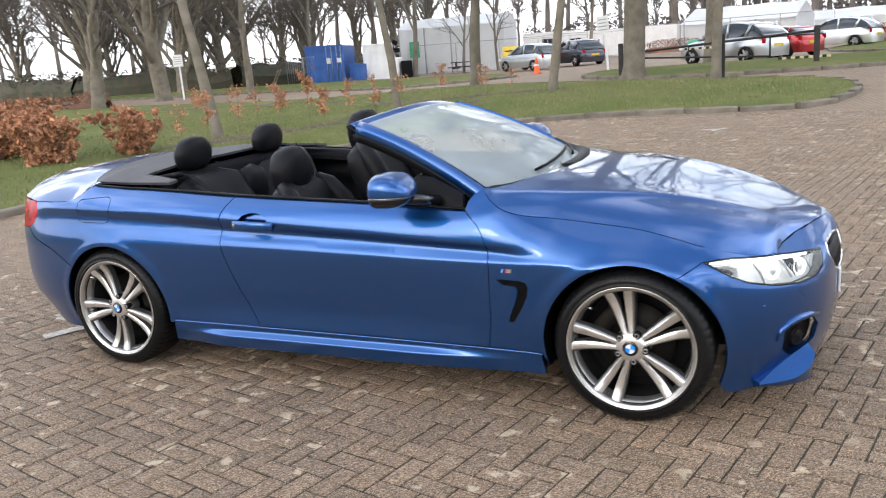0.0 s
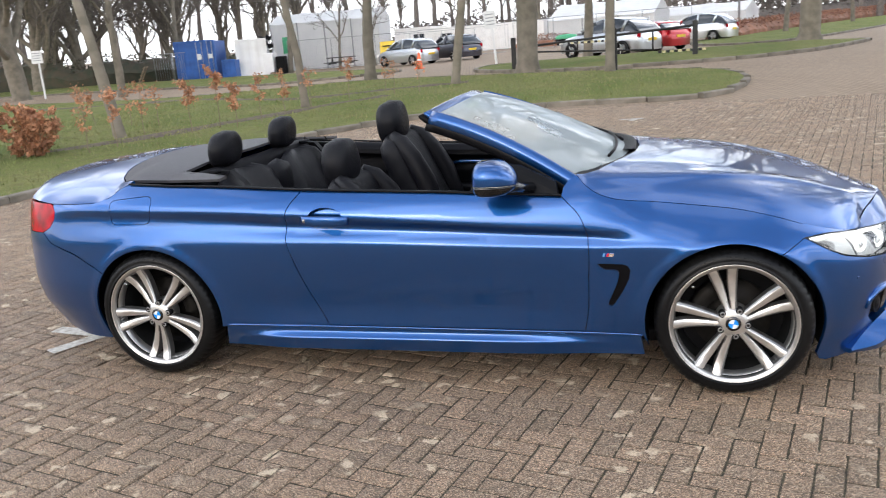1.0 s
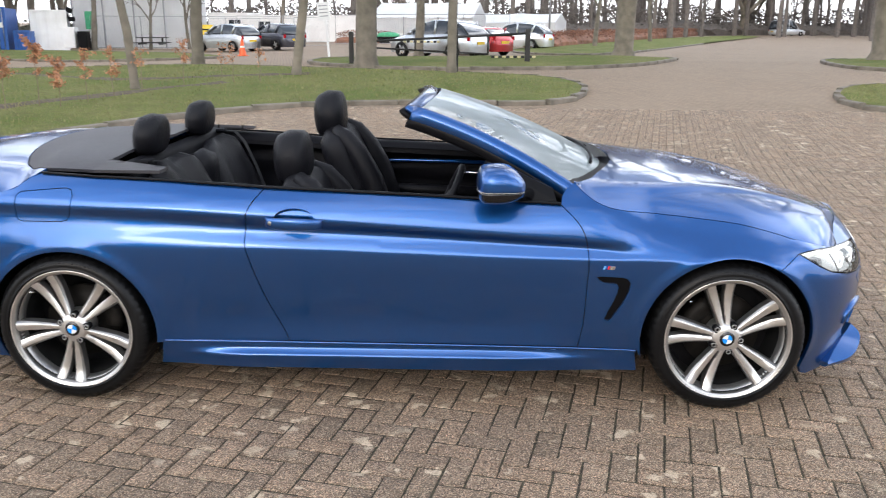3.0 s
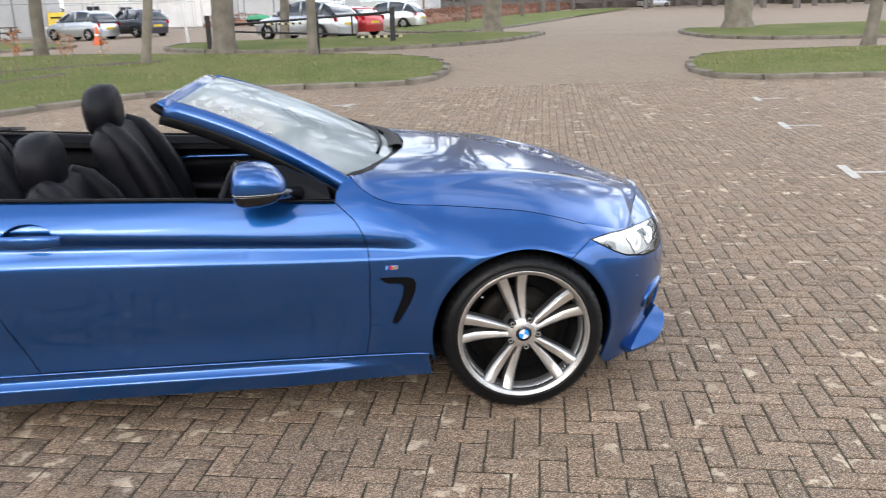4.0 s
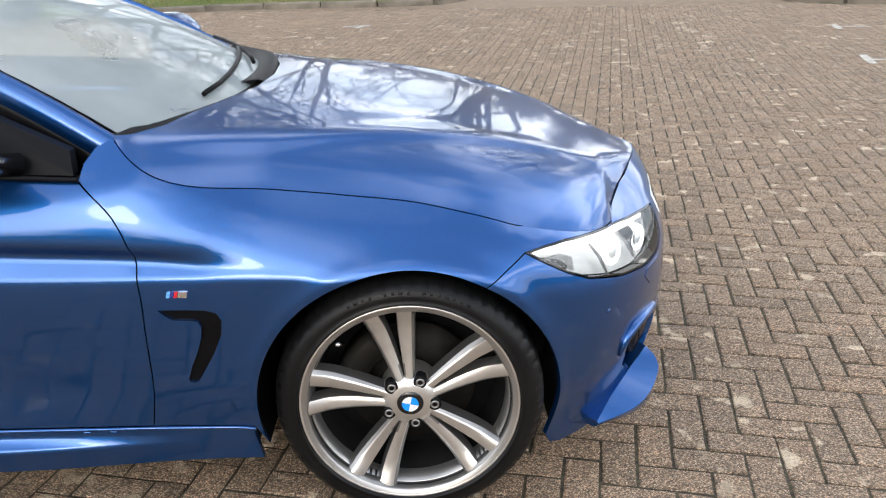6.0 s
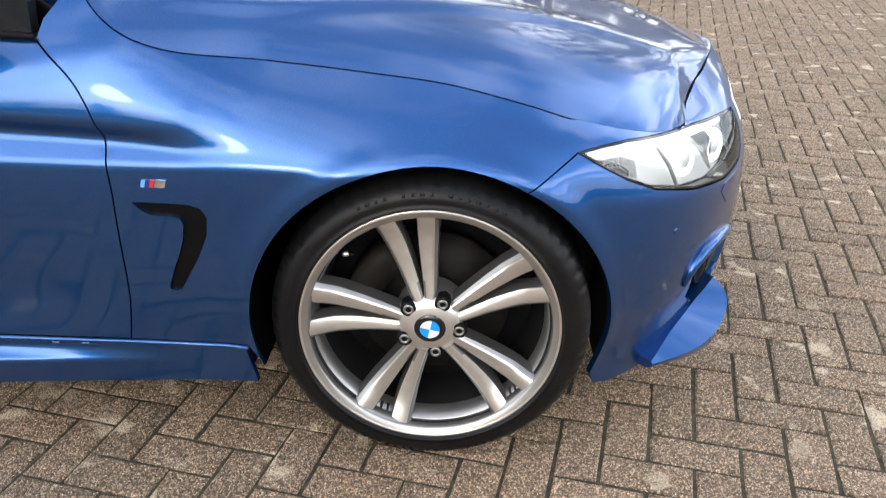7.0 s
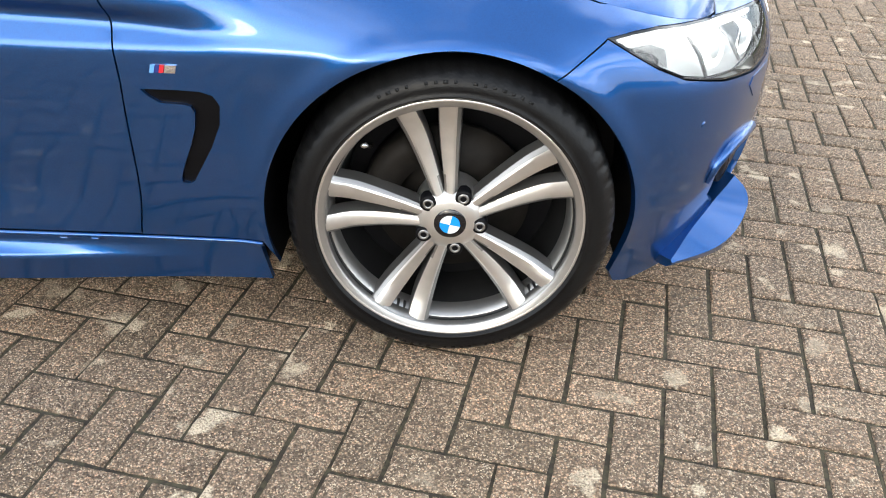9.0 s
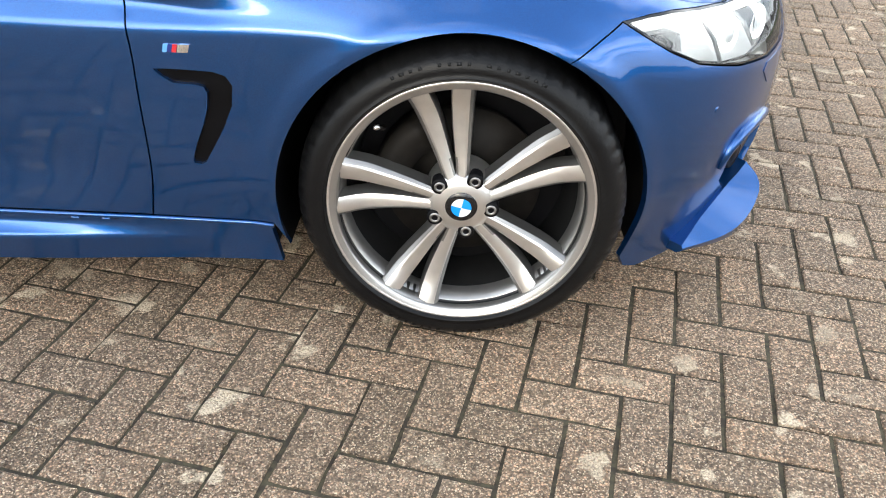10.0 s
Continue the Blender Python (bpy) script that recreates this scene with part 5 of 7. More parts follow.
# door cards and side trims, behind the outer skin
for other in (False, True):
    o = 1 if other else -1
    card = P((2.08, .885), (1.59, .908), (.855, .936), (.40, .955), (.16, .965), (.16, .40), (2.08, .34))
    panel("door_card", card, TRIM, car, mirror=other, push=-0.085, step=0.06, edge=0.04, depth=0.03)
    top = [(2.09, .893), (1.59, .918), (.855, .947), (.45, .972), (.15, .985)]
    bm = bmesh.new()
    rows = []
    for x, z in top:
        q = flank(np.array([(s_at(x), z - .004)]), push=-.004)[0]
        rows.append([bm.verts.new((q[0], (q[1] + dy) * -o, q[2] + dz)) for dy, dz in ((0, 0), (.02, .006), (.06, .002), (.085, -.02), (.09, -.06))])
    for r0, r1 in zip(rows, rows[1:]):
        for k in range(4):
            bm.faces.new((r0[k], r0[k + 1], r1[k + 1], r1[k]))
    bmesh.ops.recalc_face_normals(bm, faces=bm.faces)
    part("door_top_trim", bm, TRIM, car)
    bm = bmesh.new()
    pts = flank(np.array(P((1.95, .80), (1.6, .812), (1.25, .815), (1.08, .79))), push=-.105)
    tube(bm, [(q[0], q[1] * -o, q[2]) for q in pts], [.010, .013, .012, .006], 8)
    part("trim_strip", bm, BLUE, car, "blue accent strip on the door card")
    bm = bmesh.new()
    pts = flank(np.array(P((1.85, .745), (1.66, .75))), push=-.12)
    tube(bm, [(q[0], q[1] * -o, q[2]) for q in pts], .008, 8)
    part("inner_handle", bm, CHROME, car)
    bm = bmesh.new()
    pts = flank(np.array(P((1.85, .63), (1.4, .64), (1.1, .66))), push=-.14)
    tube(bm, [(q[0], q[1] * -o, q[2]) for q in pts], [.03, .035, .025], 10)
    part("armrest", bm, LEATHER, car)
# rear-view mirror inside the screen
bm = bmesh.new()
blob(bm, (1.66, 0, 1.185), (.022, .115, .035), 3, 20, 8)
part("rear_view_mirror", bm, BLACK, car)


# ---- ground ----
def rise(x, y):
    """The ground's height: level round the car, with a gentle rise beyond."""
    s1 = np.clip((np.asarray(y, float) - 4) / 18, 0, 1)
    s2 = np.clip((-np.asarray(x, float) - 4) / 14, 0, 1)
    s3 = np.clip((np.asarray(y, float) - 24) / 10, 0, 1)
    return (.42 * s1 * s1 * (3 - 2 * s1) - .18 * s3 * s3 * (3 - 2 * s3)) * (1 - s2 * s2 * (3 - 2 * s2))


def node_mix(n, l, fac, a, b):
    mx = n.new("ShaderNodeMix"); mx.data_type = "RGBA"
    for sock, v in (("Factor", fac), ("A", a), ("B", b)):
        if isinstance(v, (tuple, float)):
            mx.inputs[sock].default_value = v
        else:
            l.new(v, mx.inputs[sock])
    return mx.outputs["Result"]


def tex(n, l, kind, scale, detail=4.0, co=None):
    t = n.new("ShaderNodeTexNoise" if kind == "noise" else "ShaderNodeTexVoronoi")
    t.inputs["Scale"].default_value = scale
    if kind == "noise":
        t.inputs["Detail"].default_value = detail
    if co is not None:
        l.new(co, t.inputs["Vector"])
    return t


def span(n, l, value, a, b, c=0.0, d=1.0):
    m = n.new("ShaderNodeMapRange")
    for k, v in zip(("From Min", "From Max", "To Min", "To Max"), (a, b, c, d)):
        m.inputs[k].default_value = v
    l.new(value, m.inputs["Value"])
    return m.outputs["Result"]


def paver_material(name, source):
    """Weathered concrete block: brown-grey, pale aggregate, lime blotches; source: what tells the blocks apart."""
    m = bpy.data.materials.new(name)
    m.use_nodes = True
    n, l = m.node_tree.nodes, m.node_tree.links
    b = n["Principled BSDF"]
    ge = n.new("ShaderNodeNewGeometry")
    if source == "object":
        oi = n.new("ShaderNodeObjectInfo"); rnd = oi.outputs["Random"]
    else:
        rnd = ge.outputs["Random Per Island"]
    pos = ge.outputs["Position"]
    ramp = n.new("ShaderNodeValToRGB")
    e = ramp.color_ramp.elements
    e[0].position, e[0].color = 0.0, (0.196, 0.136, 0.087, 1)
    e[1].position, e[1].color = 1.0, (0.463, 0.316, 0.212, 1)
    for p_, c_ in ((0.25, (0.326, 0.228, 0.158, 1)), (0.5, (0.363, 0.238, 0.153, 1)), (0.75, (0.268, 0.188, 0.129, 1))):
        k = e.new(p_); k.color = c_
    l.new(rnd, ramp.inputs[0])
    big = tex(n, l, "noise", 1.1, 5, pos)
    stain = node_mix(n, l, span(n, l, big.outputs["Fac"], 0.35, 0.7, 0.0, 0.35), ramp.outputs[0], (0.208, 0.146, 0.097, 1.0))
    mid = tex(n, l, "noise", 26, 5, pos)
    col = node_mix(n, l, span(n, l, mid.outputs["Fac"], 0.4, 0.72, 0.0, 0.45), stain, (0.463, 0.336, 0.233, 1.0))
    # aggregate: stones of many tones at two sizes, dark between
    st = tex(n, l, "voronoi", 190, co=pos)
    st2 = tex(n, l, "voronoi", 400, co=pos)
    tone = n.new("ShaderNodeValToRGB")
    te = tone.color_ramp.elements
    te[0].position, te[0].color = 0.0, (0.354, 0.292, 0.225, 1)
    te[1].position, te[1].color = 1.0, (2.7, 2.62, 2.5, 1)
    for p_, c_ in ((0.30, 0.85), (0.55, 1.25), (0.80, 1.65)):
        k = te.new(p_); k.color = (c_, c_ * .985, c_ * .96, 1)
    sepc = n.new("ShaderNodeSeparateColor"); l.new(st.outputs["Color"], sepc.inputs[0]); l.new(sepc.outputs[0], tone.inputs[0])
    mul = n.new("ShaderNodeMix"); mul.data_type, mul.blend_type = "RGBA", "MULTIPLY"
    mul.inputs["Factor"].default_value = 0.96
    l.new(col, mul.inputs["A"]); l.new(tone.outputs[0], mul.inputs["B"])
    gap_ = node_mix(n, l, span(n, l, st.outputs["Distance"], 0.30, 0.62, 0.0, 0.72), mul.outputs["Result"], (0.079, 0.057, 0.035, 1.0))
    dk = tex(n, l, "noise", 240, 4, pos)
    sep2 = n.new("ShaderNodeSeparateColor"); l.new(st2.outputs["Color"], sep2.inputs[0])
    fleck = node_mix(n, l, span(n, l, sep2.outputs[1], 0.87, 0.90, 0.0, 0.8), gap_, (0.778, 0.624, 0.448, 1.0))
    col3 = node_mix(n, l, span(n, l, dk.outputs["Fac"], 0.52, 0.74, 0.0, 0.75), fleck, (0.057, 0.043, 0.029, 1.0))
    # pale lime and lichen blotches, rare
    bl = tex(n, l, "noise", 9.5, 4, pos)
    rare = tex(n, l, "noise", 2.3, 2, pos)
    prod = n.new("ShaderNodeMath"); prod.operation = "MULTIPLY"
    l.new(span(n, l, bl.outputs["Fac"], 0.600, 0.640), prod.inputs[0]); l.new(span(n, l, rare.outputs["Fac"], 0.44, 0.56), prod.inputs[1])
    worn = n.new("ShaderNodeMath"); worn.operation = "MULTIPLY"
    l.new(prod.outputs[0], worn.inputs[0]); l.new(span(n, l, dk.outputs["Fac"], 0.46, 0.62, 1.0, 0.35), worn.inputs[1])
    col4 = node_mix(n, l, worn.outputs[0], col3, (0.708, 0.582, 0.414, 1.0))
    l.new(col4, b.inputs["Base Color"])
    l.new(span(n, l, mid.outputs["Fac"], 0.3, 0.7, 0.58, 0.80), b.inputs["Roughness"])
    h1 = n.new("ShaderNodeMath"); h1.operation = "ADD"
    l.new(span(n, l, st.outputs["Distance"], 0.0, 0.5, 1.0, 0.0), h1.inputs[0]); l.new(dk.outputs["Fac"], h1.inputs[1])
    bp = n.new("ShaderNodeBump"); bp.inputs["Strength"].default_value, bp.inputs["Distance"].default_value = 1.0, 0.006
    l.new(h1.outputs[0], bp.inputs["Height"]); l.new(bp.outputs["Normal"], b.inputs["Normal"])
    b.inputs["Specular IOR Level"].default_value = 0.5
    return m


def ground_material():
    """Far paving: courses of blocks, and dark mossy joints showing between the near ones."""
    m = bpy.data.materials.new("paving_and_joints")
    m.use_nodes = True
    n, l = m.node_tree.nodes, m.node_tree.links
    b = n["Principled BSDF"]
    ge = n.new("ShaderNodeNewGeometry")
    pos = ge.outputs["Position"]
    mp = n.new("ShaderNodeMapping"); mp.inputs["Rotation"].default_value = (0, 0, radians(77))
    l.new(pos, mp.inputs["Vector"])
    br = n.new("ShaderNodeTexBrick")
    br.inputs["Scale"].default_value, br.inputs["Mortar Size"].default_value = 1.0, 0.008
    br.inputs["Brick Width"].default_value, br.inputs["Row Height"].default_value = 0.2, 0.1
    br.inputs["Color1"].default_value, br.inputs["Color2"].default_value, br.inputs["Mortar"].default_value = (0.267, 0.195, 0.131, 1), (0.211, 0.155, 0.105, 1), (0.128, 0.094, 0.059, 1)
    l.new(mp.outputs[0], br.inputs["Vector"])
    big = tex(n, l, "noise", 0.35, 6, pos)
    far = node_mix(n, l, span(n, l, big.outputs["Fac"], 0.35, 0.7, 0.0, 0.5), br.outputs["Color"], (0.261, 0.197, 0.136, 1.0))
    fine = tex(n, l, "noise", 60, 4, pos)
    joint = node_mix(n, l, span(n, l, fine.outputs["Fac"], 0.4, 0.6), (0.034, 0.027, 0.018, 1.0), (0.072, 0.062, 0.036, 1.0))
    # the near ground is bare sand and moss between laid blocks
    sp = n.new("ShaderNodeSeparateXYZ"); l.new(pos, sp.inputs[0])
    near = None
    for ax, v0, v1, c0, c1 in (("Y", 10.9, 11.0, 1.0, 0.0), ("Y", -4.85, -4.75, 0.0, 1.0), ("X", -8.55, -8.45, 0.0, 1.0), ("X", 13.4, 13.5, 1.0, 0.0)):
        edge_ = span(n, l, sp.outputs[ax], v0, v1, c0, c1)
        if near is None:
            near = edge_
        else:
            both = n.new("ShaderNodeMath"); both.operation = "MULTIPLY"
            l.new(near, both.inputs[0]); l.new(edge_, both.inputs[1])
            near = both.outputs[0]
    l.new(node_mix(n, l, near, far, joint), b.inputs["Base Color"])
    b.inputs["Roughness"].default_value = 0.9
    bp = n.new("ShaderNodeBump"); bp.inputs["Strength"].default_value, bp.inputs["Distance"].default_value = 0.4, 0.004
    l.new(fine.outputs["Fac"], bp.inputs["Height"]); l.new(bp.outputs["Normal"], b.inputs["Normal"])
    return m


axis = np.concatenate([np.array([-1500, -700, -350, -200, -130]), np.arange(-90, 91, 2.0), np.array([130, 200, 350, 700, 1500])])
gxx, gyy = np.meshgrid(axis, axis)
gv = np.stack([gxx.ravel(), gyy.ravel(), rise(gxx.ravel(), gyy.ravel()) - 0.0065], 1)
n_ = len(axis)
gf = [(j * n_ + i, j * n_ + i + 1, (j + 1) * n_ + i + 1, (j + 1) * n_ + i) for j in range(n_ - 1) for i in range(n_ - 1)]
ground = tagged(from_lists("ground", gv, gf, ground_material()), "brown-grey block-paved car park with mossy joints", "ground", kind="structure")

# ---- grass islands and kerbs ----
def grass_material():
    m = bpy.data.materials.new("short_grass")
    m.use_nodes = True
    n, l = m.node_tree.nodes, m.node_tree.links
    b = n["Principled BSDF"]
    pos = n.new("ShaderNodeNewGeometry").outputs["Position"]
    a, c, f = tex(n, l, "noise", 0.7, 5, pos), tex(n, l, "noise", 7, 5, pos), tex(n, l, "noise", 90, 3, pos)
    col = node_mix(n, l, span(n, l, a.outputs["Fac"], 0.35, 0.65), (0.142, 0.178, 0.048, 1.0), (0.235, 0.232, 0.086, 1.0))
    col = node_mix(n, l, span(n, l, c.outputs["Fac"], 0.45, 0.70, 0, 0.8), col, (0.17, 0.145, 0.07, 1.0))
    col = node_mix(n, l, span(n, l, f.outputs["Fac"], 0.4, 0.65, 0, 0.6), col, (0.06, 0.105, 0.018, 1.0))
    l.new(col, b.inputs["Base Color"])
    b.inputs["Roughness"].default_value = 0.95
    b.inputs["Specular IOR Level"].default_value = 0.15
    bp = n.new("ShaderNodeBump"); bp.inputs["Strength"].default_value, bp.inputs["Distance"].default_value = 1.0, 0.03
    l.new(f.outputs["Fac"], bp.inputs["Height"]); l.new(bp.outputs["Normal"], b.inputs["Normal"])
    return m


GRASS = grass_material()
BLADE = material("grass_blades", (0.142, 0.178, 0.047), 0.8, noise_scale=1.5, color2=(0.24, 0.22, 0.092), per_island=0.35)
KERB = material("kerb_concrete", (0.200, 0.172, 0.138), 0.85, noise_scale=4, color2=(0.115, 0.100, 0.075), bump=0.3, bump_scale=90, per_object=0.12)
SOIL = material("bare_soil", (0.085, 0.065, 0.045), 0.95, noise_scale=8, color2=(0.13, 0.10, 0.065), bump=0.6, bump_scale=25)
ISLANDS = [
    ("grass_bank", [(-6, -12), (-5.6, 1), (-5.4, 3.9), (-5.1, 5.6), (-4.3, 7.3), (-3.4, 9.1), (-1.9, 10.7), (-.5, 11.3), (1.3, 11.4), (3.1, 11.4), (3.8, 12.4), (4.2, 14.2), (3.9, 15.8), (3.2, 16.7), (1.2, 17.6), (-1, 18.3), (-3.5, 18.9), (-5.7, 19.8), (-8, 20.5), (-11.5, 21.2), (-14.8, 23.2), (-20.4, 24.7), (-45, 30), (-45, -12)]),
    ("grass_island", [(-3.6, 21.8), (-2.4, 20.2), (-1, 19.3), (.8, 18.9), (2.2, 19.2), (3.4, 19.3), (5.4, 20.1), (7.3, 22.2), (9.3, 27), (8.8, 28.5), (7.5, 30.3), (5, 29.8), (2.5, 27), (-1, 26.0), (-3.3, 25.2)]),
]
ISLANDS += [
    ("grass_island", [(8.7, 11.6), (9.2, 10.8), (10.3, 10.6), (30, 9.6), (30, 15.5), (12.8, 15.4), (10.4, 15.1), (9.2, 13.5)]),
    ("grass_island", [(12.6, 21), (13.2, 19.6), (14.6, 18.7), (35, 17), (35, 32), (20.6, 30), (15.5, 28.3), (13.4, 25)]),
]
ISLANDS += [
    ("grass_strip", [(-70, 37), (-28, 34.8), (-22.6, 33.5), (-15.5, 30), (-10.5, 27.5), (-8.6, 29), (-9.0, 32), (-14, 40), (-20, 42.5), (-30, 44), (-70, 56)]),
    ("grass_verge", [(3.5, 37.0), (6.5, 34.5), (10, 39), (20, 63), (40, 108), (36, 112), (15, 72), (4, 45)]),
]


def rounded(poly, times=2):
    p = np.asarray(poly, float)
    for _ in range(times):
        q = np.roll(p, -1, 0)
        p = np.stack([p * .75 + q * .25, p * .25 + q * .75], 1).reshape(-1, 2)
    return p


def kerb_stone_mesh():
    bm = bmesh.new()
    prof = [(-.0625, -.12), (.0625, -.12), (.0625, .070), (.045, .088), (-.0625, .092)]
    rings = [[bm.verts.new((x, u, v)) for u, v in prof] for x in (-.4475, .4475)]
    for k in range(5):
        bm.faces.new((rings[0][k], rings[0][(k + 1) % 5], rings[1][(k + 1) % 5], rings[1][k]))
    bm.faces.new(rings[0]); bm.faces.new(rings[1])
    bmesh.ops.recalc_face_normals(bm, faces=bm.faces)
    me = bpy.data.meshes.new("kerb_stone")
    bm.to_mesh(me); bm.free()
    me.materials.append(KERB)
    return me


stone = kerb_stone_mesh()
rg = np.random.default_rng(5)
island_outlines = []
for name, poly in ISLANDS:
    out = rounded(poly)
    island_outlines.append(out)
    inner = inset(dense(out, .5), .05)
    lo, hi = inner.min(0), inner.max(0)
    stp = 0.9 if name != "grass_verge" else 2.5
    gx, gy = np.meshgrid(np.arange(lo[0], hi[0], stp), np.arange(lo[1], hi[1], stp))
    cand = np.stack([gx.ravel(), gy.ravel()], 1) + rg.uniform(-.2, .2, (gx.size, 2))
    cand = cand[inside(cand, inner)]
    cand = cand[edge_distance(cand, inner) > .3]
    pts = np.concatenate([inner, cand])
    res = delaunay_2d_cdt([Vector((float(a), float(b))) for a, b in pts], [(i, (i + 1) % len(inner)) for i in range(len(inner))], [], 0, 1e-6)
    v2 = np.array([(v.x, v.y) for v in res[0]])
    tri = np.array([f for f in res[2] if len(f) == 3])
    tri = tri[inside(v2[tri].mean(1), inner)]
    dist = edge_distance(v2, inner)
    zz = rise(v2[:, 0], v2[:, 1]) + .080 + .08 * smooth(dist / 2.5) + np.array([noise.noise((a * .7, b * .7, 0)) for a, b in v2]) * .035 * smooth(dist / .6)
    tagged(from_lists(name, np.column_stack([v2, zz]), tri, GRASS), "short green winter grass with worn patches behind a kerb", "grass", kind="structure")
    kerb = thing("kerb", "weathered grey concrete kerb stones edging the grass", "kerb", kind="structure")
    ring = np.vstack([out, out[:1]])
    ln_ = np.concatenate([[0], np.cumsum(np.linalg.norm(np.diff(ring, axis=0), axis=1))])
    count = int(ln_[-1] / .915)
    for k in range(count):
        d0 = (k + .5) * ln_[-1] / count
        cx, cy = np.interp(d0, ln_, ring[:, 0]), np.interp(d0, ln_, ring[:, 1])
        if cx < -14 and name == "grass_bank" and cy < 20 or cx < -42 or cx > 26 or cy > 60 or cy < -6:
            continue
        ax_, ay_ = np.interp(d0 - .4, ln_, ring[:, 0]), np.interp(d0 - .4, ln_, ring[:, 1])
        bx_, by_ = np.interp(d0 + .4, ln_, ring[:, 0]), np.interp(d0 + .4, ln_, ring[:, 1])
        turn_ = math.atan2(by_ - ay_, bx_ - ax_)
        ob = new("kerb_stone", stone)
        ob.parent = kerb
        ob.location = (cx, cy, float(rise(cx, cy)))
        ob.rotation_euler = (0, rg.normal(0, .006), turn_ + math.pi)
        ob.scale = (ln_[-1] / count / .915, 1, 1 + rg.normal(0, .03))

# tufts of blades over the nearest grass, one loose cover
bv, bf = [], []
for which, (x0, x1, y0, y1), count in ((0, (-12, 4.2, 2.0, 19), 26000), (2, (8.7, 16, 10.6, 15.4), 7000)):
    poly = island_outlines[which]
    pts = np.column_stack([rg.uniform(x0, x1, count), rg.uniform(y0, y1, count)])
    pts = pts[inside(pts, poly)]
    pts = pts[edge_distance(pts, poly) > .10]
    dist = edge_distance(pts, poly)
    for (x, y), dd_ in zip(pts, dist):
        z = float(rise(x, y)) + .072 + .08 * float(smooth(dd_ / 2.5))
        a, hgt, wd = rg.uniform(0, TAU), rg.uniform(.03, .075), rg.uniform(.006, .013)
        k = len(bv)
        lx, ly = rg.normal(0, .02, 2)
        bv += [(x - wd * math.cos(a), y - wd * math.sin(a), z), (x + wd * math.cos(a), y + wd * math.sin(a), z), (x + lx, y + ly, z + hgt)]
        bf.append((k, k + 1, k + 2))
tagged(from_lists("grass_tufts", bv, bf, BLADE, flat=True), "loose green grass blades on the banks", "grass", kind="stuff")

# bare soil: a rut through the bank and rings at tree feet
def soil_patch(points, width, lab):
    bm = bmesh.new()
    p = [Vector((x, y)) for x, y in points]
    rows = []
    for i, q in enumerate(p):
        d = (p[min(i + 1, len(p) - 1)] - p[max(i - 1, 0)]).normalized()
        s_ = Vector((-d.y, d.x))
        row = []
        for o in np.linspace(-1, 1, 5):
            w = width * (1 + .4 * noise.noise((q.x * 1.3, q.y * 1.3, o)))
            u = q + s_ * o * w
            dd_ = float(edge_distance(np.array([[u.x, u.y]]), island_outlines[0])[0])
            row.append(bm.verts.new((u.x, u.y, float(rise(u.x, u.y)) + .060 + .08 * float(smooth(dd_ / 2.5)) + .045 * (1 - abs(o)) + .02 * noise.noise((u.x * 2.1, u.y * 2.1, 3.0)))))
        rows.append(row)
    for r0, r1 in zip(rows, rows[1:]):
        for k in range(4):
            bm.faces.new((r0[k], r0[k + 1], r1[k + 1], r1[k]))
    tagged(part("bare_soil", bm, SOIL), lab, "soil", kind="structure")


rut = [(-20, 20.2), (-16.1, 19.3), (-13, 18.4), (-11.0, 17.4), (-9, 15.9), (-7.6, 14.8), (-6.2, 14.2), (-5.2, 14.3), (-4, 15), (-2.2, 15.7)]
soil_patch([(np.interp(t, range(len(rut)), [a for a, _ in rut]), np.interp(t, range(len(rut)), [b for _, b in rut])) for t in np.linspace(0, len(rut) - 1, 40)], .30, "dark bare soil rut worn through the grass")
soil_patch([(-7.9 + .35 * k, 7.0 + .55 * k) for k in range(13)], .35, "dark bare soil bed under the saplings")

# ---- painted bay marks ----
PAINT = material("road_paint", (0.62, 0.60, 0.55), 0.8, noise_scale=30, color2=(0.36, 0.33, 0.28), bump=0.2, bump_scale=200)
along = Vector((.30, .95)).normalized()
for x, y in ((8.35, 8.45), (7.55, 6.05), (6.74, 3.28), (5.88, .86), (2.0, 9.25), (-1.02, -.42)):
    bm = bmesh.new()
    z = float(rise(x, y)) + .004
    side_v = Vector((1, -.08)).normalized()
    if x < 0:
        segs = [((-.16, .12), (.24, .06), .05), ((.24, .06), (.09, -.24), .05)]
    elif x < 3:
        segs = [((-.22, -.05), (.16, .05), .05), ((.05, .0), (-.02, -.26), .05)]
    else:
        segs = [(tuple(along * .31), tuple(along * -.31), .044), ((0, -.04), (.42, -.10), .036)]
    for (ax_, ay_), (bx_, by_), w in segs:
        d = Vector((bx_ - ax_, by_ - ay_)).normalized()
        s_ = Vector((-d.y, d.x)) * w
        q = [(ax_ + s_.x, ay_ + s_.y), (ax_ - s_.x, ay_ - s_.y), (bx_ - s_.x, by_ - s_.y), (bx_ + s_.x, by_ + s_.y)]
        f = bm.faces.new([bm.verts.new((x + u, y + v, z)) for u, v in q])
        f.normal_update()
        if f.normal.z < 0:
            f.normal_flip()
        z += .0008
    tagged(part("bay_mark", bm, PAINT, flat=True), "worn white painted bay mark on the paving", "road marking", "bay marks", "structure")


# ---- trees ----
def bark_material(name, c1, c2):
    m = material(name, c1, 0.92, noise_scale=3.5, color2=c2, bump=0.9, bump_scale=22, per_object=0.2)
    return m


BARK = bark_material("grey_bark", (0.205, 0.176, 0.138), (0.130, 0.115, 0.086))
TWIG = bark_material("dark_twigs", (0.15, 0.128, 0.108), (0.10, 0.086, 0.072))
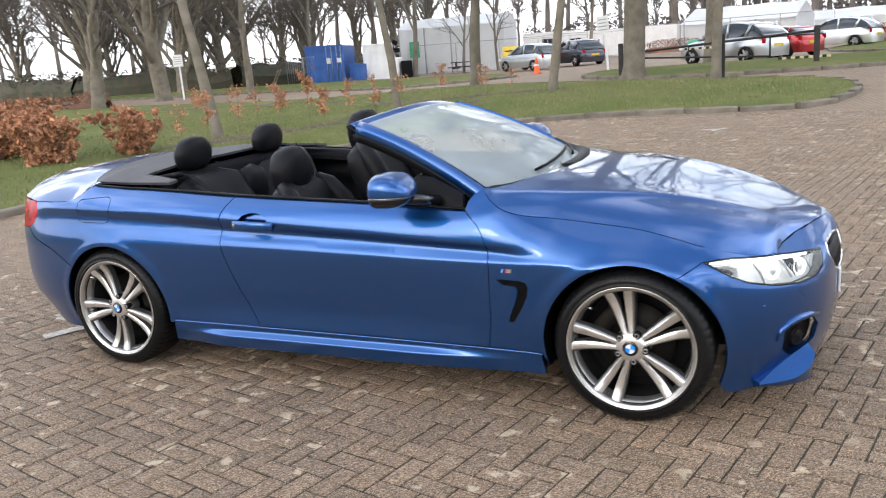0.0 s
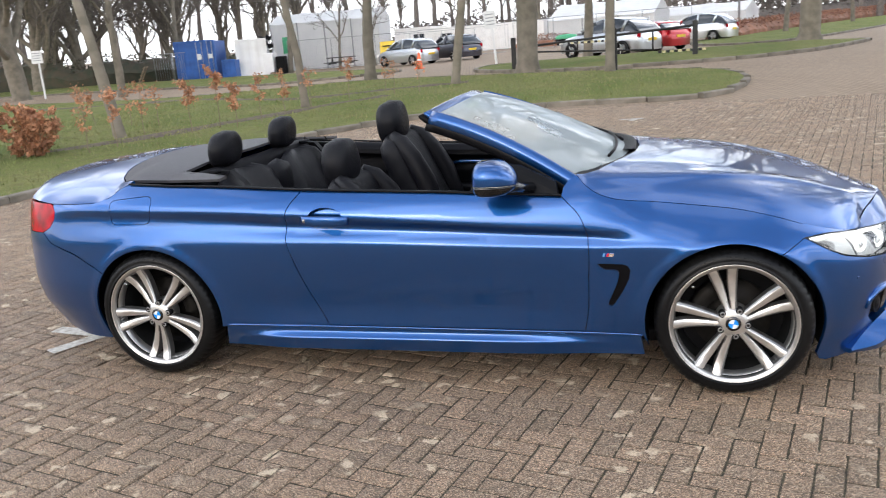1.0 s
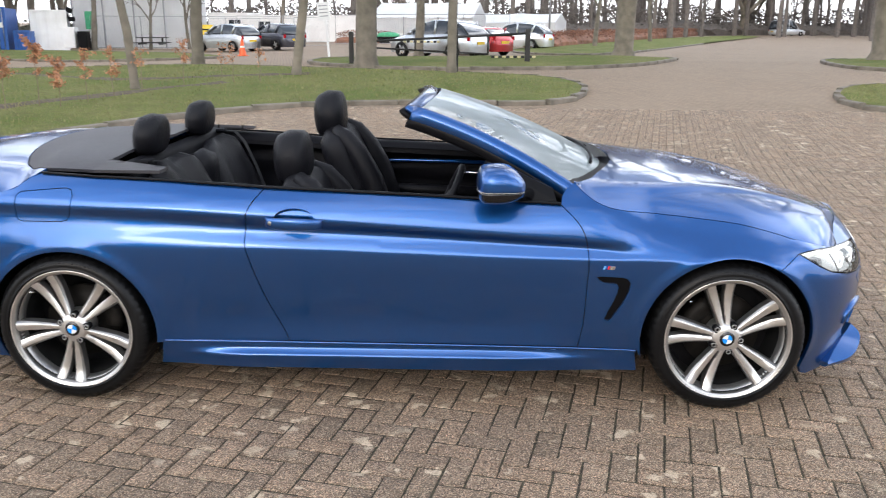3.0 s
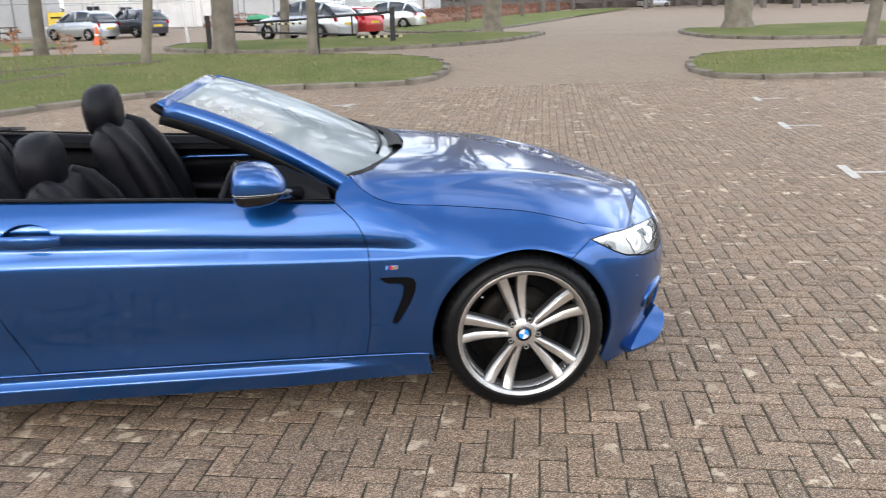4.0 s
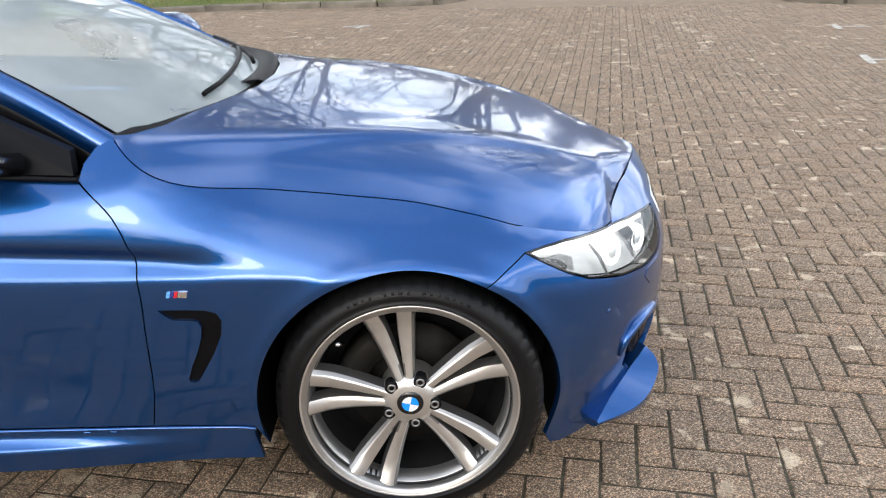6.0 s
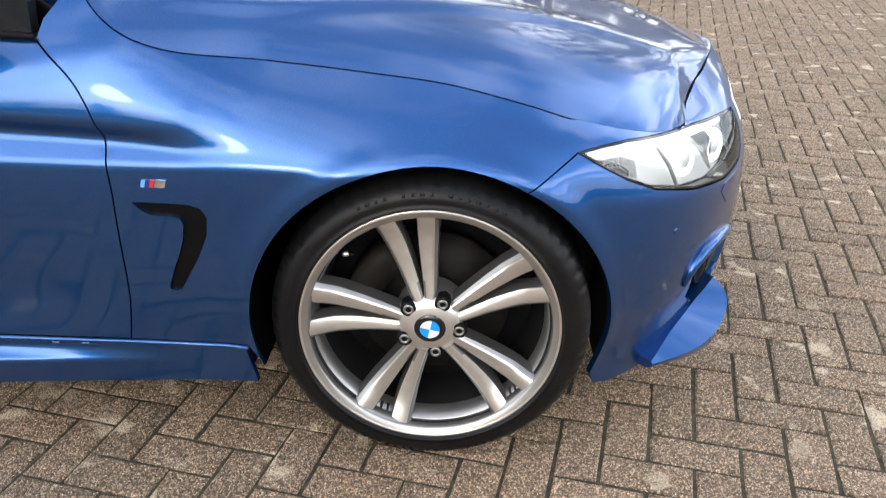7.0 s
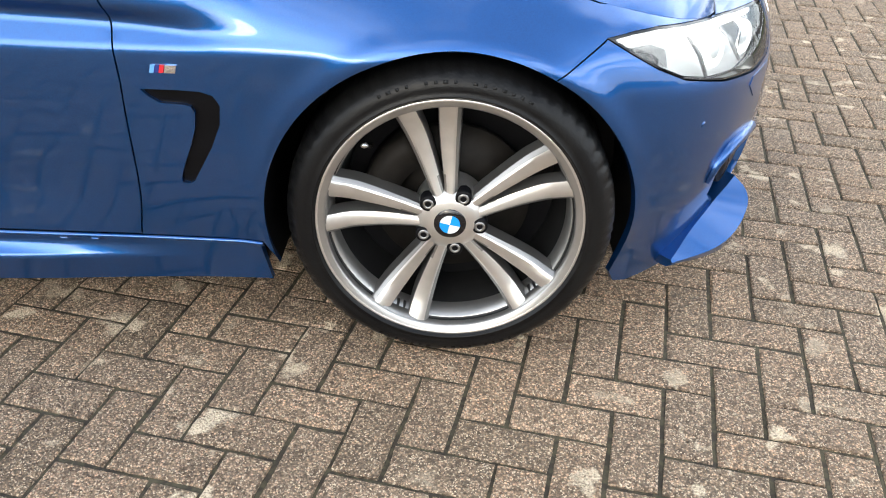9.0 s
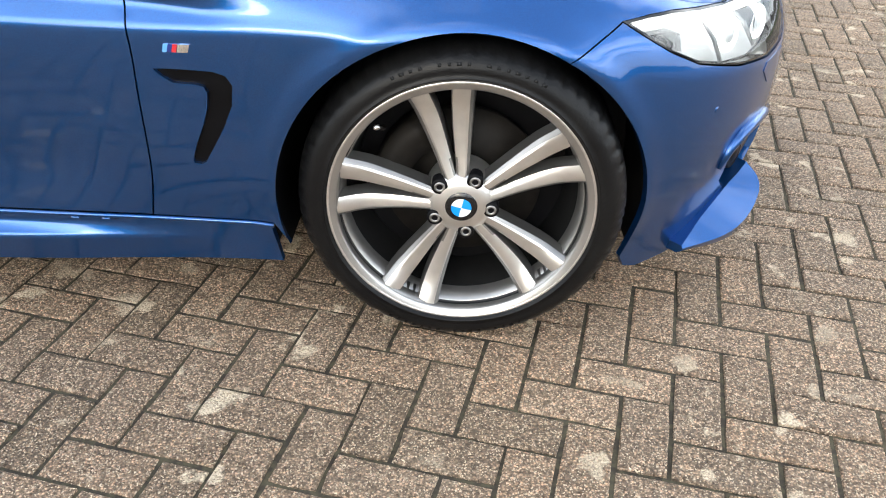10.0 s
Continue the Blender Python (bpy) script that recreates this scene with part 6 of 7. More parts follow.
# paler copy for distant woods and brushwood: haze put into the colour
FAR_TWIG = bark_material("hazed_far_twigs", (0.200, 0.172, 0.150), (0.140, 0.122, 0.108))


def tubes_mesh(segments):
    """Many tapered branches as one list mesh: (points, radii, sides)."""
    vs, fs = [], []
    for pts, rad, sides in segments:
        base = len(vs)
        side = None
        for i, p in enumerate(pts):
            d = pts[min(i + 1, len(pts) - 1)] - pts[max(i - 1, 0)]
            d = d / max(np.linalg.norm(d), 1e-9)
            if side is None:
                side = np.cross(d, (0.3, 0.9, 0.2))
            side = side - d * (side @ d)
            side /= max(np.linalg.norm(side), 1e-9)
            up = np.cross(d, side)
            for k in range(sides):
                a = TAU * k / sides
                vs.append(p + (side * math.cos(a) + up * math.sin(a)) * rad[i])
        for i in range(len(pts) - 1):
            for k in range(sides):
                fs.append((base + i * sides + k, base + i * sides + (k + 1) % sides, base + (i + 1) * sides + (k + 1) % sides, base + (i + 1) * sides + k))
    return vs, fs


def grow(rng, height, radius, lean, first, limbs, fine=1.0, spread=1.0, flare=1.35, thin=.006, stout=.5):
    """A bare tree: a trunk with limbs, branches, twigs. Returns trunk and crown segments."""
    trunk, crown = [], []

    def way(d, wob, up):
        d = d + rng.normal(0, wob, 3) + np.array([0, 0, up])
        return d / np.linalg.norm(d)

    def branch(p, d, length, r, level):
        n = {0: 12, 1: 7, 2: 5, 3: 4, 4: 3}[level]
        pts, rad = [p], [r * (flare if level == 0 else 1)]
        if level == 0:
            pts.append(p + d * .42)
            rad.append(r * 1.02)
            p, length = p + d * .42, length - .42
        for i in range(n):
            d = way(d, {0: .035, 1: .13, 2: .17, 3: .2, 4: .22}[level], {0: .02, 1: .09, 2: .06, 3: .03, 4: .02}[level])
            p = p + d * length / n
            pts.append(p)
            t = (i + 1) / n
            rad.append(r * (1 - .72 * t) if level else r * ((1 - .78 * t) if t > .12 else 1.0))
        sides = {0: 14, 1: 7, 2: 5, 3: 3, 4: 3}[level]
        (trunk if level < 2 else crown).append((pts, rad, sides))
        if level == 4:
            return
        count = [limbs, 6, 5, int(4 * fine)][level]
        for k in range(count):
            t = (first + (1 - first) * (k + rng.uniform(0, .8)) / count) if level == 0 else (.22 + .78 * (k + rng.uniform(0, 1)) / count)
            j = min(n - 1, int(t * n))
            q = pts[j] + (pts[j + 1] - pts[j]) * (t * n - j)
            a = rng.uniform(0, TAU) if level else k * 2.4 + rng.uniform(-.4, .4)
            ax = d if level else np.array([0, 0, 1.0])
            o1 = np.cross(ax, (0.31, 0.77, 0.55)); o1 /= np.linalg.norm(o1); o2 = np.cross(ax, o1)
            out = (o1 * math.cos(a) + o2 * math.sin(a)) * spread
            dd_ = ax * rng.uniform(.55, 1.0) + out * rng.uniform(.6, 1.0) + np.array([0, 0, .25])
            dd_ /= np.linalg.norm(dd_)
            branch(q, dd_, length * (rng.uniform(.38, .55) if level == 0 else rng.uniform(.42, .62)) * (1.15 - .5 * t if level == 0 else 1), max(rad[j] * (stout if level == 0 else stout + .05), thin), level + 1)

    d0 = np.array([lean[0], lean[1], 1.0]); d0 /= np.linalg.norm(d0)
    branch(np.array([0, 0, -.15]), d0, height, radius, 0)
    return trunk, crown


def tree(name, label, x, y, height, radius, seed, lean=(0, 0), first=.35, limbs=11, fine=1.0, spread=1.0, z=None, group="bare trees", flare=1.35, thin=.006, stout=.5):
    t = thing(name, label, "tree", pose(x, y, float(rise(x, y)) + (.12 if z is None else z)), group)
    tr, cr = grow(np.random.default_rng(seed), height, radius, lean, first, limbs, fine, spread, flare, thin, stout)
    from_lists("trunk", *tubes_mesh(tr), BARK, t)
    from_lists("crown", *tubes_mesh(cr), TWIG, t)
    return t


SLIM = "slim young bare tree with grey bark on the grass"
tree("tree", "thick bare tree with greenish-grey bark beside the kerb", -1.35, 19.6, 19, .29, 11, (.02, 0), .22, 17, 1.2, thin=.016, stout=.62)
tree("tree", SLIM, 1.15, 16.9, 13.5, .115, 12, (.015, .0), .28, 14, 1.2, thin=.013, stout=.6)
tree("tree", "slim bare tree leaning over the grass with scarred bark", -2.5, 15.5, 12.5, .105, 13, (.12, .0), .30, 13, thin=.013, stout=.6)
tree("tree", SLIM, -5.0, 12.2, 10.5, .085, 14, (-.06, 0), .30, 12, thin=.009)
tree("tree", "bare tree with grey bark among brown saplings", -7.3, 8.9, 9.5, .105, 15, (-.10, .0), .36, 12)
tree("tree", SLIM, -6.3, 20.0, 11, .17, 16, (.03, 0), .32, 12)
tree("tree", SLIM, -.45, 28.6, 11, .17, 17, (.03, 0), .35, 11)
tree("tree", "large bare tree with a broad flared trunk on the grass", 7.5, 28.9, 22, .36, 18, (.03, 0), .13, 22, 1.3, flare=1.5, thin=.020, stout=.6)
tree("tree", "large bare tree with a broad flared mossy trunk", 15.3, 24.2, 20, .45, 19, (.0, 0), .17, 20, flare=1.5, thin=.020, stout=.6)
tree("tree", SLIM, 14.9, 16.0, 12, .15, 20, (.12, 0), .28, 13, thin=.014, stout=.6)
near_far = tree("tree", "tall bare tree with many fine twigs", -26.3, 23.8, 11, .30, 21, (.05, 0), .16, 20, 1.3, z=.1, thin=.013)
big = tree("tree", "tall bare tree with a thick dark trunk", -29.3, 31.2, 15, .44, 22, (-.02, 0), .14, 22, 1.3, z=0, thin=.015)
tree("tree", SLIM, -21.3, 28.4, 11, .18, 23, (.0, 0), .28, 13, z=0)
mid_a = tree("tree", "bare tree beside the white marquee", -21.1, 45.8, 11, .17, 24, (.04, 0), .27, 9, .6, z=0, thin=.013)
TREE_COPIES = [(-18.2, 47.2, .6, 70, mid_a), (-16.2, 48.4, .6, 160, mid_a), (-35.5, 66, 1.3, 20, mid_a), (-30.2, 47.3, 1.1, 110, mid_a), (-44.5, 58, 1.0, 40, big), (-38, 47, .9, 120, big), (-40, 36, .8, 200, big), (-48, 44, .9, 300, big), (9.0, 47.5, .85, 33, mid_a), (15.3, 62, .9, 210, mid_a), (41, 122, 1.5, 90, big), (48, 140, 1.4, 10, big), (-34, 38, .75, 250, big), (-50, 32, .9, 15, big), (-13.5, 62, .9, 15, mid_a), (-9, 75, 1.1, 115, mid_a)]
TREE_COPIES += [(-33, 52, .9, 60, near_far), (-37, 57, 1.0, 130, near_far), (-42, 50, 1.0, 210, near_far), (-31, 62, 1.0, 300, near_far), (-46, 66, 1.1, 25, near_far), (-52, 54, 1.0, 95, near_far), (-39, 70, 1.2, 170, near_far), (-57, 45, 1.0, 240, near_far), (-26, 58, .9, 330, near_far), (-44, 42, .85, 280, near_far), (-60, 62, 1.2, 75, near_far), (-36, 42, .8, 185, near_far)]
for x, y, sc, rz, src in TREE_COPIES:
    c = copy_thing(src, pose(x, y, float(rise(x, y)) - .05, 0, 0, rz))
    c.scale = (sc, sc, sc)

# far woods: rows of bare trees that close the view, one loose mass
wv, wf = [], []
rw = np.random.default_rng(77)
kinds = []
for s in range(5):
    tr, cr = grow(np.random.default_rng(300 + s), 1.0, .020, (0, 0), .18, 9, .5, .8)
    kinds.append(tubes_mesh([(p, r_, 5 if k_ > 6 else 3) for p, r_, k_ in tr] + [(p, [max(q, .0022) for q in r_], 3) for p, r_, k_ in cr if len(p) > 4]))
spots = []
for k in range(110):
    t = (k / 109) ** .8
    ang = radians(-62 + 122 * t)
    dist = rw.uniform(88, 150)
    spots.append((2 + dist * math.sin(ang), -4 + dist * math.cos(ang), rw.uniform(10, 17)))
for k in range(150):
    spots.append((rw.uniform(-25, 130), rw.uniform(100, 190), rw.uniform(12, 19)))
for x, y, hgt in spots:
    v, f = kinds[rw.integers(5)]
    a = rw.uniform(0, TAU)
    va = np.array(v) * hgt
    va = np.column_stack([va[:, 0] * math.cos(a) - va[:, 1] * math.sin(a) + x, va[:, 0] * math.sin(a) + va[:, 1] * math.cos(a) + y, va[:, 2] + float(rise(x, y)) - .3])
    base = len(wv)
    wv += va.tolist()
    wf += [tuple(i + base for i in q) for q in f]
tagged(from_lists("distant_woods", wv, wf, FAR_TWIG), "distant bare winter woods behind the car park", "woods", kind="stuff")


# unseen woods added behind the walk, to darken the low sky that the flank reflects
for k in range(16):
    c = copy_thing(big if k % 3 else near_far, pose(rw.uniform(-55, 65), rw.uniform(-62, -36), -.1, 0, 0, rw.uniform(0, 360)))
    sc = rw.uniform(.6, .95)
    c.scale = (sc, sc, sc)

# ---- brown-leaved saplings, bushes and hedges ----
LEAF = material("dry_beech_leaves", (0.50, 0.25, 0.13), 0.75, noise_scale=3, color2=(0.30, 0.135, 0.07), per_island=0.35)
STEM = material("sapling_stem", (0.22, 0.17, 0.11), 0.8, noise_scale=10, vary=0.3)


def leaf_cloud(rng, centres, size=(.022, .04)):
    vs, fs = [], []
    for c in centres:
        u = rng.normal(0, 1, 3); u /= np.linalg.norm(u)
        w = np.cross(u, rng.normal(0, 1, 3)); w /= np.linalg.norm(w)
        n = np.cross(u, w)
        s_ = rng.uniform(*size)
        k = len(vs)
        vs += [c - u * s_, c + w * s_ * .55 + n * s_ * .15, c + u * s_, c - w * s_ * .55 + n * s_ * .15]
        fs += [(k, k + 1, k + 2), (k, k + 2, k + 3)]
    return vs, fs


def sapling(x, y, height, seed, leaves=170, low=.45, wide=.16, name="sapling"):
    rng = np.random.default_rng(seed)
    z = float(rise(x, y)) + .13
    t = thing(name, "slender sapling with dry brown beech leaves in the grass" if name == "sapling" else "bushy beech shrub with dense dry brown leaves", "sapling" if name == "sapling" else "shrub", pose(x, y, z), "brown beech saplings")
    segs, cen = [], []
    stems = 1 if name == "sapling" else 7
    for s in range(stems):
        o = rng.normal(0, .085 if stems > 1 else .01, 2)
        tip = np.array([o[0] * 4, o[1] * 4, height * rng.uniform(.85, 1.0)])
        pts = [np.array([o[0], o[1], -.05]) * (1 - q) + tip * q + np.append(rng.normal(0, .012, 2), 0) for q in np.linspace(0, 1, 6)]
        segs.append((pts, list(np.linspace(.009, .003, 6)), 5))
        for b in range(9 if stems == 1 else 12):
            q = rng.uniform(low, .97)
            p0 = pts[0] * (1 - q) + pts[-1] * q
            a = rng.uniform(0, TAU)
            reach = wide * rng.uniform(.4, 1.1)
            p1 = p0 + np.array([math.cos(a) * reach, math.sin(a) * reach, rng.uniform(.02, .16)])
            segs.append(([p0, (p0 + p1) / 2 + np.array([0, 0, .015]), p1], [.004, .003, .002], 3))
            for _ in range(max(4, int(1.5 * leaves) // (stems * 10))):
                cen.append(p0 + (p1 - p0) * rng.uniform(.2, 1.1) + rng.normal(0, .03, 3))
    from_lists("stem", *tubes_mesh(segs), STEM, t)
    from_lists("leaves", *leaf_cloud(rng, cen, (.022, .04) if stems == 1 else (.028, .05)), LEAF, t, flat=True)
    return t


for k, (x, y, hgt, lv) in enumerate(((-6.6, 7.1, .75, 90), (-6.5, 7.7, 1.15, 170), (-6.9, 9.1, .95, 80), (-5.9, 9.1, 1.1, 260), (-5.6, 9.6, 1.15, 260), (-5.2, 9.5, 1.0, 200), (-5.1, 10.3, .95, 110), (-5.0, 11.1, .95, 120), (-4.8, 12.0, .9, 60), (-4.3, 13.0, 1.05, 150), (-7.6, 10.6, .9, 60), (-10.8, 12.4, .9, 70), (-9.6, 11.2, .95, 90), (-8.4, 10.8, .85, 80), (-3.4, 13.6, .9, 40), (-2.9, 13.9, .85, 40), (-4.0, 14.6, .9, 40), (-11.8, 13.5, .9, 60))):
    sapling(x, y, hgt, 500 + k, lv)
for k, (x, y, hgt, wd) in enumerate(((-7.55, 7.1, .80, .23), (-8.5, 6.0, .78, .32), (-9.2, 6.4, .82, .36), (-10.6, 6.6, 1.0, .42), (-12.2, 8.6, 1.0, .42))):
    sapling(x, y, hgt, 600 + k, 3200, .10, wd, "beech_shrub")


def hedge(name, label, line, height, width, per_metre, seed, size=(.05, .10), mat=None, heart=.92):
    rng = np.random.default_rng(seed)
    cen = []
    for (x0, y0), (x1, y1) in zip(line, line[1:]):
        ln__ = math.hypot(x1 - x0, y1 - y0)
        for _ in range(int(ln__ * per_metre)):
            t, a = rng.uniform(), rng.uniform(-1, 1)
            x, y = x0 + (x1 - x0) * t, y0 + (y1 - y0) * t
            lump = .78 + .25 * noise.noise((x * .45, y * .45, 1.0)) + .12 * noise.noise((x * 1.9, y * 1.9, 4.0))
            up = rng.uniform(.02, 1) ** .7 * height * lump
            cen.append(np.array([x + a * width * .5 * (y1 - y0) / ln__ * lump, y - a * width * .5 * (x1 - x0) / ln__ * lump + rng.normal(0, .05), float(rise(x, y)) + up]))
    vs, fs = leaf_cloud(rng, cen, size)
    # a dense twiggy heart under the leaves
    for (x0, y0), (x1, y1) in zip(line, line[1:]):
        ln__ = math.hypot(x1 - x0, y1 - y0)
        n, prev = max(2, int(ln__ / (width * .35))), None
        for i in range(n + 1):
            x, y = x0 + (x1 - x0) * i / n, y0 + (y1 - y0) * i / n
            lump = .70 + .25 * noise.noise((x * .45, y * .45, 1.0)) + rng.uniform(-.06, .06)
            row = []
            for u, h_ in ((-.40, 0), (-.42, .5), (-.28, .88), (0, 1), (.28, .88), (.42, .5), (.40, 0)):
                row.append(len(vs))
                vs.append(np.array([x + u * width * (y1 - y0) / ln__ + rng.normal(0, width * .03), y - u * width * (x1 - x0) / ln__ + rng.normal(0, width * .03), float(rise(x, y)) - .05 + h_ * height * heart * lump * rng.uniform(.9, 1.05)]))
            if prev:
                fs += [(prev[k], prev[k + 1], row[k + 1], row[k]) for k in range(6)]
            prev = row
    tagged(from_lists(name, vs, fs, mat or LEAF, flat=True), label, "hedge", kind="stuff")


HEDGE_LEAF = material("brown_hedge_leaves", (0.27, 0.125, 0.075), 0.8, noise_scale=1.2, color2=(0.17, 0.085, 0.055), per_island=0.35)
hedge("beech_hedge", "long brown beech hedge beside the car park", [(5.2, 44.6), (7.9, 52), (12.2, 63), (18.5, 80), (30, 110), (46, 150)], 1.25, 1.5, 200, 71, (.05, .10), HEDGE_LEAF)
hedge("beech_hedge", "low brown beech hedge behind the bank", [(-42, 24), (-33, 24.5), (-27.5, 25.5)], 1.0, 1.0, 420, 72, (.035, .07), HEDGE_LEAF, .62)
DARK_LEAF = material("dark_evergreen", (0.05, 0.06, 0.035), 0.8, noise_scale=2, color2=(0.09, 0.07, 0.045), per_island=0.3)
hedge("dark_hedge", "dark tall hedge along the far boundary", [(-75, 42), (-60, 40), (-45, 40), (-33, 42.5), (-29.5, 47), (-24, 55)], 2.6, 2.2, 130, 73, (.07, .15), DARK_LEAF)
hedge("dark_hedge", "dark clipped hedge across the far car park", [(66, 118), (120, 116)], 3.0, 2.0, 90, 74, (.12, .25), DARK_LEAF)
# added out of view: gives the flank a dark horizon to reflect
hedge("dark_hedge", "unseen dark evergreen hedge added behind the camera's walk", [(-60, -17), (-20, -18.5), (20, -18.5), (60, -16)], 2.4, 1.8, 170, 76, (.14, .28), DARK_LEAF)
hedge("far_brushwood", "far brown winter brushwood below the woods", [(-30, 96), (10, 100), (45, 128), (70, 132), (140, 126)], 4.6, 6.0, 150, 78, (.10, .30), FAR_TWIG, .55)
hedge("low_shrubs", "low reddish shrubs in front of the white tents", [(-9.0, 62), (-4.5, 60)], 1.0, .9, 260, 75, (.04, .08), HEDGE_LEAF, .6)

# ---- marquees, cabins, containers ----
CANVAS = material("white_canvas", (0.90, 0.90, 0.89), 0.5, noise_scale=1.5, color2=(0.84, 0.84, 0.84))
CABIN = material("white_cabin_panel", (0.88, 0.87, 0.85), 0.5, noise_scale=1.5, color2=(0.80, 0.78, 0.75))
BLUE_STEEL = material("blue_container_steel", (0.03, 0.12, 0.42), 0.5, noise_scale=2.5, color2=(0.025, 0.09, 0.30), bump=0.1, bump_scale=20)
GREEN = material("green_sheet", (0.06, 0.36, 0.17), 0.6, noise_scale=4, vary=0.25)
DARKGLASS = material("dark_window", (0.02, 0.025, 0.03), 0.08, coat=0.5)
GALV = material("galvanised_steel", (0.42, 0.43, 0.44), 0.45, 0.7, noise_scale=12, vary=0.3)
YELLOW = material("yellow_plastic", (0.75, 0.52, 0.02), 0.45, noise_scale=8, vary=0.15)
ORANGE = material("orange_plastic", (0.80, 0.13, 0.03), 0.5, noise_scale=8, vary=0.15)


def marquee(x0, y0, x1, y1, depth, wall, ridge, bays, label):
    """A framed tent: canvas walls in bays, a pitched roof, frame posts."""
    t = thing("marquee", label, "tent", pose(x0, y0, float(rise(x0, y0)), 0, 0, math.degrees(math.atan2(y1 - y0, x1 - x0))), "white marquees")
    L = math.hypot(x1 - x0, y1 - y0)
    for k in range(bays):
        a, b = L * k / bays, L * (k + 1) / bays
        for yy in (0, depth):
            bm = bmesh.new()
            cols = []
            for i in range(9):
                u = a + .05 + (b - a - .1) * i / 8
                sag = .05 * math.sin(i / 8 * math.pi * 2 + k)
                cols.append([bm.verts.new((u, yy + sag * (.3 + j / 4), wall * j / 4)) for j in range(5)])
            for c0, c1 in zip(cols, cols[1:]):
                for j in range(4):
                    bm.faces.new((c0[j], c1[j], c1[j + 1], c0[j + 1]))
            bmesh.ops.solidify(bm, geom=bm.faces[:], thickness=.02)
            part("wall_panel", bm, CANVAS, t, flat=True)
        boxed("frame_post", (a, -.03, wall / 2), (.08, .08, wall), GALV, t)
        bm = bmesh.new()
        rows = []
        for i in range(7):
            u = a + (b - a) * i / 6
            dip = -.08 * math.sin(math.pi * i / 6)
            rows.append([bm.verts.new((u, -.12 + (depth + .24) * j / 6, wall + (ridge - wall) * (1 - abs(j / 3 - 1)) + dip)) for j in range(7)])
        for r0, r1 in zip(rows, rows[1:]):
            for j in range(6):
                bm.faces.new((r0[j], r1[j], r1[j + 1], r0[j + 1]))
        bmesh.ops.solidify(bm, geom=bm.faces[:], thickness=.02)
        part("roof_panel", bm, CANVAS, t, flat=True)
    for u in (0.02, L - .02):
        bm = bmesh.new()
        f = bm.faces.new([bm.verts.new(q) for q in ((u, 0, 0), (u, depth, 0), (u, depth, wall), (u, depth / 2, ridge), (u, 0, wall))])
        bmesh.ops.solidify(bm, geom=[f], thickness=.02)
        part("gable", bm, CANVAS, t, flat=True)
    return t


m1 = marquee(-24.0, 49.5, -16.4, 50.4, 4, 3.2, 3.9, 4, "large white canvas marquee with a pitched roof")
boxed("banner", (1.15, -.12, 1.75), (.72, .03, 1.1), GREEN, m1, "green banner")
marquee(-6.5, 62, 1.6, 61, 9, 1.9, 3.1, 3, "white canvas marquee behind parked cars")
marquee(1.8, 75, 9, 73, 6, 1.6, 2.4, 2, "distant white canvas marquee beyond the hedge")


def cabin(x, y, L, D, H, rz, windows, label, mat=CABIN):
    t = thing("site_cabin", label, "cabin", pose(x, y, float(rise(x, y)), 0, 0, rz), "site cabins")
    boxed("body", (L / 2, D / 2, H / 2), (L, D, H), mat, t, bevel=.03)
    boxed("roof_edge", (L / 2, D / 2, H + .04), (L + .1, D + .1, .08), mat, t, bevel=.01)
    for u in windows:
        w = boxed("window", (u, -.005, H * .62), (1.0, .05, .8), DARKGLASS, t)
        for a, b, c_, d in ((0, .42, 1.06, .06), (0, -.42, 1.06, .06), (-.52, 0, .06, .9), (.52, 0, .06, .9), (0, 0, .04, .8)):
            boxed("window_frame", (u + a, -.03, H * .62 + b), (c_, .05, d), WHITE_PLASTIC, w)
    return t


cabin(-21.1, 68, 3.4, 6, 2.4, 0, (2.3,), "white site cabin with a small dark window")
cabin(-17.5, 67, 10.0, 3, 2.2, 0, (1.5,), "long white site cabin with a small window")


def container(x, y, L, D, H, rz, mat, label, doors=True):
    """A corrugated shipping container, doors on its front."""
    t = thing("shipping_container", label, "container", pose(x, y, float(rise(x, y)), 0, 0, rz), "site containers")
    bm = bmesh.new()
    n = int(L / .14)
    cols = []
    for i in range(n + 1):
        u = .08 + (L - .16) * i / n
        off = .018 if i % 4 in (0, 1) else -.018
        cols.append((bm.verts.new((u, .03 + off, .14)), bm.verts.new((u, .03 + off, H - .1))))
    for a, b in zip(cols, cols[1:]):
        bm.faces.new((a[0], b[0], b[1], a[1]))
    part("corrugated_side", bm, mat, t, flat=True)
    boxed("box_body", (L / 2, D / 2 + .05, H / 2), (L - .06, D - .06, H - .08), mat, t)
    for u in (.05, L - .05):
        boxed("corner_post", (u, .03, H / 2), (.12, .12, H), mat, t)
    for zz in (.07, H - .05):
        boxed("rail", (L / 2, .03, zz), (L, .11, .12), mat, t)
    if doors:
        for u in (L * .55, L * .68, L * .82, L * .93):
            bm = bmesh.new()
            tube(bm, [(u, -.03, .1), (u, -.03, H - .08)], .022, 8)
            part("lock_bar", bm, GALV, t)
        boxed("notice", (L * .60, -.045, H * .60), (.26, .02, .34), WHITE_PLASTIC, t)
        boxed("notice", (L * .88, -.045, H * .60), (.26, .02, .28), WHITE_PLASTIC, t)
    return t


container(-26.75, 41.6, 2.44, 5.2, 2.42, 22, BLUE_STEEL, "blue steel shipping container with white notices")
container(-24.35, 42.9, .85, 1.6, 1.15, 12, BLUE_STEEL, "low blue steel store beside the container", False)
container(-23.9, 44.0, 1.95, 3.2, 2.3, 24, CABIN, "white steel store container with double doors", False)
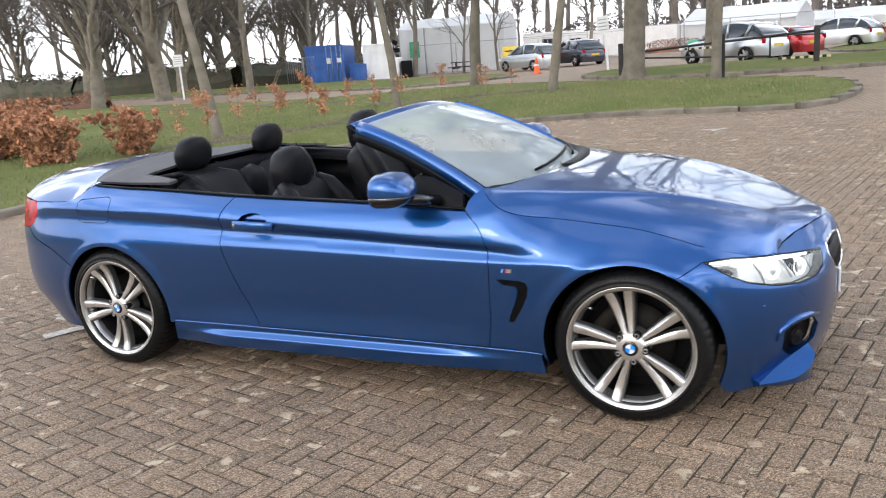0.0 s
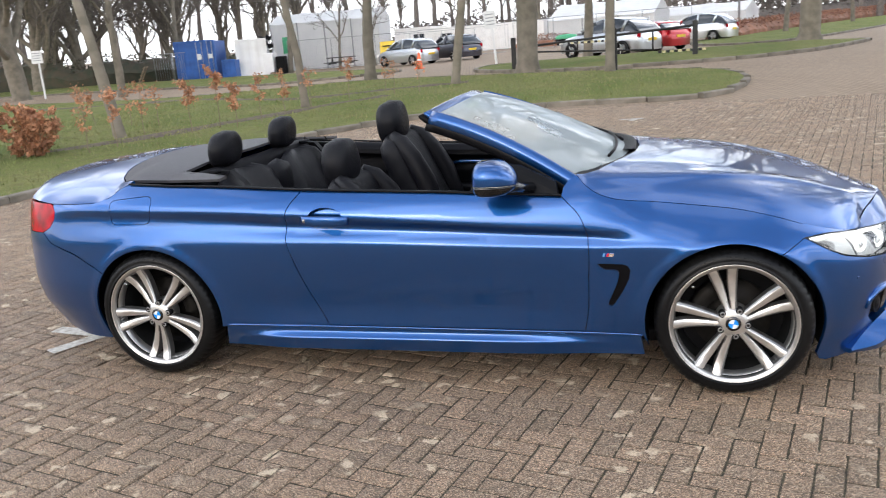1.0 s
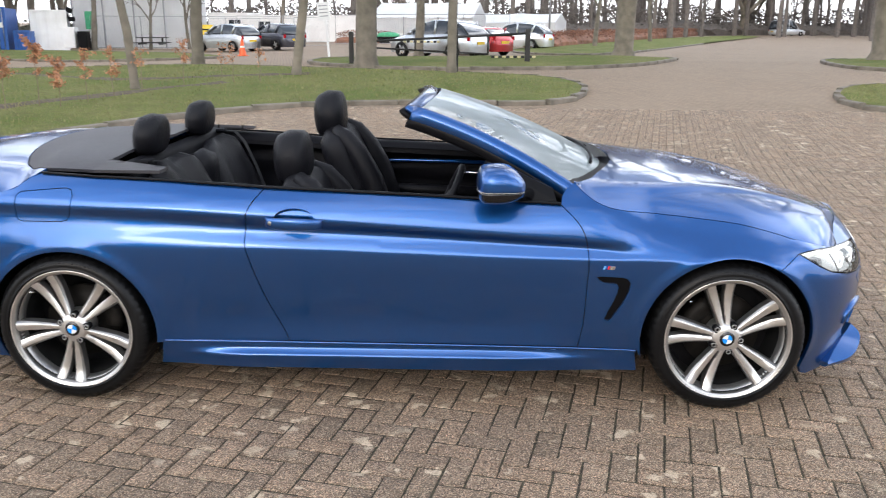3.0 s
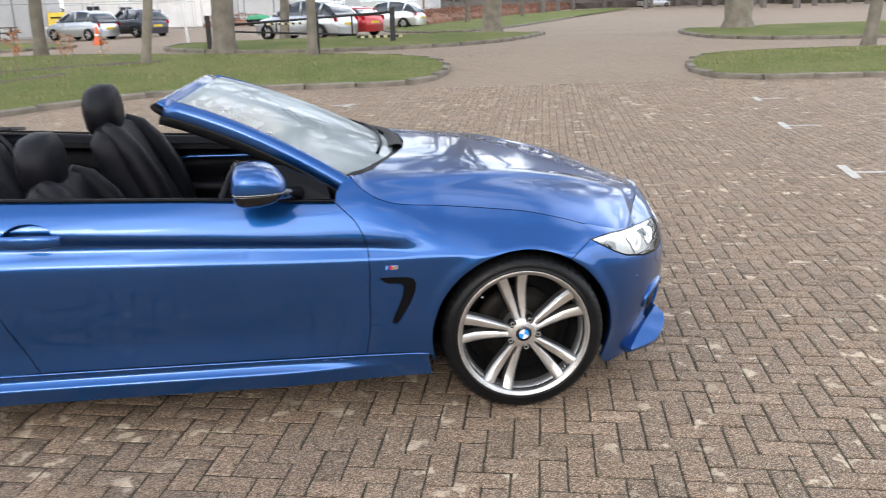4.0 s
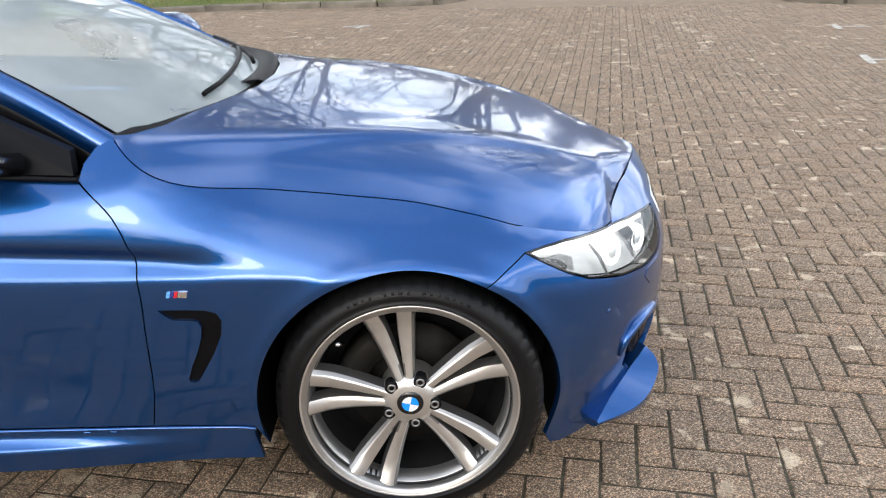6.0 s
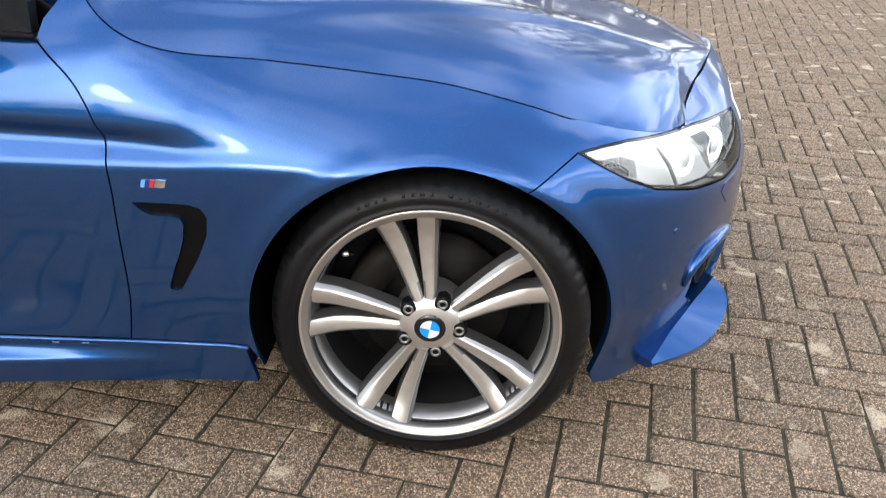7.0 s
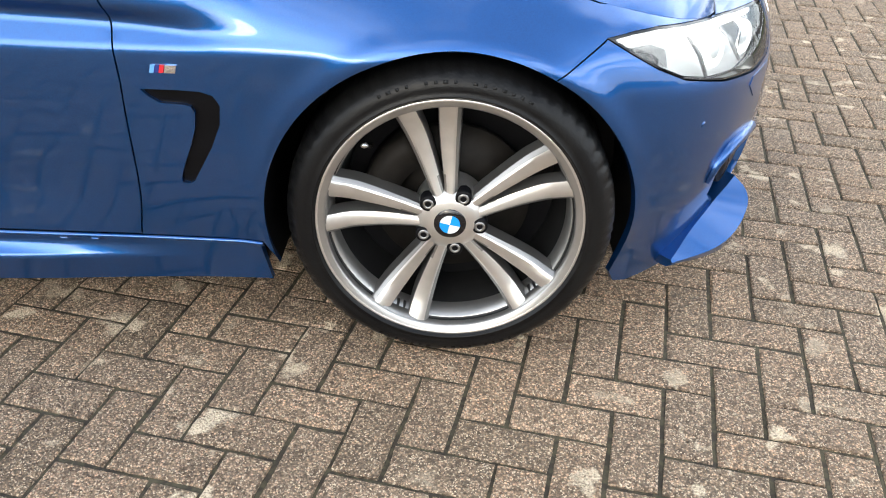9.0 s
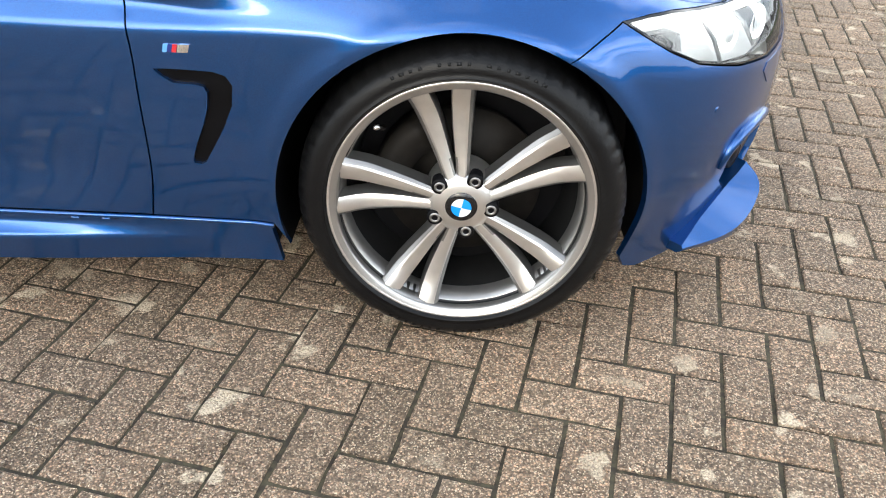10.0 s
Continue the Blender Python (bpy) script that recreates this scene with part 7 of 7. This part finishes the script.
# steps, barrier panels and a platform by the containers
st = thing("timber_steps", "grey timber steps leaning beside the blue container", "steps", pose(-29.4, 41.2, 0, 0, 0, 20))
for o in (0, .6):
    boxed("stringer", (.3, o, .55), (.07, .05, 1.3), STEM, st, rot=Matrix.Rotation(radians(28), 3, "Y"))
for k in range(5):
    boxed("tread", (.05 + .12 * k, .3, .15 + .22 * k), (.18, .6, .035), STEM, st)
for x, y, rz in ((-27.6, 40.6, 0), (-26.5, 40.8, 75)):
    fp = thing("steel_barrier", "galvanised steel mesh barrier panel standing on grass", "barrier", pose(x, y, .03, 0, 0, rz), "steel barriers")
    bm = bmesh.new()
    tube(bm, [(0, 0, 0), (0, 0, 1.75), (1.3, 0, 1.75), (1.3, 0, 0)], .025, 8)
    part("frame", bm, GALV, fp)
    for k in range(1, 8):
        bm = bmesh.new()
        tube(bm, [(k * .1625, 0, .1), (k * .1625, 0, 1.73)], .008, 6)
        part("bar", bm, GALV, fp)
lt = thing("lighting_tower", "white trailer lighting tower with dark folded lamps", "lighting tower", pose(-22.4, 45.2, 0, 0, 0, 10))
boxed("housing", (0, 0, .75), (1.1, 1.0, 1.2), CABIN, lt, bevel=.05)
boxed("fuel_box", (.95, 0, .55), (.55, .8, 1.1), BLACK, lt, bevel=.04)
boxed("mast", (.15, 0, 1.8), (.14, .14, 1.2), GALV, lt)
for k, (x, z) in enumerate(((-.3, 1.75), (.05, 1.95), (.4, 1.8), (-.1, 2.25), (.3, 2.3))):
    boxed("lamp_head", (x, -.12, z), (.36, .20, .28), BLACK, lt, bevel=.03, rot=Matrix.Rotation(radians(15 * k - 30), 3, "Y"))
for x, z in ((-.45, 2.5), (.55, 2.45)):
    bm = bmesh.new()
    tube(bm, [(.15, 0, 2.1), (x, 0, z)], .02, 6)
    part("lamp_arm", bm, BLACK, lt)
gs = thing("covered_skip", "skip under a green cover beside the tents", "skip", pose(-4.6, 58, float(rise(-4.6, 58))))
bm = bmesh.new()
v = [bm.verts.new(q) for q in ((-1, -.8, 0), (1, -.8, 0), (1.35, -.8, .75), (-1.35, -.8, .75), (-1, .8, 0), (1, .8, 0), (1.35, .8, .75), (-1.35, .8, .75))]
for q in ((0, 1, 2, 3), (5, 4, 7, 6), (1, 5, 6, 2), (4, 0, 3, 7), (4, 5, 1, 0)):
    bm.faces.new([v[i] for i in q])
part("tub", bm, BLACK, gs, flat=True)
bm = bmesh.new()
blob(bm, (0, 0, .75), (1.38, .85, .55), 2.6, 24, 8, (0, 1))
part("cover", bm, GREEN, gs)
gs.scale = (.62, .62, .62)
c = copy_thing(gs, pose(5.6, 52, float(rise(5.6, 52)), 0, 0, 20))
c.scale = (.62, .62, .62)

# temporary fence before the tents
for x0, y0, x1, y1, count in ((-22.0, 47.6, -8.0, 52.0, 5), (-8.0, 55, 4.0, 50.5, 4), (-24.6, 66, -10, 64, 5)):
    for k in range(count):
        xa, ya = x0 + (x1 - x0) * k / count, y0 + (y1 - y0) * k / count
        xb, yb = x0 + (x1 - x0) * (k + .985) / count, y0 + (y1 - y0) * (k + .985) / count
        fp = thing("fence_panel", "temporary galvanised mesh fence panel by the tents", "fence", pose(xa, ya, float(rise(xa, ya)), 0, 0, math.degrees(math.atan2(yb - ya, xb - xa))), "temporary fence panels")
        L = math.hypot(xb - xa, yb - ya)
        bm = bmesh.new()
        tube(bm, [(0, 0, 0), (0, 0, 2), (L, 0, 2), (L, 0, .1), (0, 0, .1)], .022, 6)
        part("frame", bm, GALV, fp)
        bm = bmesh.new()
        for i in range(1, int(L / .12)):
            tube(bm, [(i * .12, 0, .1), (i * .12, 0, 2)], .0025, 3, cap=False)
        ob = part("mesh_wires", bm, GALV, fp)
        ob["kind"] = "stuff"

# ---- gate, posts, signs, cones ----
BLACKWOOD = material("black_painted_timber", (0.018, 0.017, 0.016), 0.6, noise_scale=10, vary=0.4, bump=0.2, bump_scale=60)
for x, y, h, r in ((-1.85, 20.25, .92, .085), (1.27, 17.35, 1.06, .05), (3.30, 21.1, 1.02, .10)):
    bm = bmesh.new()
    z = float(rise(x, y)) + .06
    box(bm, x, y, z + h / 2, r * 1.5, r * 1.5, h, .012)
    tagged(part("gate_post", bm, BLACKWOOD, flat=True), "black square timber gate post in grass", "post", "gate posts")
gate = thing("swing_gate", "black tubular steel swing gate standing open", "gate")
for nm, a, b, r in (("top_rail", (3.25, 21.1, 1.36), (-1.6, 20.6, 1.10), .034), ("lower_rail", (2.12, 20.9, .76), (-1.6, 20.6, .95), .026), ("end_stile", (2.12, 20.95, 1.31), (2.12, 20.95, .74), .026), ("mid_stile", (-.03, 20.75, 1.20), (-.03, 20.75, .90), .022)):
    bm = bmesh.new()
    tube(bm, [a, b], r, 8)
    part(nm, bm, BLACKWOOD, gate)
TAPE = material("hazard_tape", (0.70, 0.62, 0.35), 0.5, noise_scale=30, color2=(0.5, 0.42, 0.2))
hb = thing("hazard_strip", "pale hazard-striped strip lying along the grass edge", "strip", pose(2.3, 22.6, .62, 0, 0, 6))
for k in range(12):
    boxed("stripe", (.12 * k, 0, 0), (.10, .03, .07), TAPE if k % 2 else BLACKWOOD, hb, bevel=.002)
copy_thing(hb, pose(-.9, 26.2, 1.0, 0, 0, 4))


def sign(x, y, z0, z1, w, label, bars=True):
    t = thing("sign_board", label, "sign", pose(x, y, float(rise(x, y)) + .05, 0, 0, 0), "white sign boards")
    boxed("board", (0, 0, (z0 + z1) / 2), (w, .03, z1 - z0), WHITE_PLASTIC, t, bevel=.004)
    boxed("post", (.04, .04, z1 / 2 - .05), (.07, .06, z1 - .1), WHITE_PLASTIC, t)
    for k in range(4):
        boxed("text_bar", (0, -.0175, z1 - .12 - k * (z1 - z0 - .15) / 4), (w * .7, .004, .035), GALV, t, bevel=0)
    return t


sg = sign(-3.3, 24.6, 1.25, 1.85, .42, "plain white sign board on a leaning post")
sg.rotation_euler = (0, radians(-4), 0)
sign(-26.9, 30, 1.7, 2.3, .65, "white notice board on a post on the grass")
cone_t = thing("traffic_cone", "orange traffic cone with a white band on the road", "cone", pose(-8.8, 33.8, float(rise(-8.8, 33.8))))
bm = bmesh.new()
lathe(bm, [(.17, .03), (.05, .72), (.03, .75), (0, .75)], 24, "z")
part("cone_body", bm, ORANGE, cone_t)
bm = bmesh.new()
lathe(bm, [(.135, .22), (.098, .45)], 24, "z")
part("white_band", bm, WHITE_PLASTIC, cone_t)
boxed("foot", (0, 0, .02), (.42, .42, .04), ORANGE, cone_t, bevel=.01)
ys = thing("yellow_sign", "yellow folding warning board standing on the grass", "sign", pose(-13.9, 44.4, .25, 0, 0, 0))
boxed("face_board", (0, 0, .75), (.95, .05, 1.05), YELLOW, ys, rot=Matrix.Rotation(radians(-10), 3, "X"))
boxed("rear_board", (0, .35, .72), (.95, .05, 1.05), YELLOW, ys, rot=Matrix.Rotation(radians(10), 3, "X"))
for k in range(3):
    boxed("text_bar", (0, -.045 + k * .04, 1.0 - k * .22), (.6, .01, .07), BLACK, ys, bevel=0, rot=Matrix.Rotation(radians(-10), 3, "X"))
bench = thing("picnic_table", "dark timber picnic table on the grass", "table", pose(-17.8, 46.5, 0, 0, 0, 5))
boxed("tabletop", (0, 0, .74), (1.8, .75, .05), BLACKWOOD, bench)
for o in (-1, 1):
    boxed("seat", (0, o * .72, .45), (1.8, .28, .05), BLACKWOOD, bench)
    boxed("leg", (o * .6, 0, .38), (.09, 1.5, .09), BLACKWOOD, bench)
    boxed("upright", (o * .6, 0, .55), (.09, .09, .40), BLACKWOOD, bench)
bm = bmesh.new()
tube(bm, [(8.2, 70, .3), (8.2, 70, 9)], [.09, .06], 8)
tagged(part("lamp_column", bm, GALV), "pale galvanised lamp column behind the cars", "lamp post")


# ---- parked cars ----
def parked_car(label, paint, x, y, heading, L=4.2, W=1.75, H=1.48, boxy=0.0, plate=True):
    """A parked hatchback: lofted body, glasshouse, wheels, lamps. Nose towards the heading."""
    t = thing("parked_car", label, "car", pose(x, y, float(rise(x, y)) + .0, 0, 0, heading), "parked cars")
    hl = L / 2
    fx = lambda a: -hl + L * a
    deck = [(0.0, .62), (.02, .82), (.06, .94), (.15, .97), (.30, .95), (.50, .93), (.66, .92), (.74, .90), (.86, .80), (.95, .68), (1.0, .55)]
    half = [(0.0, .70), (.03, .86), (.10, .95), (.3, 1.0), (.7, 1.0), (.88, .95), (.96, .82), (1.0, .60)]
    xs = np.linspace(0, 1, 34)
    dz = np.interp(xs, [a for a, _ in deck], [b for _, b in deck])
    hw = np.interp(xs, [a for a, _ in half], [b for _, b in half]) * W / 2
    bm = bmesh.new()
    rows = []
    for a, z, w in zip(xs, dz, hw):
        arch = max(0, 1 - abs(a - .195) / .085, 1 - abs(a - .80) / .085)
        low = .20 + (.36 * min(1, arch * 2.4) ** .6 if arch > 0 else 0)
        prof = [(w * .96, low), (w, max(low + .03, .45)), (w, .62 if z > .66 else z * .94), (w * .97, z - .03), (w * .90, z), (w * .45, z + .012), (0, z + .018)]
        rows.append([bm.verts.new((fx(a), -u, v)) for u, v in prof] + [bm.verts.new((fx(a), u, v)) for u, v in prof[-2::-1]])
    for r0, r1 in zip(rows, rows[1:]):
        for k in range(len(r0) - 1):
            bm.faces.new((r0[k], r0[k + 1], r1[k + 1], r1[k]))
    bm.faces.new(rows[0]); bm.faces.new(rows[-1][::-1])
    bmesh.ops.recalc_face_normals(bm, faces=bm.faces)
    part("body", bm, paint, t)
    # glasshouse and roof
    roof = [(.025 - .01 * boxy, .93), (.095 - .035 * boxy, H - .26), (.165 - .04 * boxy, H - .10), (.25, H - .03), (.36, H), (.45, H - .015), (.54, H - .10), (.73, .91)]
    gx = np.linspace(roof[0][0], roof[-1][0], 20)
    gz = np.interp(gx, [a for a, _ in roof], [b for _, b in roof])
    for nm, mt, o in (("glasshouse", DARKGLASS, 0.0), ("roof", paint, .012)):
        bm = bmesh.new()
        rows = []
        for a, z in zip(gx, gz):
            tt = (z - .93) / (H - .93)
            wt = W / 2 * (.93 - .17 * tt)
            if nm == "roof":
                if z < H - .14:
                    continue
                rows.append([bm.verts.new((fx(a), wt * u, z + v)) for u, v in ((-1.01, -.07), (-.98, -.01), (-.8, .018), (0, .03), (.8, .018), (.98, -.01), (1.01, -.07))])
            else:
                rows.append([bm.verts.new((fx(a), -W / 2 * .93, .90)), bm.verts.new((fx(a), -wt, z - .02)), bm.verts.new((fx(a), -wt * .8, z)), bm.verts.new((fx(a), wt * .8, z)), bm.verts.new((fx(a), wt, z - .02)), bm.verts.new((fx(a), W / 2 * .93, .90))])
        for r0, r1 in zip(rows, rows[1:]):
            for k in range(len(r0) - 1):
                bm.faces.new((r0[k], r0[k + 1], r1[k + 1], r1[k]))
        bm.faces.new(rows[0]); bm.faces.new(rows[-1][::-1])
        bmesh.ops.recalc_face_normals(bm, faces=bm.faces)
        part(nm, bm, mt, t)
    for o in (-1, 1):
        for a0, z0, a1, z1 in ((.72, .92, .54, H - .06), (.40, .93, .40, H - .04), (.20, .95, .155, H - .06)):
            bm = bmesh.new()
            tt = (z1 - .93) / (H - .93)
            tube(bm, [(fx(a0), o * W / 2 * .935, z0), (fx(a1), o * W / 2 * (.94 - .17 * tt), z1)], .045, 8)
            part("pillar", bm, paint, t)
        blob_bm = bmesh.new()
        blob(blob_bm, (fx(.66), o * (W / 2 + .07), .98), (.07, .09, .06), 2.5, 14, 8)
        part("door_mirror", blob_bm, paint, t)
        boxed("tail_lamp", (fx(.025), o * W / 2 * .80, .78), (.10, .15, .20), RED_LENS, t, bevel=.04)
        boxed("headlamp", (fx(.945), o * W / 2 * .76, .64), (.16, .28, .13), LAMP_IN, t, bevel=.03)
        for a in (.195, .80):
            bm = bmesh.new()
            lathe(bm, [(.19, -.10), (.22, -.11), (.29, -.10), (.31, -.07), (.31, .07), (.19, .09)], 28)
            if o > 0:
                bmesh.ops.scale(bm, vec=(1, -1, 1), verts=bm.verts)
            bmesh.ops.translate(bm, verts=bm.verts, vec=(fx(a), o * (W / 2 - .10), .31))
            bmesh.ops.recalc_face_normals(bm, faces=bm.faces)
            wt_ = part("wheel", bm, RUBBER, t)
            bm = bmesh.new()
            for k in range(5):
                an = TAU * k / 5
                box(bm, fx(a) + .10 * math.cos(an), o * (W / 2 - .005), .31 + .10 * math.sin(an), .20, .02, .055, .006, Matrix.Rotation(-an, 3, "Y"))
            part("rim", bm, ALLOY, wt_)
    boxed("number_plate", (fx(0) - .012, 0, .60), (.02, .52, .11), YELLOW if plate else WHITE_PLASTIC, t)
    return t


SILVER = car_paint("silver_paint", (0.42, 0.44, 0.46), (0.60, 0.62, 0.64))
GREY_P = car_paint("dark_grey_paint", (0.035, 0.035, 0.05), (0.07, 0.07, 0.09))
RED_P = car_paint("red_paint", (0.30, 0.015, 0.02), (0.42, 0.03, 0.03))
WHITE_P = car_paint("white_paint", (0.72, 0.73, 0.74), (0.80, 0.81, 0.82))
parked_car("silver hatchback parked by the site fence", SILVER, -11.9, 42.0, 152, 3.8, 1.70, 1.46, .6)
parked_car("dark grey hatchback parked beside a silver car", GREY_P, -9.6, 43.6, 138, 4.0, 1.72, 1.44)
parked_car("pale silver crossover parked behind a black gate", SILVER, 0.25, 30.2, 147, 4.1, 1.80, 1.47)
parked_car("red hatchback parked nose away from the road", RED_P, 1.75, 34.9, 138, 3.6, 1.66, 1.26)
parked_car("white coupe parked beside a brown hedge", WHITE_P, 4.0, 43.6, 155, 4.2, 1.75, 1.46)
parked_car("white van-like car far across the car park", WHITE_P, 46, 118, 20, 5.2, 2.0, 2.2, 1.0)

# ---- block paving: laid herringbone; the nearest blocks are pieces, the rest one loose cover ----
PAVER_OBJ = paver_material("block_paving", "object")
PAVER_ALL = paver_material("block_paving_wide", "island")
HB_TURN = radians(-12.6)
HB_U = np.array([math.cos(HB_TURN), math.sin(HB_TURN)])
HB_V = np.array([-math.sin(HB_TURN), math.cos(HB_TURN)])
HB_AT = np.array([3.27, -.96]) - .2 * HB_V
UNIT = 0.1

bl, bw, bh = .0955, .0455, .0032
brick_v = [(-bl, -bw, -.03), (bl, -bw, -.03), (bl, bw, -.03), (-bl, bw, -.03), (-bl, -bw, -bh), (bl, -bw, -bh), (bl, bw, -bh), (-bl, bw, -bh),
           (-bl + .0055, -bw + .0055, 0), (bl - .0055, -bw + .0055, 0), (bl - .0055, bw - .0055, 0), (-bl + .0055, bw - .0055, 0)]
brick_f = [(8, 9, 10, 11), (4, 5, 9, 8), (5, 6, 10, 9), (6, 7, 11, 10), (7, 4, 8, 11), (0, 1, 5, 4), (1, 2, 6, 5), (2, 3, 7, 6), (3, 0, 4, 7)]


def worn_block(seed):
    """One near block: its arrises chipped and uneven."""
    rb = np.random.default_rng(seed)
    ring = [(-bl, -bw), (-bl * .36, -bw), (bl * .30, -bw), (bl, -bw), (bl, .004), (bl, bw), (bl * .38, bw), (-bl * .28, bw), (-bl, bw), (-bl, -.003)]
    vs = []
    for inner, z_, loose_ in ((0, -.03, 0), (0, -bh, .0011), (.0052, 0, .0017)):
        for x_, y_ in ring:
            k_ = 1.25 if abs(x_) == bl and abs(y_) == bw else 1.0
            vs.append((x_ - math.copysign(inner * k_, x_) * (abs(x_) == bl) + rb.normal(0, loose_), y_ - math.copysign(inner * k_, y_) * (abs(y_) == bw) + rb.normal(0, loose_), z_ - abs(rb.normal(0, loose_ * .4))))
    n_r = len(ring)
    fs = [(a * n_r + k, a * n_r + (k + 1) % n_r, (a + 1) * n_r + (k + 1) % n_r, (a + 1) * n_r + k) for a in (0, 1) for k in range(n_r)]
    fs.append(tuple(range(2 * n_r, 3 * n_r)))
    me_ = bpy.data.meshes.new("paving_block")
    me_.from_pydata(vs, [], fs)
    me_.update()
    me_.materials.append(PAVER_OBJ)
    return me_


worn_blocks = [worn_block(900 + k) for k in range(10)]
rp = np.random.default_rng(9)
pieces, loose = [], []
reach = 190
for i in range(-reach, reach):
    for j in range(-reach, reach):
        c = (i - j - 1) % 4          # cell (0, 0) is the foot of an upright block
        if c == 0:
            ctr, turn_ = HB_AT + HB_U * UNIT * (i + 1) + HB_V * UNIT * (j + .5), 0.0
        elif c == 3:
            ctr, turn_ = HB_AT + HB_U * UNIT * (i + .5) + HB_V * UNIT * (j + 1), math.pi / 2
        else:
            continue
        x, y = ctr
        if not (-8.5 < x < 13.5 and -4.8 < y < 10.95):
            continue
        if 1.55 < x < 4.15 and -2.25 < y < -.10:
            pieces.append((x, y, turn_))
        else:
            loose.append((x, y, turn_))
loose_xy = np.array([(a, b) for a, b, _ in loose])
hidden = np.zeros(len(loose), bool)
for out in island_outlines[:3]:
    hidden |= inside(loose_xy, inset(dense(out, .5), .05))
loose = [q for q, hid in zip(loose, hidden) if not hid]
pieces.sort(key=lambda q: math.hypot(q[0] - 2.8, q[1] + 1.2))
loose += pieces[300:]
for x, y, turn_ in pieces[:300]:
    ob = new("paving_block", worn_blocks[int(rp.integers(10))])
    ob.parent = ground
    ob.location = (x, y, rp.normal(0, .0012))
    ob.rotation_euler = (rp.normal(0, .004), rp.normal(0, .004), HB_TURN + turn_ + rp.normal(0, .006) + (math.pi if rp.uniform() < .5 else 0))
lo = np.array(loose)
n_b = len(lo)
bv = np.array(brick_v)
ang = HB_TURN + lo[:, 2] + rp.normal(0, .006, n_b)
ca, sa = np.cos(ang), np.sin(ang)
tx, ty, tz = rp.normal(0, .004, n_b), rp.normal(0, .004, n_b), rp.normal(0, .0012, n_b)
bx, by = bv[None, :, 0] + rp.normal(0, .0011, (n_b, len(bv))), bv[None, :, 1] + rp.normal(0, .0011, (n_b, len(bv)))
vx = bx * ca[:, None] - by * sa[:, None] + lo[:, 0, None]
vy = bx * sa[:, None] + by * ca[:, None] + lo[:, 1, None]
vz = bv[None, :, 2] + tx[:, None] * bv[None, :, 0] + ty[:, None] * bv[None, :, 1] + tz[:, None] + rise(vx, vy)
verts = np.stack([vx, vy, vz], 2).reshape(-1, 3)
quads = (np.array(brick_f)[None] + (np.arange(n_b) * len(bv))[:, None, None]).reshape(-1, 4)
me = bpy.data.meshes.new("paving_blocks")
me.vertices.add(len(verts)); me.vertices.foreach_set("co", verts.ravel())
me.loops.add(quads.size); me.loops.foreach_set("vertex_index", quads.ravel())
me.polygons.add(len(quads)); me.polygons.foreach_set("loop_start", np.arange(0, quads.size, 4))
me.update(calc_edges=True)
wide = mesh_part("paving_blocks", me, PAVER_ALL, ground, "brown-grey herringbone paving blocks", flat=True)
wide["kind"] = "stuff"
